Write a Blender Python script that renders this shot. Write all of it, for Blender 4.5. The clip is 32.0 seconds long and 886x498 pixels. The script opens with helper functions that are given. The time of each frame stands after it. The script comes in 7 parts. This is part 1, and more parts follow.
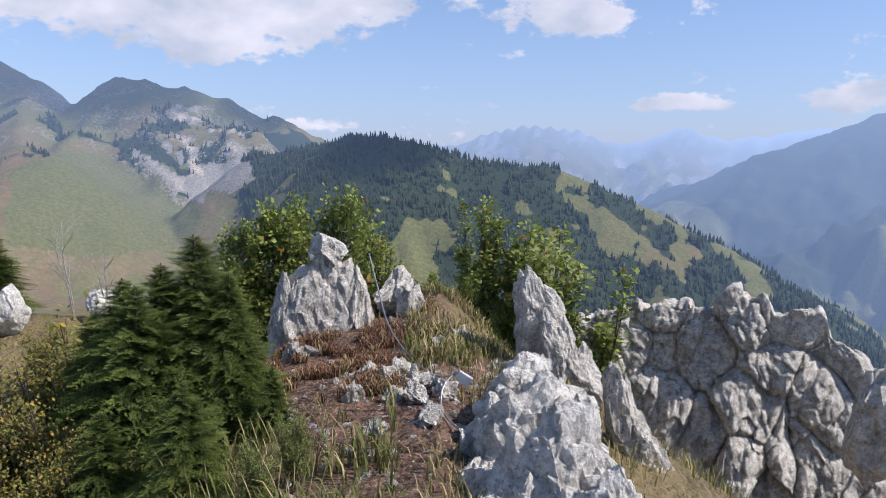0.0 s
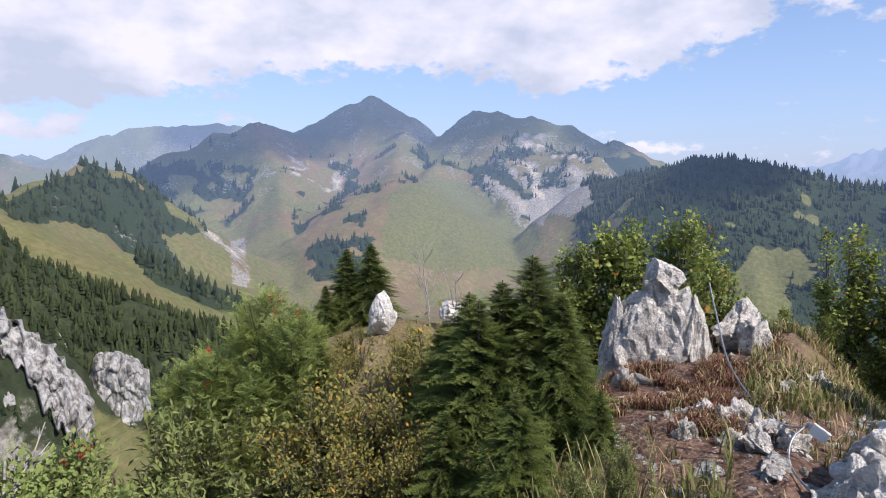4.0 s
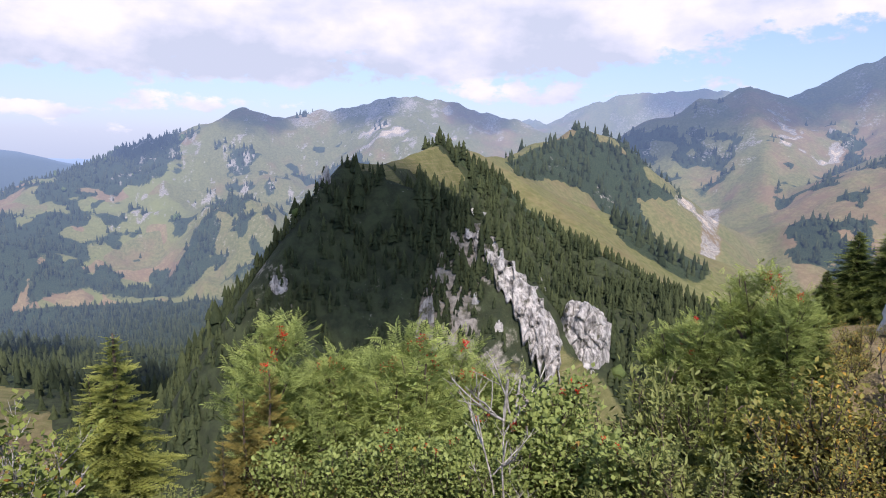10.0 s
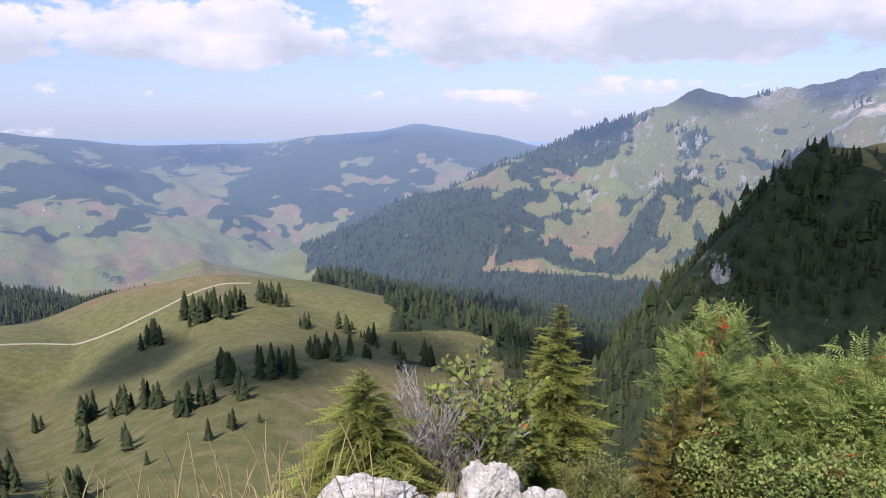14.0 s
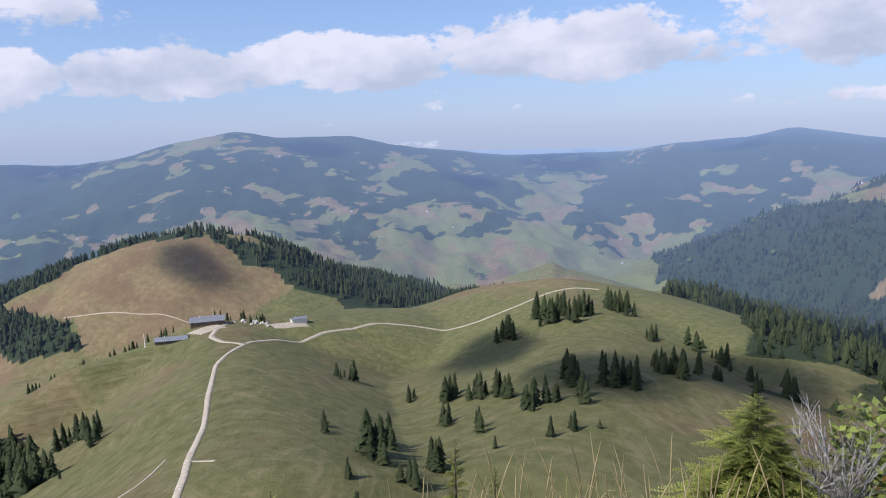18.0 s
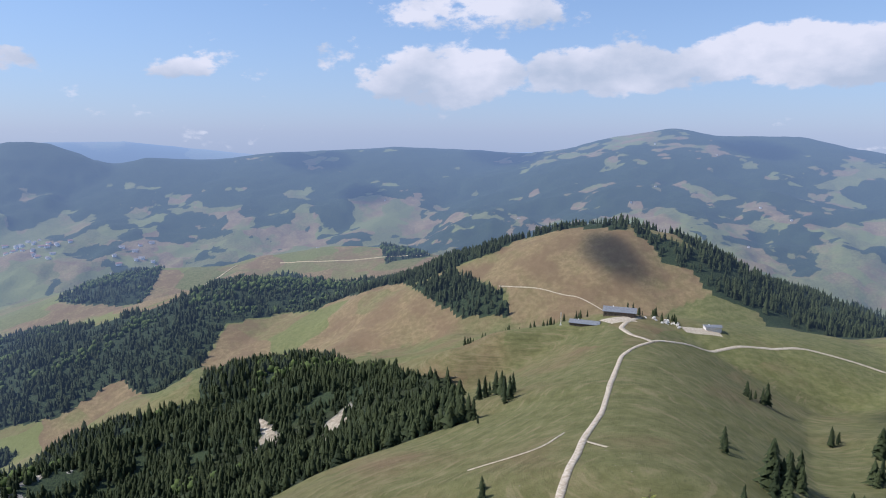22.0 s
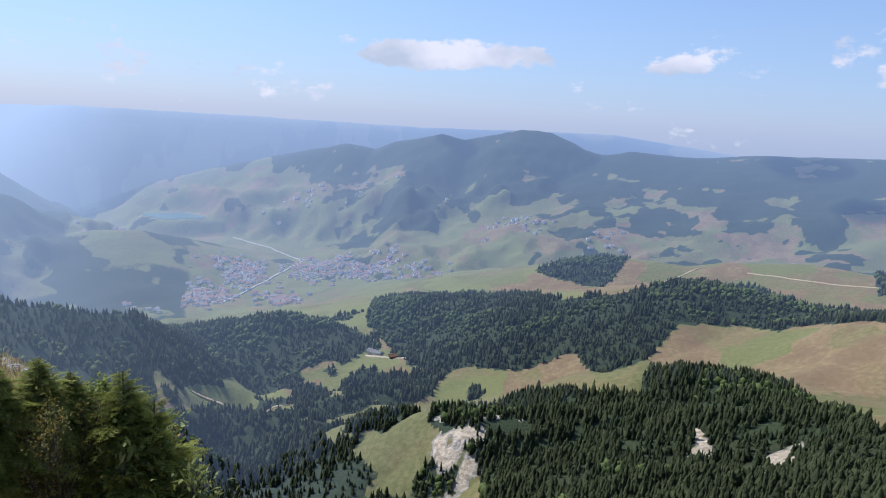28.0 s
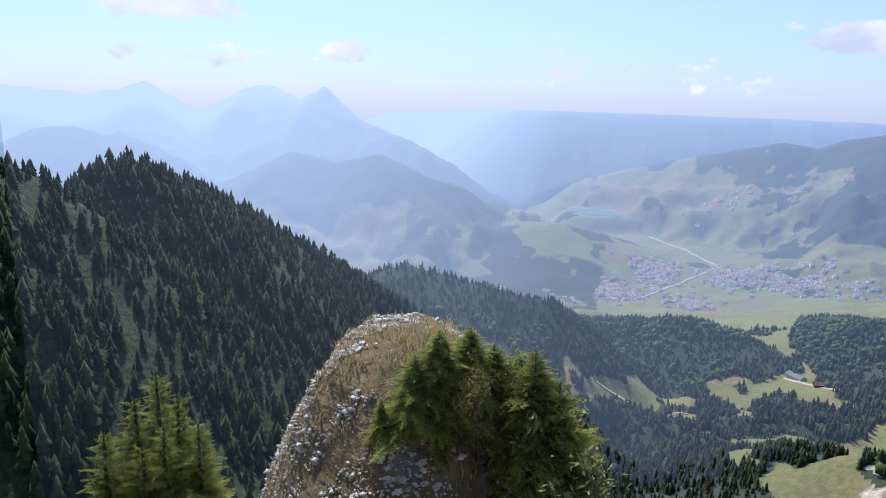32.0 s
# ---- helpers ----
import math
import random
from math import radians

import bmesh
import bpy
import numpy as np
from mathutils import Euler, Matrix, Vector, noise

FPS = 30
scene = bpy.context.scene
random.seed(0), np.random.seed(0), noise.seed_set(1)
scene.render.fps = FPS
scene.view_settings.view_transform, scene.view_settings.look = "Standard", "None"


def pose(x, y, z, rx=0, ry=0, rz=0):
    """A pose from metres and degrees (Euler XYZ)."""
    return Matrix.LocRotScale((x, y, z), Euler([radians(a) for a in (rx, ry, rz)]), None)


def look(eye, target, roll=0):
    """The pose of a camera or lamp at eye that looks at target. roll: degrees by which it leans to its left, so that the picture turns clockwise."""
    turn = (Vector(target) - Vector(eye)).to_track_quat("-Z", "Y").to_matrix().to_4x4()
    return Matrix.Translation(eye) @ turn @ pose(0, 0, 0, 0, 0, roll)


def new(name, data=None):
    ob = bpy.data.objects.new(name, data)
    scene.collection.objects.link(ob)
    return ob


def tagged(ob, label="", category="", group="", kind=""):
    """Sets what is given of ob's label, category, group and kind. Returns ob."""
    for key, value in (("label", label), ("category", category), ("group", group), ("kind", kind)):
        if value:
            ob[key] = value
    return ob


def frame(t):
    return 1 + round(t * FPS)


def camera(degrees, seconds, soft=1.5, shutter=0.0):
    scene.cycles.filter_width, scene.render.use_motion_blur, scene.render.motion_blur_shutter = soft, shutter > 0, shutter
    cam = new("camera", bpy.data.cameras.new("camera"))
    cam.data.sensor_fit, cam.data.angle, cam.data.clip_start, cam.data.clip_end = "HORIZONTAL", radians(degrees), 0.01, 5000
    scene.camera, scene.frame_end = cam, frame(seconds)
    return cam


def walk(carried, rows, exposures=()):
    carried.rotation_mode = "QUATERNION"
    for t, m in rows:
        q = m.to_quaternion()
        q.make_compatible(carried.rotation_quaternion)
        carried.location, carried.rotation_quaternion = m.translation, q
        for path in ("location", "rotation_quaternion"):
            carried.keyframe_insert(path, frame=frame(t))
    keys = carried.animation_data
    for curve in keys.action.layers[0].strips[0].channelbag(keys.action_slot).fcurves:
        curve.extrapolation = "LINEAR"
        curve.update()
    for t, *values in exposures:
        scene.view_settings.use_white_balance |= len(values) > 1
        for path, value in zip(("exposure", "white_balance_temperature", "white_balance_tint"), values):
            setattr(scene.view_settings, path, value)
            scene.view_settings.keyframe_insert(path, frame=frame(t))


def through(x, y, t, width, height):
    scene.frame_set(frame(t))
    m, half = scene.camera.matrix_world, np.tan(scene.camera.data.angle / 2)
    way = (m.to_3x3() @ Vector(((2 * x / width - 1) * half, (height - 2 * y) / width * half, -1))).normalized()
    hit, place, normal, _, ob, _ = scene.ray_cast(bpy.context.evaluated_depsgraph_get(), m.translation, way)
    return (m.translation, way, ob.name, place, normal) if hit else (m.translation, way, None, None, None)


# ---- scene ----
EXPOSURES = [(0.0, 0.02, 6000, 15), (4.0, 0.17, 6100, 17), (8.0, 0.28, 6200, 21), (13.0, 0.25, 6200, 21), (17.0, -0.03, 5900, 16), (25.0, -0.1, 5800, 12), (29.0, 0.08, 5800, 13), (32.0, 0.25, 5850, 14)]
# the filmer turns on the spot: seconds, place, tilt, lean and turn
cam = camera(65.59, 32.0, soft=1.0)
PATH = [
    (0.0, 0.000, 0.000, 1.65, 81.78, -0.37, 0.05),
    (0.5, 0.000, 0.000, 1.65, 82.31, 0.19, 3.19),
    (1.0, 0.000, 0.000, 1.65, 83.33, 0.13, 6.44),
    (1.5, 0.000, 0.000, 1.65, 83.90, 0.06, 10.25),
    (2.0, 0.000, 0.000, 1.65, 83.97, -0.02, 13.68),
    (2.5, 0.000, 0.000, 1.65, 83.91, 0.13, 17.39),
    (3.0, 0.000, 0.000, 1.65, 83.66, 0.11, 20.97),
    (3.5, 0.000, 0.000, 1.65, 83.62, 0.22, 24.26),
    (4.0, 0.000, 0.000, 1.65, 83.79, 0.46, 27.53),
    (4.5, 0.000, 0.000, 1.65, 83.92, 0.60, 31.98),
    (6.5, 0.000, 0.000, 1.65, 82.40, 0.65, 45.27),
    (7.0, -0.020, -0.020, 1.65, 82.31, 0.84, 47.93),
    (7.5, -0.060, -0.070, 1.65, 82.09, 0.35, 51.06),
    (8.0, -0.100, -0.120, 1.65, 82.21, 0.25, 54.35),
    (8.5, -0.145, -0.170, 1.65, 82.27, 0.37, 56.88),
    (9.0, -0.190, -0.220, 1.65, 82.14, -0.64, 59.45),
    (9.5, -0.195, -0.225, 1.65, 81.38, -0.88, 62.42),
    (10.0, -0.200, -0.230, 1.65, 80.81, -1.18, 65.75),
    (10.5, -0.199, -0.234, 1.65, 80.42, -1.29, 68.83),
    (11.0, -0.198, -0.239, 1.65, 81.09, -1.32, 74.14),
    (11.5, -0.197, -0.243, 1.65, 81.59, -1.17, 80.62),
    (12.0, -0.196, -0.248, 1.65, 81.39, -1.62, 85.32),
    (12.5, -0.194, -0.252, 1.65, 79.87, -1.26, 88.88),
    (13.0, -0.193, -0.257, 1.65, 79.07, -0.71, 91.98),
    (13.5, -0.192, -0.261, 1.65, 78.60, -0.35, 95.87),
    (14.0, -0.191, -0.266, 1.65, 79.05, 0.08, 101.69),
    (14.5, -0.190, -0.270, 1.65, 79.47, -0.10, 106.44),
    (16.5, -0.140, -0.380, 1.65, 79.76, 1.04, 121.34),
    (17.0, -0.123, -0.427, 1.65, 79.92, 1.53, 125.86),
    (17.5, -0.107, -0.473, 1.65, 80.12, 1.68, 129.25),
    (18.0, -0.090, -0.520, 1.65, 80.20, 1.82, 130.45),
    (18.5, -0.095, -0.495, 1.65, 79.98, 0.33, 134.42),
    (19.0, -0.100, -0.470, 1.65, 79.87, -1.18, 139.78),
    (19.5, -0.100, -0.469, 1.65, 79.91, -1.31, 143.77),
    (20.0, -0.100, -0.467, 1.65, 80.02, -0.66, 146.49),
    (20.5, -0.100, -0.466, 1.65, 80.07, 0.05, 149.87),
    (21.0, -0.100, -0.465, 1.65, 80.21, 0.30, 155.15),
    (21.5, -0.100, -0.464, 1.65, 80.31, 0.28, 160.78),
    (22.0, -0.100, -0.463, 1.65, 80.36, -0.29, 165.31),
    (22.5, -0.100, -0.461, 1.65, 80.34, -0.80, 169.30),
    (23.0, -0.100, -0.460, 1.65, 80.00, -1.19, 172.32),
    (23.5, -0.102, -0.462, 1.65, 80.58, -1.54, 175.23),
    (24.0, -0.104, -0.464, 1.65, 81.30, -1.99, 177.59),
    (24.5, -0.107, -0.467, 1.65, 81.71, -2.72, 181.27),
    (25.0, -0.109, -0.469, 1.65, 80.64, -3.25, 184.75),
    (25.5, -0.111, -0.471, 1.65, 79.24, -2.94, 187.70),
    (27.5, -0.120, -0.480, 1.65, 79.36, -1.83, 198.99),
    (28.0, -0.122, -0.482, 1.65, 78.98, -3.17, 203.81),
    (28.5, -0.124, -0.484, 1.65, 78.78, -2.64, 207.06),
    (29.0, -0.127, -0.487, 1.65, 78.24, -1.59, 210.86),
    (29.5, -0.129, -0.489, 1.65, 78.11, -0.59, 215.59),
    (30.0, -0.131, -0.491, 1.65, 78.75, -0.43, 221.16),
    (30.5, -0.133, -0.493, 1.65, 78.96, -0.58, 226.07),
    (31.0, -0.136, -0.496, 1.65, 78.27, -0.92, 230.26),
    (31.5, -0.138, -0.498, 1.65, 77.70, -1.10, 233.75),
    (32.0, -0.140, -0.500, 1.65, 77.62, -1.19, 237.70),
]
walk(cam, [(t, pose(x, y, z, rx, ry, rz)) for t, x, y, z, rx, ry, rz in PATH], EXPOSURES)

# ---------------------------------------------------------------- world and sun
SUN_AZ, SUN_EL = 256.0, 48.0


def heading(az, el=0.0):
    """Unit vector for a heading (degrees, counted to the left of +y) and a height angle."""
    a, e = radians(az), radians(el)
    return Vector((-math.sin(a) * math.cos(e), math.cos(a) * math.cos(e), math.sin(e)))


world = bpy.data.worlds.new("sky")
scene.world = world
world.use_nodes = True
wn, wl = world.node_tree.nodes, world.node_tree.links
wn.clear()


def wmath(op, a, b=None, c=None, clamp=False):
    n = wn.new("ShaderNodeMath")
    n.operation, n.use_clamp = op, clamp
    for i, v in enumerate((a, b, c)):
        if v is None:
            continue
        if isinstance(v, (int, float)):
            n.inputs[i].default_value = v
        else:
            wl.new(v, n.inputs[i])
    return n.outputs[0]


def build_sky():
    sky = wn.new("ShaderNodeTexSky")
    sky.sky_type = "NISHITA"
    sky.sun_disc = False
    sky.sun_elevation = radians(SUN_EL)
    sky.sun_rotation = radians(-SUN_AZ)
    sky.altitude = 1500
    sky.air_density, sky.dust_density, sky.ozone_density = 1.0, 0.6, 1.5
    co = wn.new("ShaderNodeTexCoord")
    sep = wn.new("ShaderNodeSeparateXYZ")
    wl.new(co.outputs["Generated"], sep.inputs[0])
    x, y, z = sep.outputs
    el = wmath("MULTIPLY", wmath("ARCSINE", z), 57.2958)
    az = wmath("MULTIPLY", wmath("ARCTAN2", wmath("MULTIPLY", x, -1.0), y), 57.2958)
    az = wmath("MODULO", wmath("ADD", az, 450.0), 360.0)      # heading + 90, within one turn
    # cloud banks: heading, height, half width, half height, weight
    banks = [(30, 13.5, 40, 8.2, 1.5), (62, 10, 26, 7.6, 1.5), (82, 8.5, 16, 6.5, 1.5), (98, 7, 14, 4.6, 1.4),
             (120, 6.0, 14, 3.7, 1.35), (138, 5.4, 11, 3.0, 1.3), (152, 4.6, 8, 2.6, 1.15), (165, 4.2, 8, 3.2, 1.1), (162, 9.5, 11, 2.6, 0.75),
             (186, 4.6, 3.5, 1.2, 0.85), (204, 4.7, 11, 1.9, 1.05), (251, 3.0, 16, 1.6, 0.5), (262, 6, 12, 2, 0.5),
             (16, 10.5, 13, 5.4, 1.4), (350.5, 10.8, 6.5, 3.2, 1.25), (341.5, 3.6, 4.5, 1.1, 0.95), (329.5, 4.0, 4.5, 1.8, 1.05),
             (85, 2.2, 9, 1.2, 0.7), (100, 1.5, 12, 0.9, 0.5), (10, 2.0, 4, 0.9, 0.8), (58, 3.6, 9, 1.6, 0.8), (314, 7, 7, 3, 0.9)]
    vec = wn.new("ShaderNodeCombineXYZ")
    wl.new(wmath("MULTIPLY", az, 0.11), vec.inputs[0])
    wl.new(wmath("MULTIPLY", el, 0.19), vec.inputs[1])

    def puff(scale, detail, rough, shift):
        n = wn.new("ShaderNodeTexNoise")
        n.inputs["Scale"].default_value = scale
        n.inputs["Detail"].default_value = detail
        n.inputs["Roughness"].default_value = rough
        mv = wn.new("ShaderNodeVectorMath")
        mv.operation = "ADD"
        wl.new(vec.outputs[0], mv.inputs[0])
        mv.inputs[1].default_value = (shift, shift * 0.7, 3.1)
        wl.new(mv.outputs[0], n.inputs["Vector"])
        return n.outputs["Fac"]

    total = tops = mass = None
    for a, e, w, h, k in banks:
        da = wmath("DIVIDE", wmath("SUBTRACT", az, (a + 90.0) % 360.0), w)
        de = wmath("DIVIDE", wmath("SUBTRACT", el, e), h)
        low = wmath("MAXIMUM", de, wmath("MULTIPLY", de, -1.2))      # flat below, heaped above
        q = wmath("ADD", wmath("MULTIPLY", da, da), wmath("MULTIPLY", low, low))
        b = wmath("MULTIPLY", wmath("SUBTRACT", 1.0, q, clamp=True), k)
        total = b if total is None else wmath("MAXIMUM", total, b)
        up = wmath("MULTIPLY", b, de)
        tops = up if tops is None else wmath("ADD", tops, up)
        mass = b if mass is None else wmath("ADD", mass, b)
    fine, shade, small = puff(1.7, 8.0, 0.6, 0.0), puff(1.2, 6.0, 0.55, 0.35), puff(5.5, 6.0, 0.6, 0.9)
    body = wmath("ADD", total, wmath("MULTIPLY", wmath("SUBTRACT", fine, 0.5), 2.6))
    body = wmath("ADD", body, wmath("MULTIPLY", wmath("SUBTRACT", small, 0.5), 1.1))
    mask = wn.new("ShaderNodeMapRange")
    mask.interpolation_type = "SMOOTHSTEP"
    mask.inputs["From Min"].default_value, mask.inputs["From Max"].default_value = 0.30, 0.66
    wl.new(body, mask.inputs["Value"])
    tone = wn.new("ShaderNodeMapRange")
    tone.inputs["From Min"].default_value, tone.inputs["From Max"].default_value = 0.34, 0.62
    rise = wmath("DIVIDE", tops, wmath("ADD", mass, 0.05))
    wl.new(wmath("ADD", shade, wmath("MULTIPLY", rise, 0.16)), tone.inputs["Value"])
    col = wn.new("ShaderNodeMixRGB")
    col.inputs[1].default_value = (3.6, 3.95, 4.6, 1)
    col.inputs[2].default_value = (5.7, 5.55, 5.9, 1)
    wl.new(tone.outputs[0], col.inputs[0])
    # pale band of thick air along the horizon
    low = wn.new("ShaderNodeMapRange")
    low.inputs["From Min"].default_value, low.inputs["From Max"].default_value = 17.0, 0.0
    low.inputs["To Max"].default_value = 0.75
    wl.new(el, low.inputs["Value"])
    pale = wn.new("ShaderNodeMixRGB")
    pale.inputs[2].default_value = (2.1, 2.7, 4.3, 1)
    wl.new(low.outputs[0], pale.inputs[0])
    wl.new(sky.outputs[0], pale.inputs[1])
    # brighter air towards the sun
    near = wmath("DIVIDE", wmath("SUBTRACT", az, SUN_AZ + 90 - 360 + 5), 42.0)
    near = wmath("SUBTRACT", 1.0, wmath("MULTIPLY", near, near), clamp=True)
    lit = wn.new("ShaderNodeMixRGB")
    lit.inputs[1].default_value = (2.1, 2.7, 4.3, 1)
    lit.inputs[2].default_value = (4.9, 5.5, 6.5, 1)
    wl.new(near, lit.inputs[0])
    wl.new(lit.outputs[0], pale.inputs[2])
    glare = wn.new("ShaderNodeMixRGB")
    glare.inputs[2].default_value = (6.6, 6.5, 6.8, 1)
    wl.new(wmath("MULTIPLY", near, 0.9), glare.inputs[0])
    wl.new(col.outputs[0], glare.inputs[1])
    mix = wn.new("ShaderNodeMixRGB")
    wl.new(mask.outputs[0], mix.inputs[0])
    wl.new(pale.outputs[0], mix.inputs[1])
    wl.new(glare.outputs[0], mix.inputs[2])
    bg = wn.new("ShaderNodeBackground")
    bg.inputs["Strength"].default_value = 0.15
    wl.new(mix.outputs[0], bg.inputs["Color"])
    out = wn.new("ShaderNodeOutputWorld")
    wl.new(bg.outputs[0], out.inputs["Surface"])


build_sky()
sun = new("sun", bpy.data.lights.new("sun", "SUN"))
sun.data.energy, sun.data.angle, sun.data.color = 5.0, radians(0.5), (1.0, 0.925, 0.815)
sun.matrix_world = look(heading(SUN_AZ, SUN_EL) * 100, (0, 0, 0))

# ---------------------------------------------------------------- materials
class Mat:
    """A node material with short calls for its nodes."""

    def __init__(self, name):
        self.m = bpy.data.materials.new(name)
        self.m.use_nodes = True
        self.t = self.m.node_tree
        self.n, self.l = self.t.nodes, self.t.links
        self.bsdf = self.n["Principled BSDF"]
        self.out = self.n["Material Output"]
        self.bsdf.inputs["Specular IOR Level"].default_value = 0.25

    def put(self, socket, v):
        if isinstance(v, bpy.types.NodeSocket):
            self.l.new(v, socket)
        elif isinstance(v, tuple) and len(v) == 3 and socket.type == "RGBA":
            socket.default_value = (*v, 1)
        else:
            socket.default_value = v

    def coords(self, kind="Object"):
        if kind == "Position":
            return self.n.new("ShaderNodeNewGeometry").outputs["Position"]
        return self.n.new("ShaderNodeTexCoord").outputs[kind]

    def noise(self, scale, detail=4.0, rough=0.6, vec=None, dist=0.0):
        k = self.n.new("ShaderNodeTexNoise")
        for s, v in (("Scale", scale), ("Detail", detail), ("Roughness", rough), ("Distortion", dist)):
            k.inputs[s].default_value = v
        self.l.new(vec if vec is not None else self.coords("Position"), k.inputs["Vector"])
        return k.outputs["Fac"]

    def voronoi(self, scale, vec=None, feature="F1", out="Distance"):
        k = self.n.new("ShaderNodeTexVoronoi")
        k.feature = feature
        k.inputs["Scale"].default_value = scale
        self.l.new(vec if vec is not None else self.coords("Position"), k.inputs["Vector"])
        return k.outputs[out]

    def math(self, op, a, b=None, clamp=False):
        k = self.n.new("ShaderNodeMath")
        k.operation, k.use_clamp = op, clamp
        self.put(k.inputs[0], a)
        if b is not None:
            self.put(k.inputs[1], b)
        return k.outputs[0]

    def ramp(self, v, lo, hi, a=0.0, b=1.0):
        k = self.n.new("ShaderNodeMapRange")
        k.interpolation_type = "SMOOTHSTEP"
        self.put(k.inputs["Value"], v)
        for s, q in (("From Min", lo), ("From Max", hi), ("To Min", a), ("To Max", b)):
            k.inputs[s].default_value = q
        return k.outputs[0]

    def mix(self, f, a, b, mode="MIX"):
        k = self.n.new("ShaderNodeMixRGB")
        k.blend_type = mode
        self.put(k.inputs[0], f), self.put(k.inputs[1], a), self.put(k.inputs[2], b)
        return k.outputs[0]

    def bump(self, h, strength=0.4, distance=0.05, chain=None):
        k = self.n.new("ShaderNodeBump")
        k.inputs["Strength"].default_value, k.inputs["Distance"].default_value = strength, distance
        self.l.new(h, k.inputs["Height"])
        if chain is not None:
            self.l.new(chain, k.inputs["Normal"])
        return k.outputs[0]

    def random(self):
        return self.n.new("ShaderNodeObjectInfo").outputs["Random"]

    def island(self):
        return self.n.new("ShaderNodeNewGeometry").outputs["Random Per Island"]

    def done(self, color, rough=0.9, normal=None, **more):
        self.put(self.bsdf.inputs["Base Color"], color)
        self.put(self.bsdf.inputs["Roughness"], rough)
        if normal is not None:
            self.l.new(normal, self.bsdf.inputs["Normal"])
        for k, v in more.items():
            self.put(self.bsdf.inputs[k.replace("_", " ")], v)
        return self.m


# haze painted into materials as glow, by distance and by heading
HAZE_R, HAZE_A = [600, 1200, 1800, 2600, 3500, 4300, 4600, 4850], [0, 0.05, 0.13, 0.26, 0.37, 0.47, 0.62, 0.86]
HAZE_AZ, HAZE_K = [-36, -20, 0, 20, 55, 75, 190, 228, 240, 250, 275], [1.5, 1.3, 1.05, 1.25, 1.25, 1.05, 0.82, 0.8, 1.3, 1.6, 1.65]


def haze_level(az, r):
    """Share of haze painted over the land as emission, 0 to 0.92: more with distance and towards the sun."""
    a = np.interp(r, HAZE_R, HAZE_A) * np.interp(az, HAZE_AZ, HAZE_K)
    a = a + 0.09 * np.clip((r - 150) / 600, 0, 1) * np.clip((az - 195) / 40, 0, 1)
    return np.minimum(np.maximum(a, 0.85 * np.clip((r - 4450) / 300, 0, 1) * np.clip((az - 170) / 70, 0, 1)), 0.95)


def paint_haze(k):
    """Mixes a haze colour into the material as emission, by how far off the land lies."""
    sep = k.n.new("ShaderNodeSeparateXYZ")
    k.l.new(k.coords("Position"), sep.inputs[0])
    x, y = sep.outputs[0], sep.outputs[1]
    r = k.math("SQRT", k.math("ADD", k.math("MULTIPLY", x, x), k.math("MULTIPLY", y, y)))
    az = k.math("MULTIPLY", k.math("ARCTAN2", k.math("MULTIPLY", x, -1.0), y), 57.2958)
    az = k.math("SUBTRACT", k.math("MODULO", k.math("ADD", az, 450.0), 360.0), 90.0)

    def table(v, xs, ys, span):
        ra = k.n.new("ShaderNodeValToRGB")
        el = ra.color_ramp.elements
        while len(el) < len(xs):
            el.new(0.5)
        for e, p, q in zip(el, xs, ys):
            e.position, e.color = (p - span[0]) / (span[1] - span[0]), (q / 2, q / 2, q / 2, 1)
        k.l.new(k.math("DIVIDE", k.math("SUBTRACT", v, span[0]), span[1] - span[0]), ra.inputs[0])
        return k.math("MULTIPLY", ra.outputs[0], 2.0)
    a = k.math("MULTIPLY", table(r, HAZE_R, HAZE_A, (0, 5000)), table(az, HAZE_AZ, HAZE_K, (-90, 270)))
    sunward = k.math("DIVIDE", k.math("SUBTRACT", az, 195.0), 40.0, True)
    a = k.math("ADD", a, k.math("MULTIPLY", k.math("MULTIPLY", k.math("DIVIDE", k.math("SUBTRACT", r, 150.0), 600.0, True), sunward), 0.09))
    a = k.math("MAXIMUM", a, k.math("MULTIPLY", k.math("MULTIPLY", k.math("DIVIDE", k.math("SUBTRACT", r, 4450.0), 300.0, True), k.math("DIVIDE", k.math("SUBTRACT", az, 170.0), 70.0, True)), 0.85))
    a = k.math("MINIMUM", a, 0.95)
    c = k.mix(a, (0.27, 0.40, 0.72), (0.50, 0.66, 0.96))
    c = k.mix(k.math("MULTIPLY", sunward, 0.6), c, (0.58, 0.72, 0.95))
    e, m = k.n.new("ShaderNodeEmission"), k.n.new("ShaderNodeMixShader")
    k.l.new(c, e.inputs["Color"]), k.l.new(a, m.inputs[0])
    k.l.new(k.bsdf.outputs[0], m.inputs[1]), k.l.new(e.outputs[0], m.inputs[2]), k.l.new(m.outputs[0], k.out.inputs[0])


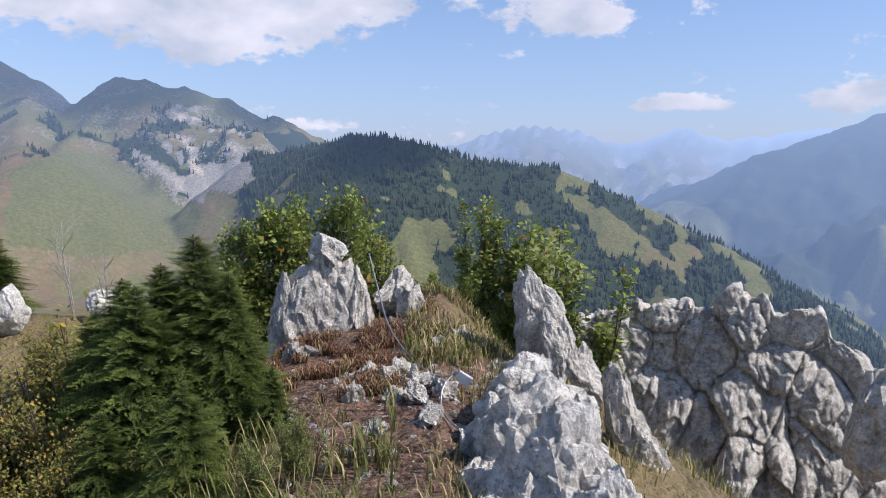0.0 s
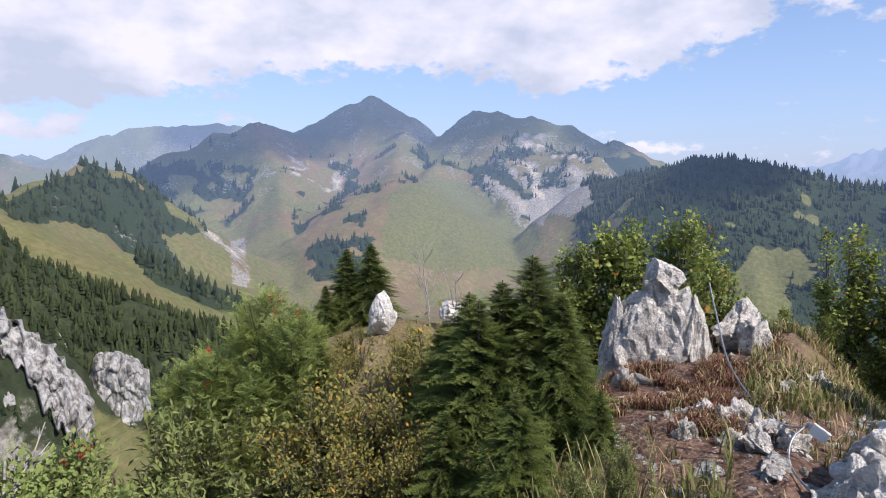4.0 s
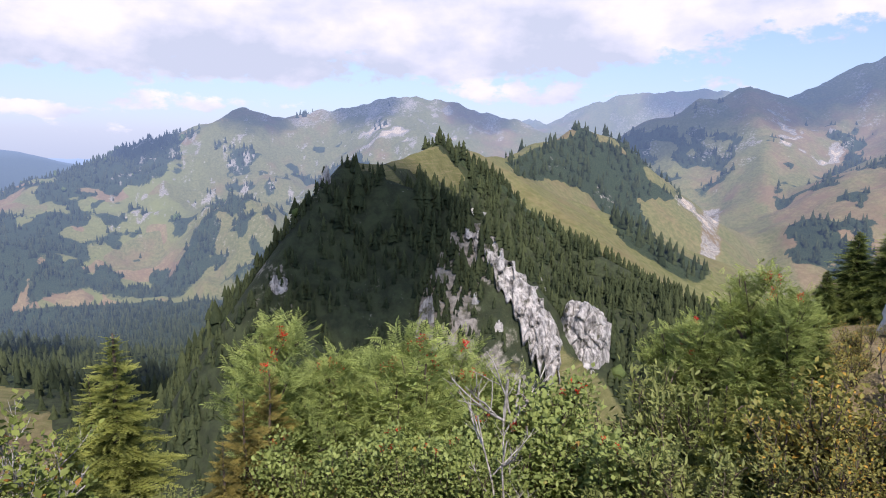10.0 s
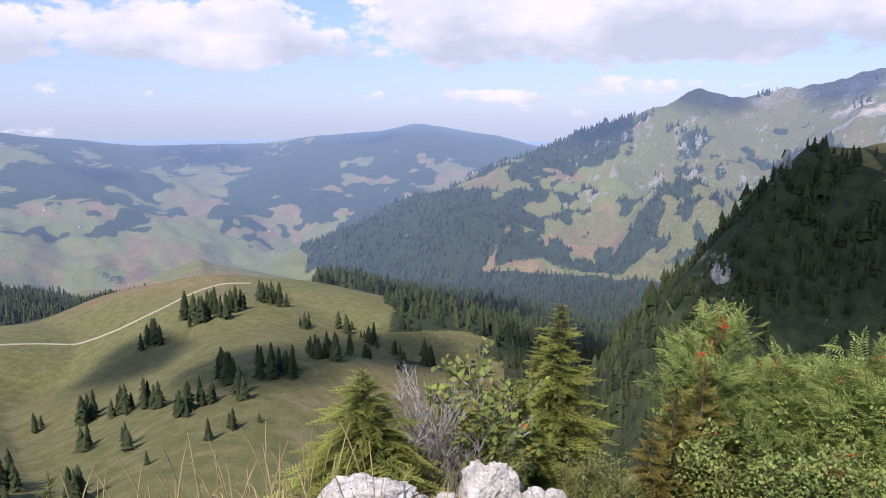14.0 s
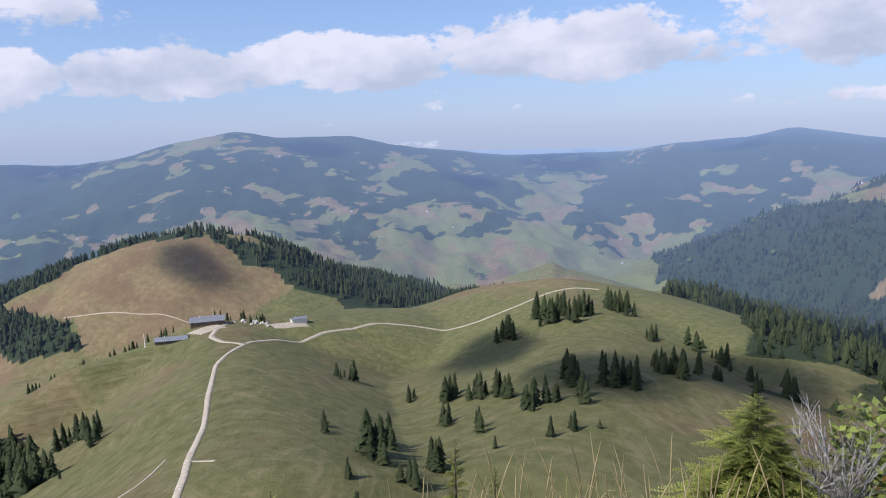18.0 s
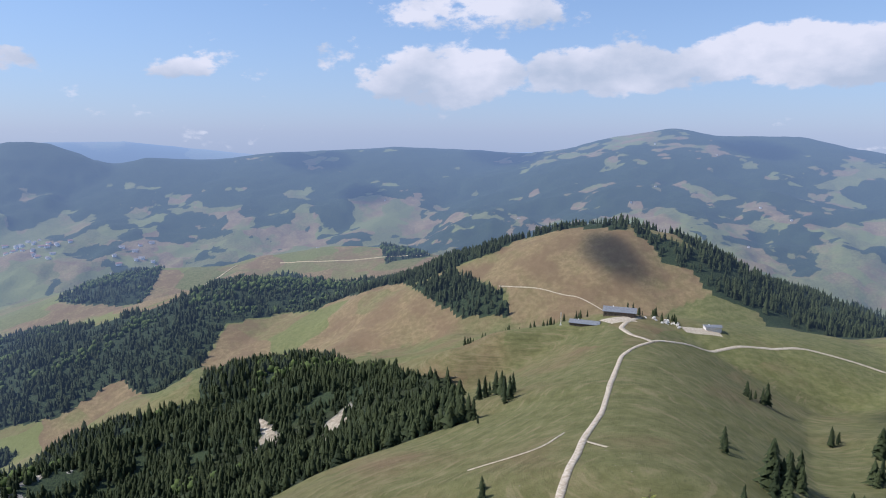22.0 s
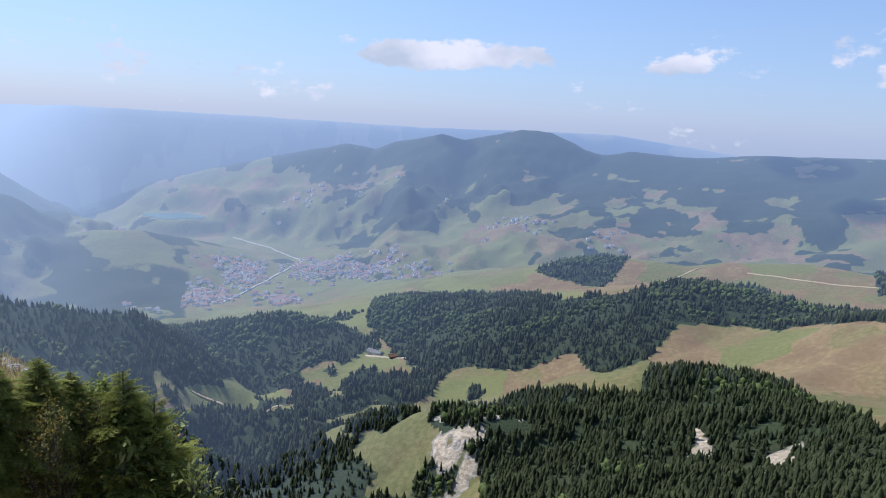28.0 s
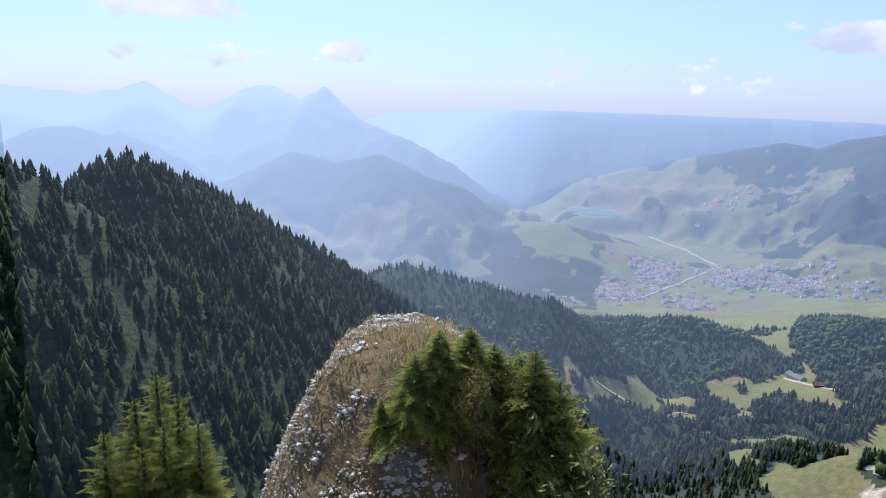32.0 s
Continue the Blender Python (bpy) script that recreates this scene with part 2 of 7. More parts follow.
def ground_material(name, far):
    """Grass, woods floor and limestone; far: haze is mixed in as emission."""
    k = Mat(name)
    a = k.n.new("ShaderNodeAttribute")
    a.attribute_name = "cover"
    sep = k.n.new("ShaderNodeSeparateColor")
    k.l.new(a.outputs["Color"], sep.inputs[0])
    wood, dry, bare = sep.outputs
    n1, n2 = k.noise(0.018, 6, 0.65), k.noise(0.12, 5, 0.65)
    n3 = k.noise(0.55, 6, 0.75)
    green = k.mix(k.ramp(n2, 0.3, 0.7), (0.112, 0.118, 0.036), (0.185, 0.178, 0.072))
    green = k.mix(k.ramp(n3, 0.5, 0.75, 0, 0.6), green, (0.078, 0.082, 0.032))
    brown = k.mix(k.ramp(n2, 0.35, 0.7), (0.195, 0.145, 0.068), (0.285, 0.210, 0.108))
    brown = k.mix(k.ramp(n3, 0.5, 0.72, 0, 0.5), brown, (0.15, 0.10, 0.05))
    brown = k.mix(k.ramp(n1, 0.42, 0.62, 0, 0.7), brown, (0.175, 0.115, 0.062))
    d = k.math("ADD", dry, k.math("MULTIPLY", k.math("SUBTRACT", n1, 0.5), 0.9))
    d = k.math("ADD", d, k.math("MULTIPLY", k.math("SUBTRACT", n3, 0.5), 0.5))
    if far:
        # hay meadows and pastures, each cut or grazed at its own time
        warp = k.n.new("ShaderNodeVectorMath")
        warp.operation = "ADD"
        nz = k.n.new("ShaderNodeTexNoise")
        nz.inputs["Scale"].default_value = 0.006
        k.l.new(k.coords("Position"), nz.inputs["Vector"])
        sc = k.n.new("ShaderNodeVectorMath")
        sc.operation = "SCALE"
        sc.inputs["Scale"].default_value = 190
        k.l.new(nz.outputs["Color"], sc.inputs[0])
        k.l.new(k.coords("Position"), warp.inputs[0]), k.l.new(sc.outputs[0], warp.inputs[1])
        cell = k.n.new("ShaderNodeSeparateColor")
        k.l.new(k.voronoi(0.0085, warp.outputs[0], out="Color"), cell.inputs[0])
        d = k.math("ADD", d, k.math("MULTIPLY", k.math("MULTIPLY", k.math("SUBTRACT", cell.outputs[0], 0.5), 1.3), a.outputs["Alpha"]))
        green = k.mix(k.math("MULTIPLY", k.math("MULTIPLY", cell.outputs[1], 0.75), a.outputs["Alpha"]), green, (0.19, 0.205, 0.065))
    grass = k.mix(k.ramp(d, 0.35, 0.95), green, brown)
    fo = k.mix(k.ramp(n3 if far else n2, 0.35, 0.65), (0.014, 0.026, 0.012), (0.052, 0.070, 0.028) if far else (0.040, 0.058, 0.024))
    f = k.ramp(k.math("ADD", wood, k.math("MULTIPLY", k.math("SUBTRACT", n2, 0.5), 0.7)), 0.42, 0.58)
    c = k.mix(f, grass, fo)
    st = k.mix(k.ramp(k.noise(0.3, 6, 0.7), 0.35, 0.65), (0.15, 0.14, 0.12), (0.38, 0.35, 0.30))
    st = k.mix(k.ramp(bare, 0.82, 0.97), st, k.mix(k.ramp(k.noise(0.22, 6, 0.7), 0.35, 0.65), (0.28, 0.23, 0.165), (0.58, 0.50, 0.385)))
    rb = k.ramp(k.math("ADD", bare, k.math("MULTIPLY", k.math("SUBTRACT", n2, 0.5), 1.1)), 0.38, 0.58)
    c = k.mix(rb, c, st)
    if not far:
        soil = k.mix(k.ramp(k.noise(9, 5, 0.7), 0.35, 0.7), (0.085, 0.045, 0.030), (0.26, 0.165, 0.115))
        soil = k.mix(k.ramp(k.noise(40, 3, 0.7), 0.60, 0.68), soil, (0.46, 0.42, 0.37))
        fine = k.noise(22, 6, 0.75)
        c = k.mix(k.ramp(fine, 0.35, 0.7, 0.0, 0.45), c, (0.075, 0.06, 0.035))
        near = k.n.new("ShaderNodeVectorMath")
        near.operation = "LENGTH"
        k.l.new(k.coords("Position"), near.inputs[0])
        close = k.ramp(near.outputs["Value"], 30, 60, 1.0, 0.0)
        c = k.mix(k.math("MULTIPLY", k.ramp(k.noise(3.1, 5, 0.7), 0.5, 0.68, 0.0, 0.5), close), c, (0.34, 0.27, 0.15))
        # cattle steps along the contours
        st_ = k.n.new("ShaderNodeVectorMath")
        st_.operation = "MULTIPLY"
        st_.inputs[1].default_value = (0.035, 0.035, 0.75)
        k.l.new(k.coords("Position"), st_.inputs[0])
        step = k.noise(1.0, 5, 0.7, st_.outputs[0])
        open_ = k.math("SUBTRACT", 1.0, f)
        c = k.mix(k.math("MULTIPLY", k.ramp(step, 0.52, 0.66, 0.0, 0.55), open_), c, (0.24, 0.195, 0.105))
        c = k.mix(k.math("MULTIPLY", k.ramp(step, 0.46, 0.34, 0.0, 0.35), open_), c, (0.058, 0.066, 0.022))
        # stones and worn spots in the pasture
        c = k.mix(k.ramp(k.math("ADD", n3, k.math("MULTIPLY", k.noise(0.05, 4, 0.6), 0.5)), 0.93, 1.0, 0, 0.7), c, (0.36, 0.33, 0.27))
        e_ = k.ramp(k.math("ADD", a.outputs["Alpha"], k.math("MULTIPLY", k.math("SUBTRACT", k.noise(2.5, 4, 0.7), 0.5), 0.9)), 0.4, 0.6)
        c = k.mix(e_, c, soil)
    nrm = k.bump(k.math("ADD", k.noise(0.05, 6, 0.7), k.math("MULTIPLY", n2, 0.4)), 0.7, 4.0 if far else 2.0)
    if not far:
        nrm = k.bump(fine, 0.5, 0.04, k.bump(k.math("ADD", n3, k.math("MULTIPLY", step, open_)), 0.6, 0.8, nrm))
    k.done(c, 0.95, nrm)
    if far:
        paint_haze(k)
    return k.m


GROUND_MATS = [ground_material("mountain_meadow", False), ground_material("hazed_land", True)]
# ---------------------------------------------------------------- shape of the land
EYE = 1.65


def lattice(ix, iy, seed):
    h = (ix.astype(np.int64) * 374761393 + iy.astype(np.int64) * 668265263 + seed * 69069) & 0x7FFFFFFF
    h = ((h ^ (h >> 13)) * 1274126177) & 0x7FFFFFFF
    return ((h ^ (h >> 16)) & 0xFFFF) / 65535.0


def vnoise(x, y, seed):
    fx, fy = np.floor(x), np.floor(y)
    u, v = x - fx, y - fy
    u, v = u * u * (3 - 2 * u), v * v * (3 - 2 * v)
    a, b = lattice(fx, fy, seed), lattice(fx + 1, fy, seed)
    c, d = lattice(fx, fy + 1, seed), lattice(fx + 1, fy + 1, seed)
    return (a + (b - a) * u) * (1 - v) + (c + (d - c) * u) * v


def fbm(x, y, size, octaves, seed):
    s, k, tot = 0.0, 1.0, 0.0
    x, y = x / size, y / size
    for o in range(octaves):
        s = s + k * (vnoise(x, y, seed + o) - 0.5)
        tot += k
        x, y, k = x * 2.03 + 7.1, y * 2.03 + 3.7, k * 0.55
    return s / tot


def at(az, r, el):
    """Place on the land from heading, distance and height angle as seen from the eye."""
    a = radians(az)
    return (-math.sin(a) * r, math.cos(a) * r, EYE + r * math.tan(radians(el)))


# crest lines: slope, roundness, points (heading, distance, height angle)
RIDGES = {
    "jagged_range": (0.75, 8, [(2, 4650, .1), (359, 4650, .3)] + [(357.4 - 0.55 * i, 4650, e) for i, e in enumerate((.7, 1.25, 1.0, 1.55, 1.2, 1.75, 1.45, 2.0, 1.6, 2.1, 1.65, 2.05, 1.5, 1.8, 1.35, 1.6, 1.0, 1.15, .7))]
                     + [(345.6, 4700, .5), (344.2, 4700, .8), (342.6, 4700, 1.25), (341.5, 4700, 1.75), (340.6, 4700, 1.85), (339.6, 4700, 1.3), (338.6, 4700, 1.1), (337.7, 4700, .7), (336, 4700, 1.15), (335.2, 4700, .95), (334, 4700, 1.4), (332, 4700, 1.8), (324, 4700, 1.2)]),
    "haze_mountain": (0.5, 30, [(318, 4100, 6), (327.7, 3900, 2.7), (331, 3800, 1.4), (334.2, 3700, -.1), (337.2, 3600, -1.6), (340, 3500, -2.9), (343, 3450, -4.8), (345, 3400, -8)]),
    "wooded_ridge": (0.72, 20, [(15, 1850, -.6), (10.4, 1800, .1), (7.6, 1750, 1.1), (4.4, 1700, .9), (1.9, 1680, .3), (357, 1650, -1.1), (352, 1650, -1.3),
                               (347.8, 1650, -2.7), (343.3, 1650, -4.6), (339, 1650, -6.8), (334.7, 1650, -9.2), (331.5, 1680, -11.8), (327, 1750, -16)]),
    "rock_wall": (0.62, 6, [(5, 2500, -.2), (9.8, 2500, .6), (11.6, 2500, 1.1), (13.6, 2500, 2.3), (14.7, 2500, 1.6), (16.1, 2540, 2.5), (17.3, 2550, 3.4), (19.8, 2550, 4.1), (21.4, 2550, 4.5),
                            (23.0, 2550, 5.0), (24.0, 2550, 4.85), (24.9, 2560, 4.7), (26.5, 2650, 3.1), (28.6, 2720, 2.9), (30.4, 2750, 4.5), (32.1, 2790, 5.75), (33.1, 2800, 6.0), (34.7, 2780, 5.5), (36.7, 2740, 4.5),
                            (38.1, 2650, 2.7), (40.3, 2550, 3.6), (42.2, 2500, 4.0), (42.9, 2500, 3.7), (45.7, 2400, 3.1), (48.1, 2330, 1.8), (51.3, 2250, .3), (53, 2200, -.4)]),
    "rock_spur_a": (0.6, 10, [(24, 2550, 4.6), (26.5, 2350, 2.0), (29, 2100, -.2)]),
    "grass_spur": (0.5, 25, [(31, 2500, 3), (31.5, 2150, .2), (31, 1900, -.5), (33, 1700, -3.2), (36.5, 1480, -7.5), (39, 1350, -11)]),
    "scree_spur": (0.55, 20, [(17.5, 2500, 2.6), (17.3, 2250, -1), (16, 1950, -4)]),
    "rock_spur_b": (0.6, 10, [(42.3, 2450, 3.6), (41, 2150, .5), (40.5, 1850, -3.5)]),
    "back_range": (0.6, 8, [(42, 3600, 3.6), (47.3, 3600, 3.6), (51, 3600, 3.6), (53.2, 3600, 3.0), (55.5, 3650, 1.9), (57.4, 3700, 1.1), (58.8, 4200, 1.4), (60.5, 4200, .9)]),
    "pyramid_chain": (0.5, 12, [(54, 2900, 0), (57.6, 2900, .6), (59.8, 2900, 1.4), (64.3, 2900, 2.3), (68, 2950, 3), (71.1, 2950, 2.5), (74.8, 2950, 1.7),
                                (79.4, 2900, 1.2), (81.7, 2900, 1.8), (84.4, 2950, .6), (87.1, 2950, -.6), (89.3, 2950, -2.2), (90.5, 2900, -3)]),
    "chain_spur": (0.45, 15, [(68, 2900, 2.4), (71, 2500, -1.2), (76, 2250, -5), (80, 2150, -9)]),
    "chain_spur_b": (0.45, 15, [(79.5, 2900, .8), (84, 2500, -4), (88, 2300, -7.5), (95, 2200, -10)]),
    "forest_spur": (0.42, 40, [(88, 2950, -2.2), (91.4, 2700, -2.2), (93.5, 2550, -3.6), (96, 2450, -5.9), (101.7, 2400, -7.2), (107, 2350, -8.4), (112, 2300, -10.5)]),
    "hills_a": (0.27, 60, [(88, 4500, -2.4), (93, 4500, -2.6), (98, 4500, -1.5), (103.6, 4600, -.6), (107, 4600, -1.2), (112, 4500, -1.6), (116, 4500, -2.1),
                           (125.3, 4450, -2.2), (130, 4400, -1.7), (134.3, 4350, -1.1), (138.4, 4300, -.2), (144, 4250, -.2), (147, 4200, .3), (150.4, 4250, -.2),
                           (154, 4300, -1.1), (158.3, 4350, -1.7), (162.3, 4400, -1.5), (168.8, 4400, -1.2), (178.5, 4400, -1.7), (183.5, 4400, -2.2), (188, 4400, -2.1)]),
    "hill_spur_a": (0.28, 40, [(147, 4200, 0), (145, 3600, -3.4), (141, 3100, -7.2), (137, 2850, -9.6)]),
    "hill_spur_b": (0.28, 40, [(130, 4350, -1.9), (127, 3700, -4.8), (124, 3200, -8)]),
    "hill_spur_c": (0.28, 40, [(112, 4450, -2), (115, 3700, -5), (117, 3100, -9)]),
    "hill_spur_d": (0.28, 40, [(163.5, 4350, -1.9), (167, 3600, -5), (172, 3000, -8.2), (177, 2800, -10.2)]),
    "hill_spur_e": (0.28, 40, [(178.5, 4350, -2), (183, 3800, -4.5), (186, 3500, -7.5)]),
    "corner_mountain": (0.5, 12, [(188.5, 4350, -2.2), (191.2, 4350, -2.8), (193.5, 4350, -2.1), (195, 4350, -.9), (197.3, 4350, -.8), (201.9, 4350, -1.9), (203.8, 4350, -1.6),
                                  (207.4, 4400, -2.3), (209.2, 4400, -3), (211.5, 4400, -2.7), (216.3, 4450, -3.7), (221.3, 4500, -4.9), (226.4, 4500, -6.3), (231, 4500, -8)]),
    "corner_spur": (0.5, 15, [(196, 4330, -1.2), (198, 4050, -4.5), (199, 3850, -8)]),
    "corner_spur_b": (0.5, 15, [(203.8, 4330, -1.8), (206, 4100, -5), (208, 3950, -8)]),
    "brown_hill": (0.55, 40, [(169, 1300, -13.6), (166.8, 1250, -12.6), (163.9, 1200, -11.2), (159.2, 1150, -8.9), (154.4, 1130, -7.5), (150.6, 1120, -7.2),
                              (147.4, 1120, -7.8), (142.7, 1120, -10.4), (136, 1150, -12.4), (128.4, 1250, -16)]),
    "meadow_cone": (0.42, 12, [(121.5, 1900, -11.1), (120.5, 1900, -11.6)]),
    "alp_west": (0.8, 35, [(163.2, 600, -17.9), (159.3, 620, -16.4), (154.5, 640, -15.7), (149.6, 680, -15.0)]),
    "alp": (0.34, 60, [(149.6, 680, -15.0), (145, 700, -14.9),
                       (140.2, 720, -15.3), (135.8, 760, -15.8), (128.3, 820, -16.6), (123.8, 850, -15.2), (120.8, 860, -12.9), (117, 840, -13.4),
                       (111.4, 760, -14.9), (105.6, 650, -17.2), (100.7, 580, -19.3), (97.8, 540, -21)]),
    "alp_spur": (0.55, 50, [(148, 250, -26), (149, 380, -20.6), (149, 560, -16.4), (150, 660, -14.8)]),
    "alp_shoulder": (0.36, 70, [(122, 270, -27.5), (118, 420, -20.5), (118, 600, -16.8), (120.8, 850, -13)]),
    "forest_back": (0.5, 30, [(166.5, 700, -20.0), (170, 740, -19.8), (174.4, 800, -19.0), (181.5, 830, -18.8), (185.3, 830, -19.6), (188, 800, -22.4)]),
    "forest_ridge": (0.6, 25, [(166, 450, -26), (168, 520, -24.2), (171.4, 620, -22.6), (178.5, 700, -22.6), (185.8, 720, -22.9), (192.7, 720, -24.0),
                                (198.3, 720, -24.4), (202.8, 760, -24.4), (207, 820, -24.8)]),
    "field_ridge": (0.30, 60, [(163, 1250, -14.0), (168.4, 1330, -12.5), (172.1, 1400, -12.7), (176.1, 1450, -12.6), (181.6, 1480, -12.0), (184.5, 1500, -12.8), (188.6, 1540, -14.3), (195, 1600, -14.8), (203, 1640, -15.3), (207.5, 1660, -16.4)]),
    "mid_ridge": (0.30, 60, [(160, 1700, -9.0), (165.8, 1850, -10.4), (170.6, 2000, -9.5), (174.7, 2050, -9.4), (179.3, 2050, -10), (183.5, 2050, -10.7),
                             (188.3, 2100, -10.6), (194, 2150, -12.1), (197.7, 2200, -13.6)]),
    "dark_ridge": (0.75, 12, [(276, 330, -3.5), (270.3, 350, -5.4), (268.6, 365, -7.6), (266.2, 385, -9.6), (264.8, 400, -7.9), (263.4, 410, -6.4), (261.9, 420, -5.5), (259.6, 440, -6.4), (257.2, 470, -7.6),
                             (255.1, 500, -9.2), (253.6, 560, -11.2), (252.6, 620, -12.6), (250, 740, -13.6), (246.3, 850, -15.2), (243.4, 950, -14.8), (240.5, 1050, -13.6), (236.6, 1150, -14.8), (231.7, 1250, -15.9), (228.8, 1300, -16.2), (224, 1450, -18.4)]),
    "dark_hill": (0.4, 40, [(226, 1550, -18), (219.5, 1550, -17.4), (216.7, 1550, -16.9), (213.4, 1500, -17.8), (208.8, 1400, -19.8)]),
    "crag": (1.7, 8, [(66, 620, -.8), (68.5, 540, -1.5), (70.6, 480, -2.2), (73.4, 450, -2.2), (75.2, 430, -4.2), (77, 415, -7), (78.4, 405, -9.2), (80.3, 395, -12), (81.4, 385, -16.5)]),
    "crag_face": (1.5, 6, [(73.4, 450, -2.4), (68, 430, -4.5), (62.5, 420, -6.8), (60.6, 405, -9), (58.6, 395, -11.6), (57.1, 385, -14.6)]),
    "crag_tower": (2.2, 4, [(54.6, 400, -13.9), (53.5, 400, -13.9), (52.2, 405, -15)]),
    "band_ridge": (1.1, 14, [(66, 640, -.6), (62.3, 640, -2.9), (59, 640, -5.7), (55, 630, -8.4), (49.3, 600, -11.2), (47, 580, -13.2), (44.6, 560, -15.8)]),
    "saddle_ridge": (0.85, 20, [(64.6, 760, -1.0), (63, 850, -1.6), (60.2, 1050, -1.8), (57.4, 1250, -.4), (54.7, 1350, .8), (52, 1400, -.1), (49.2, 1450, -2.9), (47.5, 1450, -7)]),
    "saddle_flank": (0.42, 30, [(62, 820, -2.2), (56, 900, -5), (51, 920, -8), (47, 850, -12.3)]),
    "hazy_peaks": (0.75, 8, [(276, 4600, 1), (270, 4600, .4), (265, 4600, -.2), (262.8, 4600, .1), (260.6, 4600, .9), (258.9, 4600, -.1), (257.4, 4550, -1.5), (255.7, 4500, -.8),
                             (253.1, 4500, .5), (251.2, 4500, .7), (249.2, 4450, -.3), (247.2, 4400, .6), (246.1, 4400, -.7), (244.3, 4350, -2), (240.6, 4300, -3.3), (236.8, 4250, -5.3), (234, 4200, -8)]),
    "peak_foothill": (0.55, 40, [(258, 3600, -8.2), (255, 3500, -7.2), (253, 3450, -5.9), (249.8, 3400, -4.5), (246.6, 3350, -5.4), (242.9, 3300, -4.7), (239.6, 3250, -6.7), (237, 3200, -9.2), (235, 3100, -13.5)]),
    "low_peaks": (0.6, 15, [(276, 3700, -3.5), (270.2, 3700, -3.6), (268, 3700, -2.6), (265.6, 3700, -2.5), (263.8, 3700, -3.2), (262.4, 3700, -2.9), (259.6, 3650, -4.5), (257, 3600, -6.5)]),
    "lake_hill": (0.3, 40, [(235.5, 2900, -13), (230.5, 3100, -9.9), (228, 3150, -9.9), (225.5, 3200, -10.6)]),
}
RINGS = {k: (s, w, np.array([at(*p) for p in pts])) for k, (s, w, pts) in RIDGES.items()}
FLOOR_AZ = [-40, 15, 42, 60, 85, 100, 120, 150, 180, 215, 280]
FLOOR_Z = [-640, -330, -275, -330, -430, -480, -575, -575, -650, -705, -700]
RIM_AZ = [-40, 0, 60, 90, 125, 150, 180, 190, 197, 205, 220, 232, 242, 247, 280]
RIM_EL = [-3, -3, -1, -2.1, -1.75, -1.5, -1.9, -0.8, -0.9, -1.1, -0.9, -0.8, -1.2, -3, -3]


def heading_of(x, y):
    a = np.degrees(np.arctan2(-x, y))
    return np.where(a < -80, a + 360, a)


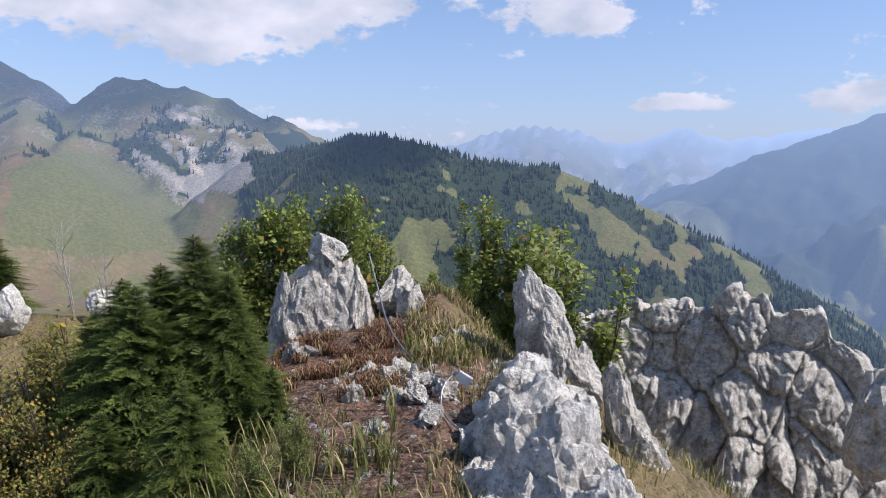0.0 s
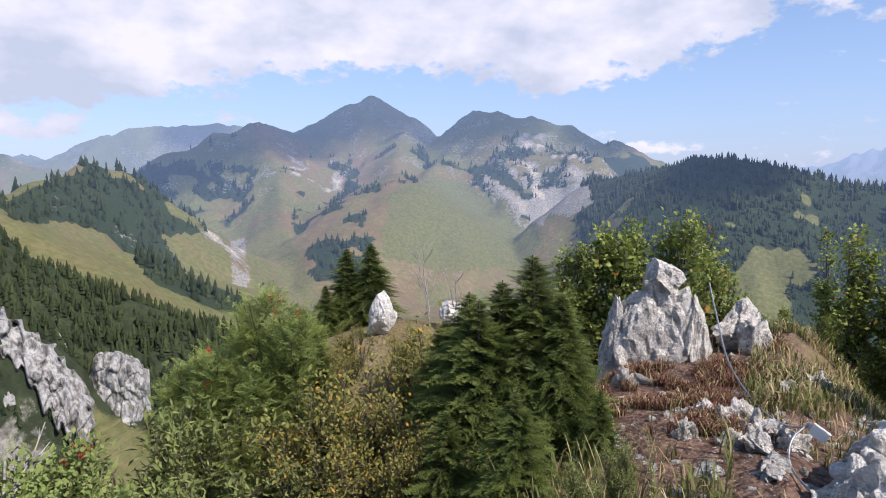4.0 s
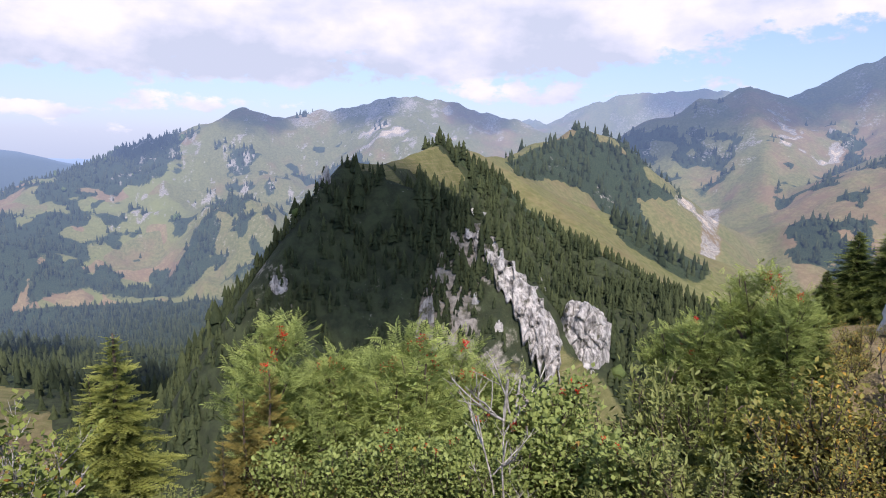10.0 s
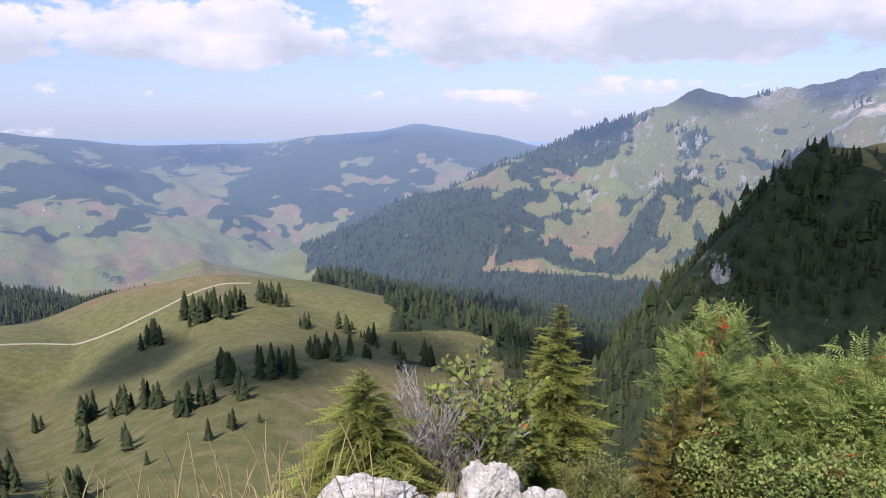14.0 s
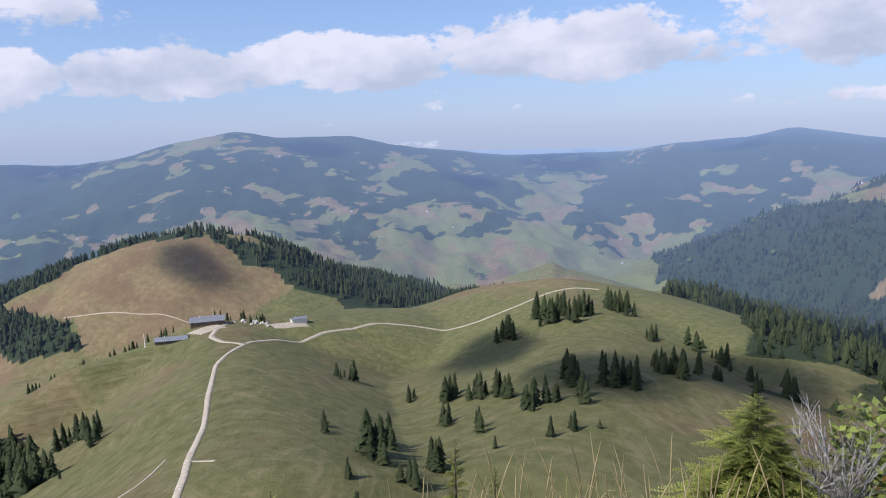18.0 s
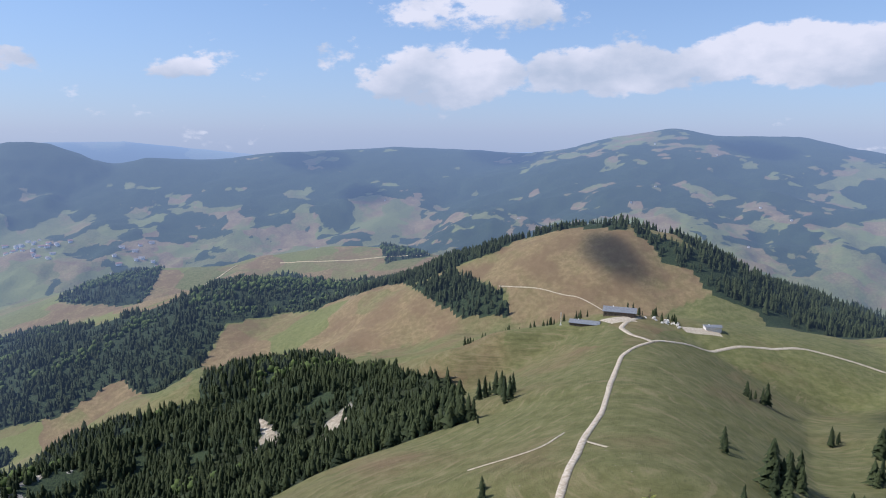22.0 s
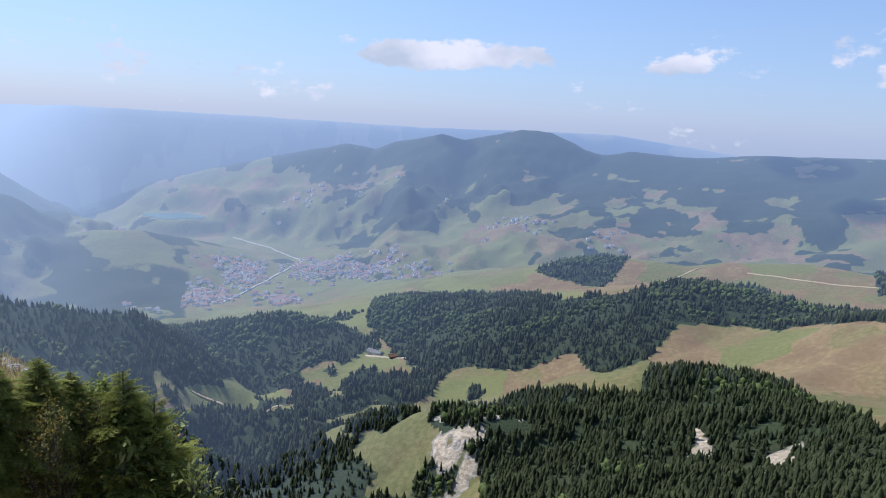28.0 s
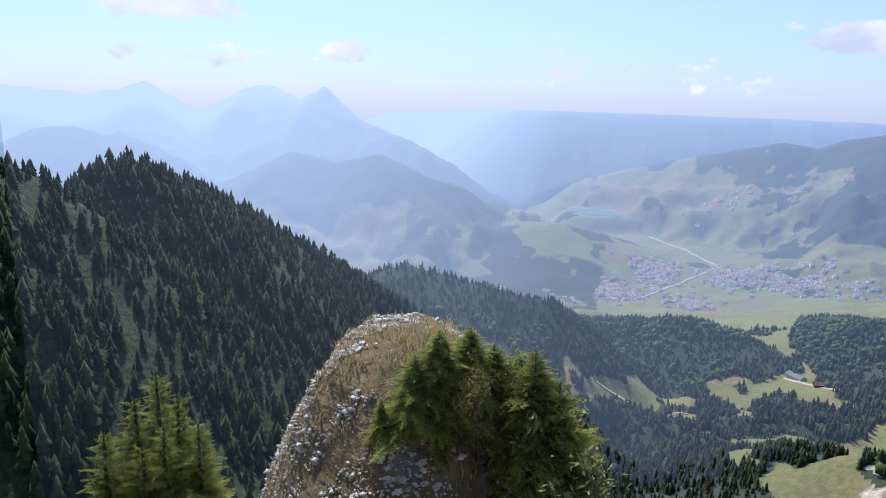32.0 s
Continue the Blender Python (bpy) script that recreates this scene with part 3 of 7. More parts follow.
def height(x, y, detail=True, which=False):
    x, y = np.asarray(x, np.float64), np.asarray(y, np.float64)
    r, az = np.hypot(x, y), heading_of(x, y)
    z = np.interp(az, FLOOR_AZ, FLOOR_Z) * (0.55 + 0.45 * np.clip(r / 1800, 0, 1))
    z = z + fbm(x, y, 500, 3, 40) * np.interp(az, [-40, 185, 200, 235, 245], [50, 50, 8, 8, 60]) * np.clip(r / 1500, 0, 1)
    rim = EYE + 4850 * np.tan(np.radians(np.interp(az, RIM_AZ, RIM_EL)))
    k = np.clip((r - 4450) / 400, 0, 1)
    z = z + (rim - z) * k * k * (3 - 2 * k)
    wob = fbm(x, y, 300, 4, 11)
    for name, (slope, w, p) in RINGS.items():
        best = np.full(x.shape, -1e9)
        span = 1600 if slope > 0.45 else 2600
        lo, hi = p.min(0) - span, p.max(0) + span
        m = (x > lo[0]) & (x < hi[0]) & (y > lo[1]) & (y < hi[1])
        xs, ys = x[m], y[m]
        b = np.full(xs.shape, -1e9)
        wl_ = 1.0 + (0.9 if slope > 0.31 else 0.4) * wob[m]
        for a, c in zip(p[:-1], p[1:]):
            d = c - a
            t = np.clip(((xs - a[0]) * d[0] + (ys - a[1]) * d[1]) / (d[0] ** 2 + d[1] ** 2 + 1e-9), 0, 1)
            q = np.hypot(xs - a[0] - t * d[0], ys - a[1] - t * d[1])
            b = np.maximum(b, a[2] + t * d[2] - slope * wl_ * (np.sqrt(q * q + w * w) - w))
        if name == "saddle_flank":
            b = b - 12 * np.clip(az[m] - 72, 0, 45)
        best[m] = b
        s = 3.0 + 0.006 * r
        top = np.maximum(z, best)
        z = top + s * np.log1p(np.exp(-np.abs(z - best) / s)) * 0.55 * (np.abs(z - best) < 12 * s)
    # the summit itself: a small crest that drops away on all sides
    a2 = az + 8 * fbm(x, y, 2.5, 2, 62)
    edge = np.interp(a2, SUMMIT_AZ, SUMMIT_R) * (1 + 0.5 * fbm(x, y, 3.0, 3, 60))
    out = np.maximum(r - edge, 0)
    top = np.interp(az, SUMMIT_AZ, SUMMIT_Z) * np.clip(r / 4, 0, 1) - np.interp(az, SUMMIT_AZ, SUMMIT_DROP) * out * out / (out + 2.5)
    top = top + fbm(x, y, 1.3, 3, 61) * 0.22 * np.clip(r / 3, 0.2, 1) * np.clip(1.3 - out / 6, 0.2, 1)
    z = np.maximum(z, top)
    # the knoll behind the bushes
    z = np.maximum(z, KNOLL[2] - 0.16 * ((x - KNOLL[0]) ** 2 + (y - KNOLL[1]) ** 2) + fbm(x, y, 0.9, 3, 66) * 0.2)
    # the grassy dome a little lower down the crest
    ca, sa = math.cos(radians(238)), math.sin(radians(238))
    u, v = (x - DOME[0]) * ca + (y - DOME[1]) * sa, -(x - DOME[0]) * sa + (y - DOME[1]) * ca
    q = np.sqrt((u / np.where(u > 0, 2.0, 2.08)) ** 2 + (v / 3.0) ** 2) * (1 + 0.25 * fbm(x, y, 1.6, 3, 63))
    z = np.maximum(z, DOME[2] - 0.5 * q ** 2 - 3.4 * np.maximum(q - 0.72, 0) ** 1.25 + fbm(x, y, 0.8, 3, 64) * 0.25)
    if detail:
        rough = fbm(x, y, 90, 5, 21)
        ridg = 0.5 - np.abs(fbm(x, y, 160, 4, 31)) * 2
        steep = np.clip((z + 300) / 500, 0.15, 1) * np.interp(az, [-40, 5, 10, 60, 70, 90, 95, 230, 240, 280], [.6, .6, 2.4, 2.4, 3.0, 2.6, .12, .12, .8, .8])
        z = z + (rough * np.interp(az, [-40, 90, 97, 232, 240], [.012, .012, .0028, .0028, .010]) + ridg * 0.006 * steep) * np.clip(r - 60, 0, 3200)
    q = np.hypot(x - LAKE[0], y - LAKE[1])
    k = np.clip((260 - q) / 90, 0, 1)
    return z + (LAKE[2] - z) * k


LAKE = at(224.9, 4000, -8.85)
# how far the flat top reaches, its level and its fall, by heading
SUMMIT_AZ = [-60, -30, -12, 0, 12, 25, 40, 60, 90, 110, 128, 140, 160, 180, 215, 230, 240, 250, 268, 280]
SUMMIT_R = [4.2, 4.2, 5.2, 7.5, 6.3, 4.0, 2.8, 2.5, 2.4, 2.45, 2.45, 2.1, 1.7, 1.7, 1.8, 1.8, 1.8, 1.8, 2.4, 4.2]
SUMMIT_Z = [-.9, -.9, -.5, -.15, -.3, -.7, -.8, -.5, -.2, -.12, -.1, -.2, -.3, -.3, -.3, -.4, -.4, -.4, -.6, -.9]
SUMMIT_DROP = [1.1, 1.1, 1.3, 1.2, 1.1, 1.1, 1.0, .95, .95, .95, .95, 1.1, 1.2, 1.2, 1.3, 1.3, 1.3, 1.3, 1.3, 1.1]
KNOLL = at(30.3, 10.3, -12.4)
DOME = at(238.0, 14.5, -19.4)

# ---------------------------------------------------------------- ground sheet
def ground_grid():
    azs = np.r_[np.arange(-36, 275, 0.25), np.arange(275, 324, 3.5)]
    rs = np.r_[0.0, np.geomspace(0.4, 30, 60), np.geomspace(31.5, 230, 40), np.geomspace(236, 1700, 190), np.geomspace(1712, 4850, 150)]
    return azs, rs


def build_ground():
    azs, rs = ground_grid()
    a, r = np.meshgrid(np.radians(azs), rs)
    x, y = -np.sin(a) * r, np.cos(a) * r
    z = height(x, y)
    nr, na = x.shape
    co = np.stack([x, y, z], -1).reshape(-1, 3).astype(np.float32)
    i, j = np.meshgrid(np.arange(nr - 1), np.arange(na), indexing="ij")
    j2 = (j + 1) % na
    quads = np.stack([i * na + j, (i + 1) * na + j, (i + 1) * na + j2, i * na + j2], -1).reshape(-1, 4)[:, ::-1]
    me = bpy.data.meshes.new("ground")
    me.vertices.add(len(co))
    me.vertices.foreach_set("co", co.ravel())
    me.loops.add(quads.size)
    me.loops.foreach_set("vertex_index", quads.ravel().astype(np.int32))
    me.polygons.add(len(quads))
    me.polygons.foreach_set("loop_start", np.arange(0, quads.size, 4, dtype=np.int32))
    me.polygons.foreach_set("use_smooth", np.ones(len(quads), bool))
    # steepness from the sheet itself
    up = np.gradient(z, axis=0) / np.maximum(np.gradient(r, axis=0), 1e-3)
    side = (np.roll(z, -1, 1) - np.roll(z, 1, 1)) / np.maximum(r * 0.0087, 0.01)
    cov = cover(x.ravel(), y.ravel(), z.ravel(), np.hypot(up, side).ravel())
    at_ = me.attributes.new("cover", "FLOAT_COLOR", "POINT")
    at_.data.foreach_set("color", cov.astype(np.float32).ravel())
    rq = np.repeat(rs[:-1], na)
    aq = np.tile(azs, nr - 1)
    # land with any haze takes the material that glows
    slot = haze_level(aq, rq) > 0.002
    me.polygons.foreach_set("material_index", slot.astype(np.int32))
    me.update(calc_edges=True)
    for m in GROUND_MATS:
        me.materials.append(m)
    return tagged(new("ground", me), "mountain land of meadows, woods and pale limestone reaching the horizon", "ground", kind="structure")


def zone(az, r, a0, a1, r0, r1, soft_a=1.5, soft_r=0.06):
    """1 inside a stretch of headings and distances, fading at its edges."""
    u = np.minimum((az - a0) / soft_a, (a1 - az) / soft_a)
    v = np.minimum((r - r0) / (r0 * soft_r + 5), (r1 - r) / (r1 * soft_r + 5))
    return np.clip(np.minimum(u, v) + 0.5, 0, 1)


def wander(az, r, da, dr, seed):
    """Shifts headings and distances a little, so that edges of woods and fields run unevenly."""
    u, v = np.radians(az) * 60, np.log(r + 5) * 40
    return az + da * fbm(u, v, 6, 4, seed), r * (1 + dr * fbm(u, v, 7, 4, seed + 1))


# stretches of one cover, by the headings and height angles of their corners: woods, dryness, bare rock, least and greatest distance
COVERS = [
    (1, None, 0, 1900, 2850, [(98, -5.9), (100.8, -6.3), (107, -7.2), (108, -7.8), (112.2, -11), (111.9, -12.7), (106.4, -14.2), (102.7, -13.4), (98.5, -13.2), (96.4, -9.6)]),
    (None, .12, 0, 1750, 3700, [(190, -15.4), (190, -9.6), (232, -9), (232, -18), (205, -18)]),
    # woods of the hay-meadow ridge, the knoll behind it and the near forest
    (1, None, 0, 1000, 2050, [(209, -15.6), (203, -14.6), (195, -14.2), (188.8, -13.6), (184.5, -12.2), (181.8, -11.3), (174, -12.0), (169, -11.8), (167.6, -12.2), (170.3, -12.7), (176.1, -14.6), (183.1, -15.2), (184.4, -17),
                              (185.6, -18.5), (189.2, -20.3), (191.5, -18.6), (195.5, -20.4), (201.8, -20.8), (204, -21.2), (206, -20.3), (207.5, -19.3), (209.5, -17.6)]),
    (1, None, 0, 1600, 2400, [(195, -12.2), (192, -10.9), (187.4, -10.5), (188.4, -12), (189.7, -13.1), (195, -12.9)]),
    (1, None, 0, 1500, 2300, [(170.6, -9.4), (168.9, -9.3), (166.3, -10.3), (170.3, -10.8)]),
    (1, None, 0, 800, 1450, [(168.5, -12.7), (164.1, -11.6), (160, -13.1), (159.2, -15.1), (163.5, -15.4), (167.4, -13.9)]),
    (1, None, 0, 380, 900, [(164.6, -20.4), (172, -19.4), (174.4, -18.6), (181.5, -18.4), (185.2, -19.2), (185.8, -21.2), (191.8, -21.4), (197.6, -22.7), (203, -23.2), (203.6, -25), (199, -28), (197, -34), (172, -34), (162.2, -28), (163.2, -23)]),
    (1, None, 0, 850, 1900, [(230, -16.0), (219, -16.8), (215.4, -17.0), (211.6, -17.6), (208, -19.2), (209.2, -20.0), (211.5, -20.6), (213.6, -20.4), (216.4, -21.3), (221, -21.5), (224.7, -22.2), (228, -19.5)]),
    (1, None, 0, 500, 1400, [(202.6, -21.0), (206.5, -21.3), (210.6, -21.6), (211.8, -22.6), (210, -23.8), (207.4, -23.4), (206, -24.4), (204.2, -23.4)]),
    (1, None, 0, 400, 1300, [(212.6, -22.6), (215, -21.8), (215.6, -23.8), (213.6, -25.6), (211.6, -24.6)]),
    (1, None, 0, 300, 1300, [(216, -24.4), (226, -23.6), (228, -30), (214, -34), (208, -29.4), (211, -27.6)]),
    (1, None, 0, 1000, 1500, [(170, -13.2), (168.6, -13.0), (164.1, -11.1), (159.0, -9.0), (154.5, -7.8), (150.1, -7.6), (150.1, -5), (160, -5), (170, -9)]),
    (1, None, 0, 950, 1500, [(150.2, -6.8), (148.0, -8.0), (145.9, -8.9), (141.9, -9.7), (138.1, -10.4), (133, -11.3), (128, -13.3), (128, -15.2), (135.3, -14.8), (138.4, -15.0), (140.1, -13.5), (143.6, -12.3), (144.1, -11.5), (147.4, -10.5), (148.6, -8.8)]),
    # hay meadows and pastures
    (0, -.1, 0, 430, 740, [(159.8, -15.3), (154.5, -14.8), (150.4, -15.6), (150.2, -17), (155, -17.3), (160, -17.5)]),
    (0, .05, 0, 300, 720, [(147.2, -15.6), (141, -15.4), (138, -16.4), (143, -19), (146, -24), (151, -27), (150.2, -21), (148.4, -17.4)]),
    (0, .98, 0, 800, 1300, [(168.3, -12.9), (164.1, -11.1), (159.0, -9.0), (154.5, -7.8), (150.1, -7.6), (147.8, -8.9), (147.4, -10.0), (144.5, -11.0), (143.4, -12.4), (147.6, -14.6), (159.2, -15.4), (159.6, -13.1), (163.8, -11.4)]),
    (0, 1.0, 0, 850, 1500, [(176.0, -14.4), (170.3, -12.5), (168.2, -12.5), (163.6, -15.4), (165.4, -16.8), (171.2, -18.4)]),
    (0, .86, 0, 850, 1500, [(183.0, -15.1), (176.0, -14.5), (171.2, -18.2), (174, -18.8), (180.8, -18.6), (185.4, -18.7), (184.1, -16.8)]),
    (0, .62, 0, 800, 1500, [(195.9, -21.2), (194.2, -19.9), (191.6, -18.6), (189.4, -20.4), (185.8, -19.0), (187.4, -21.6)]),
    (0, 1.0, 0, 1500, 2300, [(182.1, -11.8), (179.7, -9.5), (177.9, -9.0), (173.2, -8.9), (170.5, -9.0), (170.3, -10.8), (165.0, -10.5), (168.4, -12.0), (173.2, -12.5), (177.9, -11.5)]),
    (0, .72, 0, 1500, 2400, [(199.3, -13.9), (195.0, -12.4), (190.1, -13.3), (191.4, -14.4)]),
    (0, .75, 0, 1500, 2400, [(187.6, -10.5), (183.0, -10.6), (183.5, -11.9), (188.0, -13.8), (189.2, -13.1)]),
    (0, .20, 0, 900, 1700, [(211.3, -20.8), (209.2, -19.5), (207.5, -19.6), (205.4, -20.9), (210.5, -21.4)]),
    # the crag: grass on its back, bare ribs on its face
    (0, .45, 0, 400, 760, [(70.9, -1.9), (69.1, -1.4), (66.3, -0.8), (63.6, -3.2), (64.4, -4.6), (66.8, -3.2)]),
    (None, None, .30, 300, 520, [(64.4, -6.5), (62.5, -8.5), (60, -11.5), (58.5, -15.5), (58, -21), (67.8, -21), (67.4, -14), (65.8, -10)]),
    (None, None, .35, 300, 520, [(80.8, -9.5), (78.6, -10.5), (77.6, -14.5), (79, -16), (81.6, -15)]),
    # slopes below the rock walls
    (0, .52, 0, 650, 2200, [(65.4, -0.2), (61.6, -2.3), (57.9, -2.7), (54.1, -4.0), (52.2, -6.2), (50.3, -8.5), (46.3, -11.0), (46.4, -12.6), (50.3, -10.2), (53.0, -9.0), (56.8, -6.4), (61.6, -3.0)]),
    (1, None, .1, 900, 2200, [(60.7, -1.9), (58.0, -0.6), (54.8, 0.5), (52.5, -0.4), (49.6, -3.5), (48.4, -4.4), (48.8, -6.7), (50.3, -8.4), (52.3, -5.2), (55.6, -3.4), (59.7, -3.1)]),
    (0, .50, 0, 900, 2500, [(50.0, -4.6), (44.8, -4.3), (40.5, -4.4), (38.4, -9.2), (37.0, -11), (45.5, -14), (47.5, -11), (48.6, -7.2)]),
    (0, .30, 0, 1200, 2500, [(32.9, -6.6), (31.9, -1.6), (28.7, -0.2), (25.4, -0.7), (22.1, -3.0), (19.3, -4.9), (20.6, -7.4), (28.3, -8.2)]),
    (0, .6, .82, 1700, 2600, [(24.4, 0.2), (22.6, -1.8), (21.2, -3.2), (19.6, -4.4), (18.9, -3.4), (17.0, -3.5), (14.9, -2.6), (15.8, -1.0), (18.8, -1.6), (20.6, -2.4), (23.2, -0.4)]),
    (0, .8, .62, 1000, 2400, [(45.0, -5.2), (43.6, -5.0), (43.2, -8.0), (44.2, -10.6), (45.6, -10.4), (44.8, -8)]),
]


def inside(u, v, corners):
    """Which points lie within a closed line."""
    hit = np.zeros(u.shape, bool)
    for (a0, e0), (a1, e1) in zip(corners, corners[1:] + corners[:1]):
        if e0 != e1:
            hit ^= ((e0 > v) != (e1 > v)) & (u < (a1 - a0) * (v - e0) / (e1 - e0) + a0)
    return hit


def laid(x, y, z):
    """Each stretch of cover with the points that it holds; its edges wander a little."""
    r, az = np.hypot(x, y), heading_of(x, y)
    el = np.degrees(np.arctan2(z - EYE, r))
    az = az + fbm(x, y, 70, 3, 77) * 1.1
    el = el + fbm(x, y, 60, 3, 78) * np.interp(r, [400, 1500], [0.7, 0.35])
    for wood, dry, bare, r0, r1, corners in COVERS:
        yield wood, dry, bare, inside(az, el, corners) & (r > r0) & (r < r1)


def woods(x, y, z):
    """How wooded the land is, 0 to 1."""
    r, az = np.hypot(x, y), heading_of(x, y)
    el = np.degrees(np.arctan2(z - EYE, r))
    az, r = wander(az, r, 3.2, 0.2, 75)
    big, mid, small = fbm(x, y, 520, 4, 71), fbm(x, y, 170, 4, 72), fbm(x, y, 60, 3, 73)
    f = np.zeros_like(x)

    def put(w, n, bias):
        nonlocal f
        f = np.maximum(f, w * np.clip((n + bias) * 7 + 0.5, 0, 1))
    # far hills: dark crests, patchy flanks, open valley floor
    far = zone(az, r, 86, 232, 2400, 4800, 1.5)
    put(far, big * 0.75 + mid * 1.0 + small * 0.55, np.interp(el, [-12, -9, -5.5, -3.5, -1.5], [-.30, -.10, .02, .24, .16]) + np.interp(az, [86, 125, 140, 160, 180, 188, 194, 210, 216, 232], [.06, .02, -.02, .03, .10, .08, .06, .04, -.02, .0]))
    put(zone(az, r, 78, 113, 2080, 2750), mid + small * .5, np.interp(el, [-14, -10, -6, -3.5], [.0, .30, .14, -.16]) + np.interp(az, [82, 89, 94, 98], [-.6, -.36, -.16, 0]))
    put(zone(az, r, 70, 97, 1900, 3000), mid + small, np.interp(el, [-13, -9, -3, 2], [.25, -.12, -.10, -.3]))
    put(zone(az, r, 76, 112, 950, 2150), mid * 0.5, np.interp(el, [-24, -14, -12.3], [.4, .4, -.3]))
    put(zone(az, r, -34, 16, 1150, 1900), mid + small * 0.9, np.interp(el, [-12, -6, -1.5, 1], [.12, .10, .18, .4]))
    put(zone(az, r, -40, -10, 2300, 4200), big, .05)
    put(zone(az, r, 8, 55, 1900, 2900), mid + small, np.interp(el, [-8, -3, 0, 3], [-.02, .04, -.05, -.4]))
    put(zone(az, r, 17, 31, 1700, 2350), mid, -.06)
    put(zone(az, r, 33, 44, 1300, 1900), mid + small, .03)
    put(zone(az, r, 47, 61, 1050, 1500), mid + small, .06)
    put(zone(az, r, 40, 68, 380, 660, 2), small, .45)
    put(zone(az, r, 44, 55, 780, 960, 2), mid + small, .12)
    put(zone(az, r, 56, 84, 250, 470, 2), small, .5)
    put(zone(az, r, 66, 73, 470, 600, 2), mid, -.02)
    put(zone(az, r, 78, 106, 330, 1000, 2), mid, np.interp(el, [-20, -15], [.5, .35]) - .5 * (az > 96) * (r < 620))
    # round the brown hill and the fields
    put(zone(az, r, 126, 149, 1120, 1500), mid * 0.5, .35)
    put(zone(az, r, 145, 172, 1150, 1600), mid * 0.4, .3)
    put(zone(az, r, 162.5, 168, 900, 1030, 2), small * .5, .4)
    put(zone(az, r, 176, 208, 1330, 1720, 2), mid, .30)
    put(zone(az, r, 165, 192, 1500, 1720, 2), mid, .12)
    put(zone(az, r, 182, 190, 1750, 2060), small, .25)
    put(zone(az, r, 166, 190, 780, 960, 2), mid, -.04)
    put(zone(az, r, 175, 194, 760, 930, 2), mid + small, .2)
    put(zone(az, r, 163, 208, 400, 770, 2), small * 0.6, .5)
    put(zone(az, r, 196, 226, 900, 1320, 2), mid, np.interp(az, [196, 205, 212, 226], [.3, .06, .04, .08]))
    put(zone(az, r, 205, 224, 480, 930, 2), mid + small, .03)
    put(zone(az, r, 206, 228, 1320, 1750), mid, .18)
    put(zone(az, r, 221, 276, 200, 1500, 3), small * .7 + mid * 0.5, .48)
    put(zone(az, r, 196, 212, 1750, 2300), mid, -.05)
    put(zone(az, r, 232, 276, 2900, 4700), big, np.interp(el, [-13, -6, -4, 0], [.35, .2, -.05, -.3]))
    put(zone(az, r, 205, 240, 2500, 3300), mid + big, -.16)
    put(zone(az, r, 224, 242, 2000, 2700), mid, .2)
    f = f * (1 - zone(az, r, 159.5, 227, 330, 2350, .5) * (np.hypot(x, y) < 2300)) * (1 - zone(az, r, 146, 159.5, 900, 1110, 2.0))
    # single groups of trees on the open ground between the woods
    put(zone(az, r, 198, 227, 600, 1700, 1), mid + small * 1.4, -.12)
    for wood, dry, bare, m in laid(x, y, z):
        if wood is not None:
            f = np.where(m, wood, f)
    return f


def rock(x, y, z, slope):
    r, az = np.hypot(x, y), heading_of(x, y)
    small, mid = fbm(x, y, 35, 4, 81), fbm(x, y, 140, 4, 82)
    b = np.clip((slope - 0.55) * 1.8 + mid * 2.2 + small * 1.6 + np.clip(z / 400, -.3, .3), 0, 0.8) * (zone(az, r, 8, 92, 1900, 4800, 3)) * np.interp(az, [8, 60, 72], [.56, .56, .4])
    b = np.maximum(b, 0.7 * np.clip((slope - 0.66) * 2.0 + mid * 2.2 + small * 1.6, 0, 1) * (zone(az, r, -40, 6, 4000, 4800, 3)))
    rib = np.clip((0.16 - np.abs(fbm(az * 60, r * 0.18, 26, 3, 84))) * 5 - 0.25 + small, 0, .75)
    b = np.maximum(b, zone(az, r, 62, 93, 2150, 2850, 3) * rib)
    # grey rock near the chain's top, also standing in for its shade
    b = np.maximum(b, zone(az, r, 54, 90, 2550, 3150, 3) * np.clip((np.degrees(np.arctan2(z, r)) + 1.0) * .14 + mid + small * 1.3, 0, .5))
    az, r = az + 2.6 * fbm(x, y, 45, 3, 85), r * (1 + 0.09 * fbm(x, y, 38, 3, 86))
    for ca, cr, wa, wr in ((201.2, 680, 3.4, 62), (174.3, 598, 2.3, 42), (180.6, 636, 0.9, 24), (197.6, 705, 3.4, 12)):
        d = ((az - ca) / wa) ** 2 + ((r - cr) / wr) ** 2 + small * 3.2 + fbm(x, y, 14, 3, 87) * 1.6
        b = np.maximum(b, np.clip((1.0 - d) * 2.5, 0, 1))
    for a0, a1, r0, r1, k in ((19, 21.5, 2000, 2420, .0), (16, 19.5, 2080, 2300, -.06), (43, 47, 1350, 1700, -.1), (36, 41, 2050, 2400, -.18), (64, 73, 2500, 2900, -.2)):
        b = np.maximum(b, zone(az, r, a0, a1, r0, r1, 0.8, 0.03) * np.clip((small * 1.5 + mid * .5 + k) * 6 + 0.5, 0, 1))
    return b


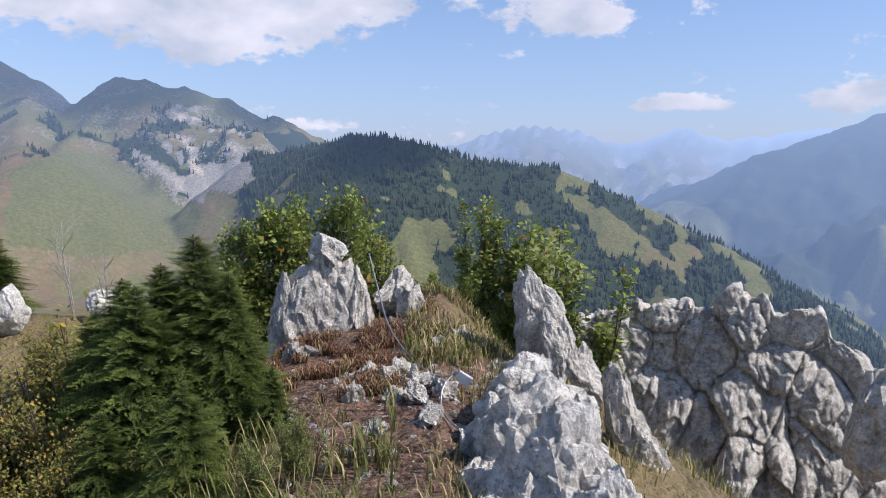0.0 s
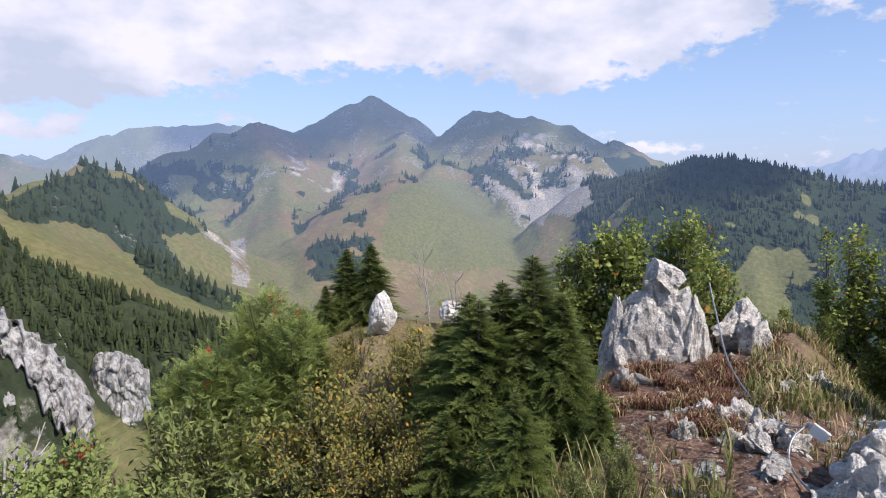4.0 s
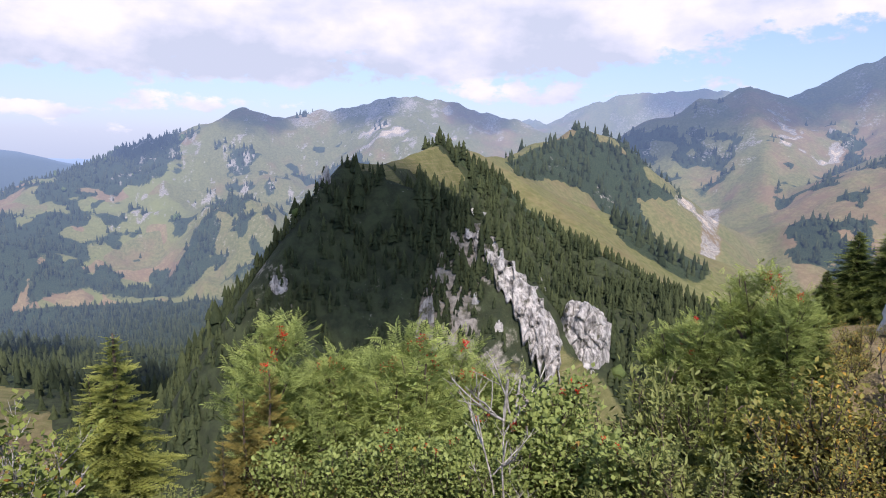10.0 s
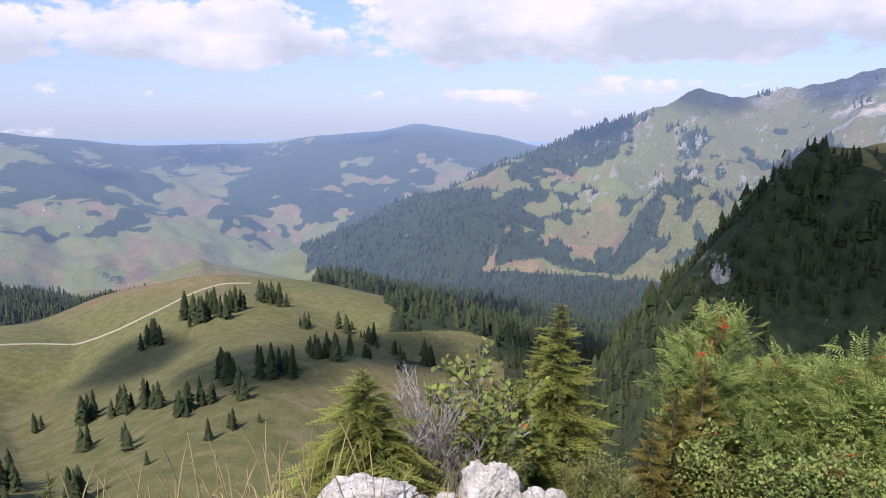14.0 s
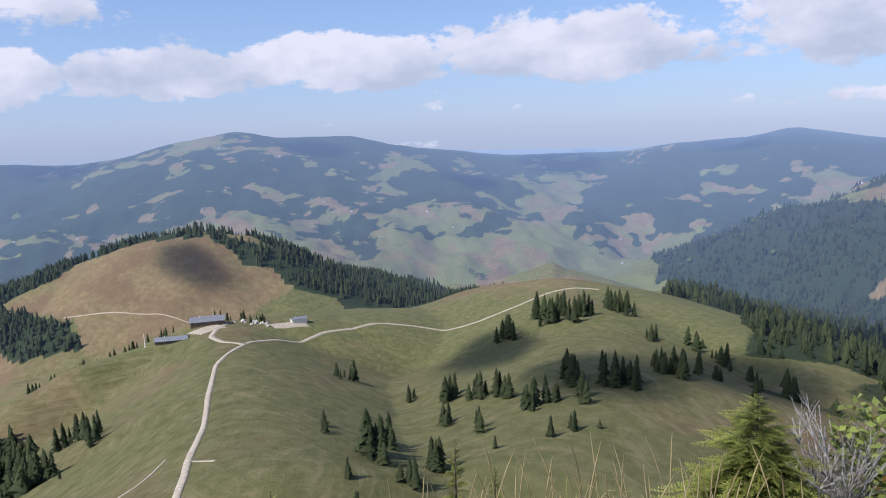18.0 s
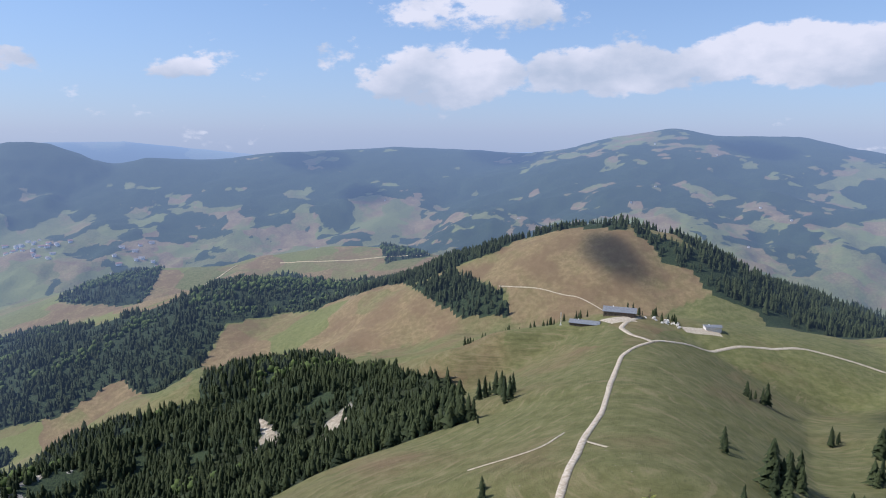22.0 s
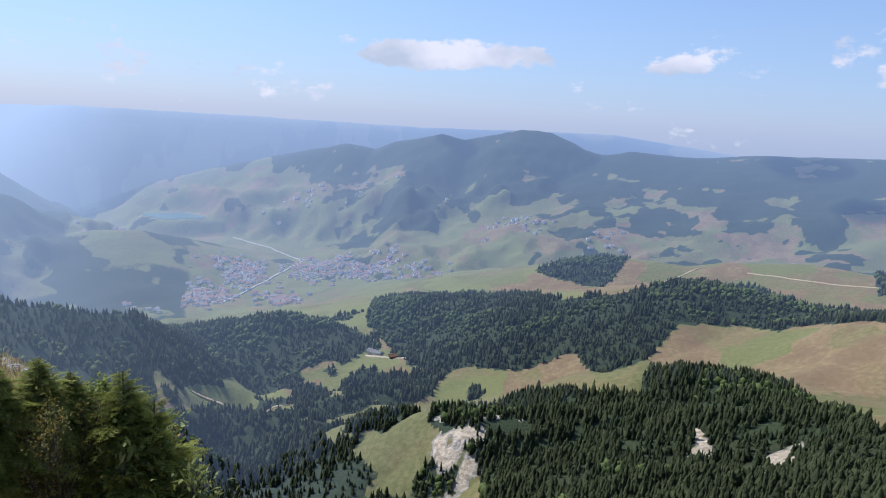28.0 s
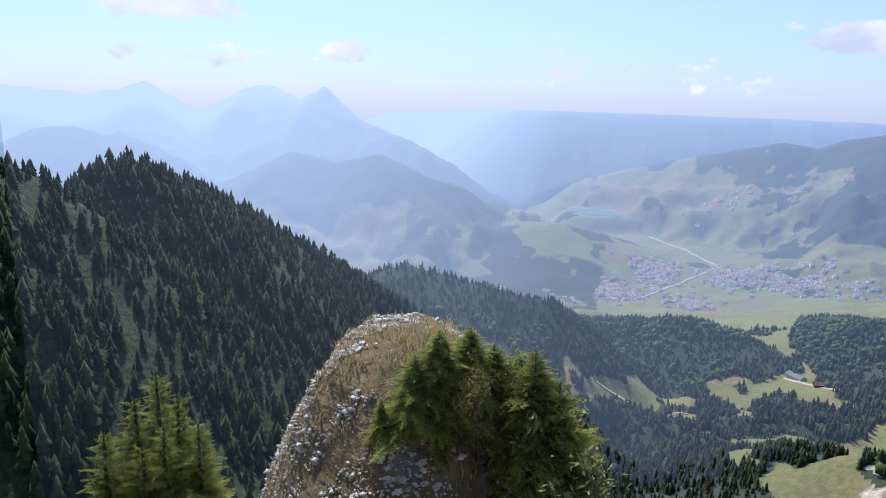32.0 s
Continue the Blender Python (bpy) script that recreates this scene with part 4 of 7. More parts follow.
def cover(x, y, z, slope):
    """Ground cover: woods, dryness of the grass, bare rock, plain brown earth."""
    r, az = np.hypot(x, y), heading_of(x, y)
    r0, az0 = r, az
    az, r = wander(az, r, 3.0, 0.12, 95)
    dry = 0.42 + fbm(x, y, 260, 4, 91) * 1.3 + fbm(x, y, 50, 3, 92) * 0.5
    for a0, a1, q0, q1, k in ((246, 252, 3200, 3480, .6), (192, 213, 3900, 4420, .5), (22, 47, 1250, 2600, .08), (165, 190, 1700, 2060, .45), (36, 50, 900, 1800, .1), (47, 66, 640, 1500, .1), (92, 170, 2600, 4600, .08),
                              (-34, 16, 1150, 1950, -.25), (200, 235, 2500, 3900, -.45), (110, 135, 2300, 3000, -.3), (100, 135, 250, 900, .08), (135, 165, 250, 700, .0), (150, 160, 560, 680, -.25), (-60, 300, 0.1, 60, .45)):
        dry = dry + k * zone(az, r, a0, a1, q0, q1, 3)
    f, b = woods(x, y, z), rock(x, y, z, slope)
    fine = fbm(x, y, 120, 4, 93) * .5 + fbm(x, y, 30, 3, 94) * .4
    for wood, dried, bared, m in laid(x, y, z):
        if dried is not None:
            dry = np.where(m, dried + fine * .6, dry)
        if bared:
            b = np.where(m, np.maximum(b, np.clip(bared + fine * 1.6, 0, .9)), b)
    dome = np.hypot(x - DOME[0], y - DOME[1])
    b = np.maximum(b, (dome < 6) * np.clip(0.30 + fbm(x, y, 0.7, 3, 97) * 1.6 - 0.4 * (dome < 1.2), 0, 1))
    return np.stack([f * (1 - 0.8 * b), np.clip(dry, 0, 1), b, np.maximum(zone(az0, r0, -8, 15, 2.0, 8.2, 3, 0.1), zone(az0, r0, 86, 244, 1100, 4800, 4))], -1)


# ---------------------------------------------------------------- woods
def mesh_from(name, verts, faces, mats, tint=None, smooth=False, slots=None):
    """A mesh from arrays of triangles or quads."""
    me = bpy.data.meshes.new(name)
    n = faces.shape[1]
    me.vertices.add(len(verts))
    me.vertices.foreach_set("co", np.ascontiguousarray(verts, np.float32).ravel())
    me.loops.add(faces.size)
    me.loops.foreach_set("vertex_index", np.ascontiguousarray(faces, np.int32).ravel())
    me.polygons.add(len(faces))
    me.polygons.foreach_set("loop_start", np.arange(0, faces.size, n, dtype=np.int32))
    if smooth:
        me.polygons.foreach_set("use_smooth", np.ones(len(faces), bool))
    if slots is not None:
        me.polygons.foreach_set("material_index", np.ascontiguousarray(slots, np.int32))
    if tint is not None:
        a = me.attributes.new("tint", "FLOAT", "POINT")
        a.data.foreach_set("value", np.ascontiguousarray(tint, np.float32))
    me.update(calc_edges=True)
    for m in mats:
        me.materials.append(m)
    return me


def scatter(verts, faces, places, turn, size, rng, lean=0.0):
    """Copies of one small shape as arrays: places (n, 3), turns (n), sizes (n, 3)."""
    c, s = np.cos(turn)[:, None], np.sin(turn)[:, None]
    v = verts[None] * size[:, None, :]
    x, y = v[..., 0] * c - v[..., 1] * s, v[..., 0] * s + v[..., 1] * c
    out = np.stack([x, y, v[..., 2]], -1) + places[:, None, :]
    f = faces[None] + (np.arange(len(places)) * len(verts))[:, None, None]
    return out.reshape(-1, 3), f.reshape(-1, faces.shape[1])


def conifer_shape(tiers, sides, rng, spread=0.2):
    """A unit-high conifer: jagged skirts of boughs one above another."""
    vs, fs = [], []
    for i in range(tiers):
        t = i / tiers
        z0, z1 = 0.10 + 0.9 * t - 0.04, 0.10 + 0.9 * min(1.0, t + 1.9 / tiers)
        rad = spread * (1 - t) ** 0.85 + 0.012
        k = len(vs)
        vs.append((0, 0, min(z1, 1.0)))
        a0 = rng.uniform(0, 6.28)
        for j in range(sides):
            a = a0 + 6.2832 * j / sides
            q = rad * (1.0 if j % 2 else 0.62) * rng.uniform(0.6, 1.35)
            vs.append((math.cos(a) * q, math.sin(a) * q, z0 + (0.03 if j % 2 == 0 else -0.02) + rng.uniform(-.02, .02)))
        for j in range(sides):
            fs.append((k, k + 1 + j, k + 1 + (j + 1) % sides))
    return np.array(vs), np.array(fs)


def leafy_shape(rng, squash=0.8):
    """A unit-high rounded broadleaf tree with a lumpy crown."""
    bm = bmesh.new()
    bmesh.ops.create_icosphere(bm, subdivisions=2, radius=0.5)
    vs = []
    for v in bm.verts:
        n = noise.noise(v.co * 4 + Vector((rng.uniform(0, .01), 0, 0)))
        p = v.co * (1 + 0.5 * n)
        vs.append((p.x * squash, p.y * squash, max(p.z, -0.42) + 0.52))
    fs = [[q.index for q in f.verts] for f in bm.faces]
    bm.free()
    return np.array(vs), np.array(fs)


def foliage_material(name, dark, light, air=0.0, fine=1.2, rough=0.8, spec=0.12):
    k = Mat(name)
    a = k.n.new("ShaderNodeAttribute")
    a.attribute_name = "tint"
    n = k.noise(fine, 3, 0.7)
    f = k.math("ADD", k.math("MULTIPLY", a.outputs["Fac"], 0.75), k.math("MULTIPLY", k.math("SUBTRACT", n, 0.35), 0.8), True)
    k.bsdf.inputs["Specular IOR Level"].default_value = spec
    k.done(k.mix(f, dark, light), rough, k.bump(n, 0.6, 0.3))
    # haze put into the tree material as emission
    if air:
        paint_haze(k)
    return k.m


def wood_pair(air=0.0):
    far = "backdrop_" if air else ""
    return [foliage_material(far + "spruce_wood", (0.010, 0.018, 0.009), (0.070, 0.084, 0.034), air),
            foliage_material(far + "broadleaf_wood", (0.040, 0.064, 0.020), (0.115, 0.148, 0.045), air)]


SPRUCE, BROADLEAF = wood_pair()
HAZED_WOOD = wood_pair(True)


def horizon_table():
    """Highest land angle in front of each place, by heading and distance."""
    azs, rs = np.arange(-38, 277, 0.5), np.geomspace(30, 4800, 220)
    a, r = np.meshgrid(np.radians(azs), rs)
    z = height(-np.sin(a) * r, np.cos(a) * r, False)
    return azs, rs, np.maximum.accumulate((z - EYE) / r, axis=0)


H_AZ, H_R, H_TAN = horizon_table()


def in_sight(az, r, ztop):
    i = np.clip(np.searchsorted(H_R, r * 0.97) - 1, 0, len(H_R) - 1)
    j = np.clip(np.rint((az - H_AZ[0]) / 0.5).astype(int), 0, len(H_AZ) - 1)
    return (ztop - EYE) / r > H_TAN[i, j] - 0.004


def plant(name, a0, a1, r0, r1, area, tall, label, leafy=0.0, thin=0.5, seed=1, tiers=4, sides=7, edge=0.5, air=0.0, clear=0.3):
    """A wood over a stretch of land, wherever the land is wooded."""
    rng = np.random.default_rng(seed)
    n = int(radians(a1 - a0) * (r1 * r1 - r0 * r0) / 2 / area)
    az = rng.uniform(a0, a1, n)
    r = np.sqrt(rng.uniform(r0 * r0, r1 * r1, n))
    x, y = -np.sin(np.radians(az)) * r, np.cos(np.radians(az)) * r
    z = height(x, y)
    f = woods(x, y, z)
    h = tall * rng.uniform(0.4, 1.3, n) * (0.6 + 0.8 * vnoise(x / 40, y / 40, 5))
    gap = vnoise(x / 22, y / 22, seed + 9) * 0.6 + vnoise(x / 9, y / 9, seed + 8) * 0.4
    keep = (gap > clear) & (f > edge - 0.2 * thin * rng.uniform(-1, 1, n)) & (in_sight(az, r, z + h) | (rng.uniform(0, 1, n) < 0.12)) & bare_of(x, y)
    x, y, z, h, az = x[keep], y[keep], z[keep], h[keep], az[keep]
    n = len(x)
    isleaf = vnoise(x / 60, y / 60, seed + 3) * 0.6 + rng.uniform(0, 0.4, n) < leafy
    vs, fs, ti, sl, k = [], [], [], [], 0
    for which in range(6):
        m = (np.arange(n) % 3 == which % 3) & (isleaf if which > 2 else ~isleaf)
        if not m.any():
            continue
        v, q = leafy_shape(rng) if which > 2 else conifer_shape(tiers, sides, rng, 0.21 + 0.045 * which)
        hh = h[m] * (0.7 if which > 2 else 1.0)
        w = hh * rng.uniform(0.85, 1.2, m.sum())
        p = np.stack([x[m], y[m], z[m] - hh * 0.08], -1)
        vv, ff = scatter(v, q, p, rng.uniform(0, 6.28, m.sum()), np.stack([w, w, hh], -1), rng)
        vs.append(vv), fs.append(ff + k)
        k += len(vv)
        # random tint per tree, painted lighter towards the top as if lit
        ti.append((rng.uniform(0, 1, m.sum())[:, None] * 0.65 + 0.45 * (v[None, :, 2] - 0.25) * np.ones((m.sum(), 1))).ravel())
        sl.append(np.full(len(ff), 1 if which > 2 else 0))
    if not vs:
        return None
    me = mesh_from(name, np.concatenate(vs), np.concatenate(fs), HAZED_WOOD if air else [SPRUCE, BROADLEAF], np.concatenate(ti), slots=np.concatenate(sl))
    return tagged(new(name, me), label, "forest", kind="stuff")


def bare_of(x, y):
    """No trees on scars, tracks and cliffs."""
    r, az = np.hypot(x, y), heading_of(x, y)
    ok = np.ones(x.shape, bool)
    small = fbm(x, y, 35, 4, 81)
    for ca, cr, wa, wr in ((201.2, 680, 3.4, 62), (174.3, 598, 2.3, 42), (180.6, 636, 0.9, 24), (197.6, 705, 3.4, 12)):
        ok &= ((az - ca) / wa) ** 2 + ((r - cr) / wr) ** 2 + small * 3.2 > 0.6
    ok &= ~((az > 51.5) & (az < 60.5) & (r > 366) & (r < 394))
    return ok


def build_woods():
    dark = "dense dark spruce forest covering a mountain slope"
    plant("forest", 203, 228, 330, 860, 40, 12, "mixed wood between small pastures", .25, seed=31, tiers=5, sides=7)
    plant("forest", 162, 206, 380, 880, 21, 12.5, dark, .24, seed=11, tiers=5, sides=7)
    plant("forest", 40, 68, 360, 700, 26, 11, dark, .05, seed=12, tiers=5, sides=7)
    plant("forest", 52, 90, 240, 480, 17, 9.5, "steep spruce forest on a dark limestone crag", .05, seed=13, tiers=6, sides=8, clear=0.36)
    plant("forest", 221, 276, 200, 700, 20, 10, dark, .12, seed=14, tiers=5, sides=7, air=1, clear=0.22)
    plant("forest", 221, 276, 700, 1500, 75, 13, dark, .3, seed=15, tiers=4, air=0.07)
    plant("forest", 159, 228, 800, 1330, 42, 13, "spruce wood between sloping hay meadows", .12, seed=16, tiers=4, air=0.04)
    plant("forest", 160, 232, 1330, 2300, 62, 14, "mixed wood of spruce and beech", .42, seed=17, tiers=3, sides=6, air=0.10)
    plant("forest", 120, 172, 1000, 1650, 50, 14, "spruce wood round a brown grassy hill", .05, seed=18, tiers=4, air=0.04)
    plant("forest", 72, 118, 420, 2150, 140, 19, "shaded spruce forest in a deep valley", .05, seed=19, tiers=3, sides=6, air=0.06)
    plant("forest", 70, 114, 2150, 3000, 260, 20, "spruce forest on a steep spur", .2, seed=20, tiers=3, sides=5, air=0.17)
    plant("forest", -34, 16, 1150, 1950, 75, 15, "spruce trees scattered over a green ridge", .05, seed=21, tiers=3, sides=6, air=0.11)
    plant("forest", 14, 62, 780, 2700, 170, 18, "spruce trees on alpine slopes below rock walls", .0, seed=22, tiers=3, sides=5, air=0.10)


# ---------------------------------------------------------------- rocks
def part(name, me, parent, label="", m=None):
    """Links a mesh as one part under a thing."""
    ob = new(name, me)
    ob.parent = parent
    if m is not None:
        ob.matrix_basis = m
    return tagged(ob, label) if label else ob


def empty(name, place, label, category, group=""):
    ob = new(name)
    ob.location = place
    ob.empty_display_size = 0.2
    return tagged(ob, label, category, group)


def limestone(name, dark, light, lichen=0.4):
    k = Mat(name)
    p = k.coords("Object")
    n1, n2, n3, n4 = k.noise(1.6, 6, 0.65, p), k.noise(9, 8, 0.75, p), k.noise(34, 5, 0.7, p), k.noise(75, 3, 0.6, p)
    c = k.mix(k.ramp(n2, 0.36, 0.62), dark, light)
    c = k.mix(k.ramp(n3, 0.54, 0.68, 0, lichen), c, (0.075, 0.072, 0.068))
    c = k.mix(k.ramp(k.math("ADD", n1, k.math("MULTIPLY", n3, 0.4)), 0.74, 0.92, 0, lichen), c, (0.12, 0.117, 0.11))
    c = k.mix(k.ramp(n1, 0.58, 0.72, 0, 0.45), c, (0.42, 0.34, 0.25))
    h = k.math("ADD", k.math("ADD", n2, k.math("MULTIPLY", n3, 0.55)), k.math("MULTIPLY", n4, 0.18))
    return k.done(c, 0.93, k.bump(h, 0.9, 0.05))


ROCK = limestone("grey_limestone", (0.37, 0.338, 0.285), (0.78, 0.722, 0.635), 0.65)
ROCK_PALE = limestone("pale_limestone", (0.47, 0.435, 0.38), (0.84, 0.795, 0.72), 0.5)


def cliff_material():
    """Pale limestone walls with dark water streaks and ledges of grass."""
    k = Mat("cliff_limestone")
    g = k.n.new("ShaderNodeVectorMath")
    g.operation = "MULTIPLY"
    g.inputs[1].default_value = (1.0, 1.0, 0.22)
    k.l.new(k.coords("Position"), g.inputs[0])
    streak, blot, fine = k.noise(0.35, 6, 0.7, g.outputs[0]), k.noise(0.09, 5, 0.65), k.noise(0.8, 6, 0.7)
    c = k.mix(k.ramp(streak, 0.36, 0.62), (0.15, 0.145, 0.135), (0.56, 0.535, 0.49))
    c = k.mix(k.ramp(blot, 0.52, 0.66, 0, 0.75), c, (0.19, 0.18, 0.165))
    c = k.mix(k.ramp(k.math("ADD", blot, k.math("MULTIPLY", fine, 0.5)), 0.84, 0.92, 0, 0.9), c, (0.085, 0.085, 0.045))
    return k.done(c, 0.95, k.bump(k.math("ADD", streak, fine), 0.9, 1.2))


ROCK_FAR = cliff_material()


def rock_mesh(name, size, seed, mat, cuts=14, rough=0.10, sub=4, taper=0.0, lean=(0, 0), pit=0.03, crack=0.6):
    """A weathered block: a ball cut by planes, worn and pitted. size: width, depth, height; its foot is at z = 0."""
    rng = random.Random(seed)
    bm = bmesh.new()
    bmesh.ops.create_icosphere(bm, subdivisions=sub, radius=1.0)
    planes = []
    for _ in range(cuts):
        v = Vector((rng.gauss(0, 1), rng.gauss(0, 1), rng.gauss(0, 0.8))).normalized()
        planes.append((v, rng.uniform(0.52, 0.86)))
    off = Vector((rng.uniform(0, 50), rng.uniform(0, 50), rng.uniform(0, 50)))
    for v in bm.verts:
        p = v.co.copy()
        for n, d in planes:
            k = p.dot(n) - d
            if k > 0:
                p -= n * k
        q = p + off
        w = noise.fractal(q * 1.7, 1.0, 2.0, 3) * rough * 0.9 + noise.fractal(q * 9.0, 0.8, 2.1, 3) * rough * 0.3
        w -= pit * max(0.0, noise.noise(q * 13.0) - 0.1) * 1.6
        # cracks and broken faces, coarse and fine
        for size_, deep in ((1.7, 1.0), (4.6, 0.42)):
            ds, pts = noise.voronoi(q * size_ + noise.noise_vector(q * 2.5) * 0.10)
            w += 0.17 * deep * (noise.cell(pts[0] * 7.3) - 0.5) * crack - 0.09 * deep * crack * math.exp(-(ds[1] - ds[0]) * 14.0)
        p += v.co.normalized() * w
        z = (p.z + 0.72) / 1.5
        s = 1.0 - taper * max(0.0, z)
        v.co = Vector(((p.x * s + lean[0] * z) * size[0] / 1.5, (p.y * s + lean[1] * z) * size[1] / 1.5, z * size[2]))
    me = bpy.data.meshes.new(name)
    bm.to_mesh(me)
    bm.free()
    me.materials.append(mat)
    for poly in me.polygons:
        poly.use_smooth = False
    return me


def spot(az, r, el=None, z=None):
    a = radians(az)
    x, y = -math.sin(a) * r, math.cos(a) * r
    if z is None:
        z = EYE + r * math.tan(radians(el)) if el is not None else float(height(np.array([x]), np.array([y]))[0])
    return Vector((x, y, z))


def spots(pairs):
    """Places on the land for many headings and distances at once."""
    a, r = np.radians([q[0] for q in pairs]), np.array([q[1] for q in pairs])
    x, y = -np.sin(a) * r, np.cos(a) * r
    return [Vector(q) for q in zip(x, y, height(x, y))]


def rock_thing(name, az, r, foot, size, seed, label, mat=None, turn=0.0, tilt=(0, 0), **more):
    """One rock, its foot at a height angle below the eye."""
    p = spot(az, r, foot)
    me = rock_mesh(name, size, seed, mat or ROCK, **more)
    ob = new(name, me)
    ob.matrix_world = Matrix.Translation(p) @ pose(0, 0, 0, tilt[0], tilt[1], az + turn)
    return tagged(ob, label, "rock", "summit rocks")


def rock_group(name, label, blocks, lean=(0, 0), crack=0.6, mat=None):
    """A rock split by cracks into blocks that sit against one another."""
    base = spot(*blocks[0][:3])
    mat = mat or ROCK
    ob = empty(name, base, label, "rock", "summit rocks")
    inv = Matrix.Translation(-base)
    for az, r, foot, size, seed, taper, turn in blocks:
        me = rock_mesh("block", tuple(q * 1.12 for q in size), seed, mat, cuts=26, rough=0.12, sub=5, taper=taper, lean=lean, crack=crack)
        part("block", me, ob, "", inv @ Matrix.Translation(spot(az, r, foot)) @ pose(0, 0, 0, 0, 0, az + turn * (0.3 if lean[0] else 1)))
    return ob


def build_rocks():
    rock_group("rock_pinnacle", "tall grey limestone pinnacle with a blunt tip beside the path", [
        (10.4, 7.5, -18.9, (1.02, 0.95, 1.42), 3, .36, 0), (13.3, 7.45, -18.5, (0.40, 0.6, 1.00), 13, .35, 20), (7.3, 7.4, -17.8, (0.46, 0.6, 1.12), 14, .5, -20)], crack=0.5)
    rock_thing("rock", 9.8, 7.45, -10.0, (0.52, 0.50, 0.44), 8, "small limestone knob on top of the pinnacle", taper=0.45)
    rock_thing("rock", 4.3, 7.7, -14.3, (0.55, 0.6, 0.60), 4, "grey limestone boulder leaning on the pinnacle", taper=0.15)
    rock_thing("rock", 2.7, 7.6, -13.8, (0.36, 0.5, 0.46), 5, "low weathered limestone boulder beside the pinnacle", taper=0.1)
    rock_group("rock_crest", "pale cracked limestone crest beside the steel cable", [
        (353.6, 4.7, -24.0, (0.62, 0.7, 0.62), 21, .25, 0), (351.6, 4.5, -25.0, (0.70, 0.8, 0.66), 22, .25, 10), (355.4, 4.3, -26.5, (0.50, 0.6, 0.46), 23, .3, -20),
        (352.8, 4.0, -29.0, (0.74, 0.8, 0.66), 24, .2, 30), (349.6, 4.0, -28.0, (0.66, 0.8, 0.62), 25, .25, 60), (356.2, 3.7, -32.0, (0.55, 0.6, 0.56), 26, .3, 15),
        (352.6, 3.5, -33.5, (0.70, 0.7, 0.70), 27, .2, 80), (348.6, 3.5, -33.0, (0.72, 0.7, 0.74), 28, .2, -30), (345.6, 3.3, -35.0, (0.66, 0.7, 0.68), 29, .25, 45),
        (349.8, 3.0, -38.0, (0.75, 0.7, 0.60), 30, .2, 0), (354.6, 3.1, -37.0, (0.60, 0.6, 0.56), 35, .25, 50), (343.4, 3.0, -38.5, (0.60, 0.6, 0.52), 36, .3, 10), (346.4, 3.1, -34.5, (0.7, 0.8, 0.50), 46, .25, 20), (341.6, 3.0, -37.5, (0.62, 0.7, 0.46), 47, .3, 70),
        (339.2, 2.9, -40.5, (0.6, 0.7, 0.46), 48, .3, 20), (345, 2.8, -42, (0.8, 0.8, 0.6), 49, .2, 0)], mat=ROCK_PALE)
    rock_group("rock_spike", "pointed limestone slab leaning over a grassy gully", [
        (351.4, 6.4, -19.0, (0.62, 0.6, 1.08), 31, .5, 0), (349.4, 6.3, -20.0, (0.58, 0.6, 0.78), 32, .45, 15), (347.7, 6.2, -21.0, (0.50, 0.5, 0.56), 37, .4, -10)], lean=(-0.38, 0), crack=0.4)
    rock_group("rock_spike", "slanting limestone slab in dry grass", [
        (343.8, 5.2, -25.5, (0.42, 0.4, 0.80), 33, .5, 0), (341.8, 5.1, -28.0, (0.46, 0.4, 0.72), 38, .4, 20), (340.0, 5.0, -30.0, (0.42, 0.4, 0.60), 39, .4, -15)], lean=(-0.4, 0), crack=0.4)
    # pale rocks behind the bushes
    rock_thing("rock", 32.8, 10, -13.2, (0.55, 0.6, 0.60), 41, "white limestone boulder above the bushes", ROCK_PALE, taper=0.3, sub=4, cuts=24, crack=0.3)
    rock_thing("rock", 26.9, 10, -13.2, (0.46, 0.5, 0.44), 43, "white limestone boulder among dry grass", ROCK_PALE)
    # rocks of the flat top
    rock_thing("rock", 101.6, 3.25, -30.5, (0.32, 0.26, 0.34), 51, "white pitted limestone block at the edge of the summit", ROCK_PALE, sub=5, taper=0.12, cuts=18, rough=0.12)
    rock_thing("rock", 113, 3.0, -31, (0.62, 0.30, 0.24), 52, "flat white limestone slab in short grass", ROCK_PALE, sub=5, cuts=18)
    rock_thing("rock", 96.6, 3.2, -31, (0.24, 0.2, 0.22), 53, "small white limestone block", ROCK_PALE)
    rock_thing("rock", 105.5, 3.3, -29.5, (0.12, 0.1, 0.07), 54, "small limestone stone in the grass", ROCK_PALE)
    for i, (az, r, wide, tall) in enumerate([(6.6, 5.6, .30, .30), (5.0, 5.4, .26, .22), (3.8, 5.5, .42, .30), (2.4, 5.3, .30, .34), (0.8, 5.2, .40, .26), (4.4, 5.0, .22, .2), (2.2, 4.9, .34, .22), (7.6, 5.1, .2, .3), (359.6, 5.0, .3, .22), (12.6, 6.6, .26, .34),
                                              (358.6, 6.6, .3, .26), (356.4, 7.0, .34, .2), (0.4, 6.2, .22, .16), (354.8, 6.0, .3, .2), (5.6, 4.5, .24, .14), (1.4, 4.5, .3, .14)]):
        p = spot(az, r)
        ob = new("rock", rock_mesh("rock", (wide, wide * .8, tall), 90 + i, ROCK, sub=4, cuts=22, taper=.25, crack=1.0, rough=.16))
        ob.matrix_world = Matrix.Translation(p - Vector((0, 0, tall * .42))) @ pose(0, 0, 0, 0, 0, i * 77)
        tagged(ob, "broken limestone rock in reddish brown soil", "rock", "summit rocks")
    rng = random.Random(7)
    shapes = [rock_mesh("stone", (1.3, 1.0, 0.9), 200 + i, (ROCK, ROCK_PALE)[i % 2], sub=3, cuts=20, rough=0.08) for i in range(12)]
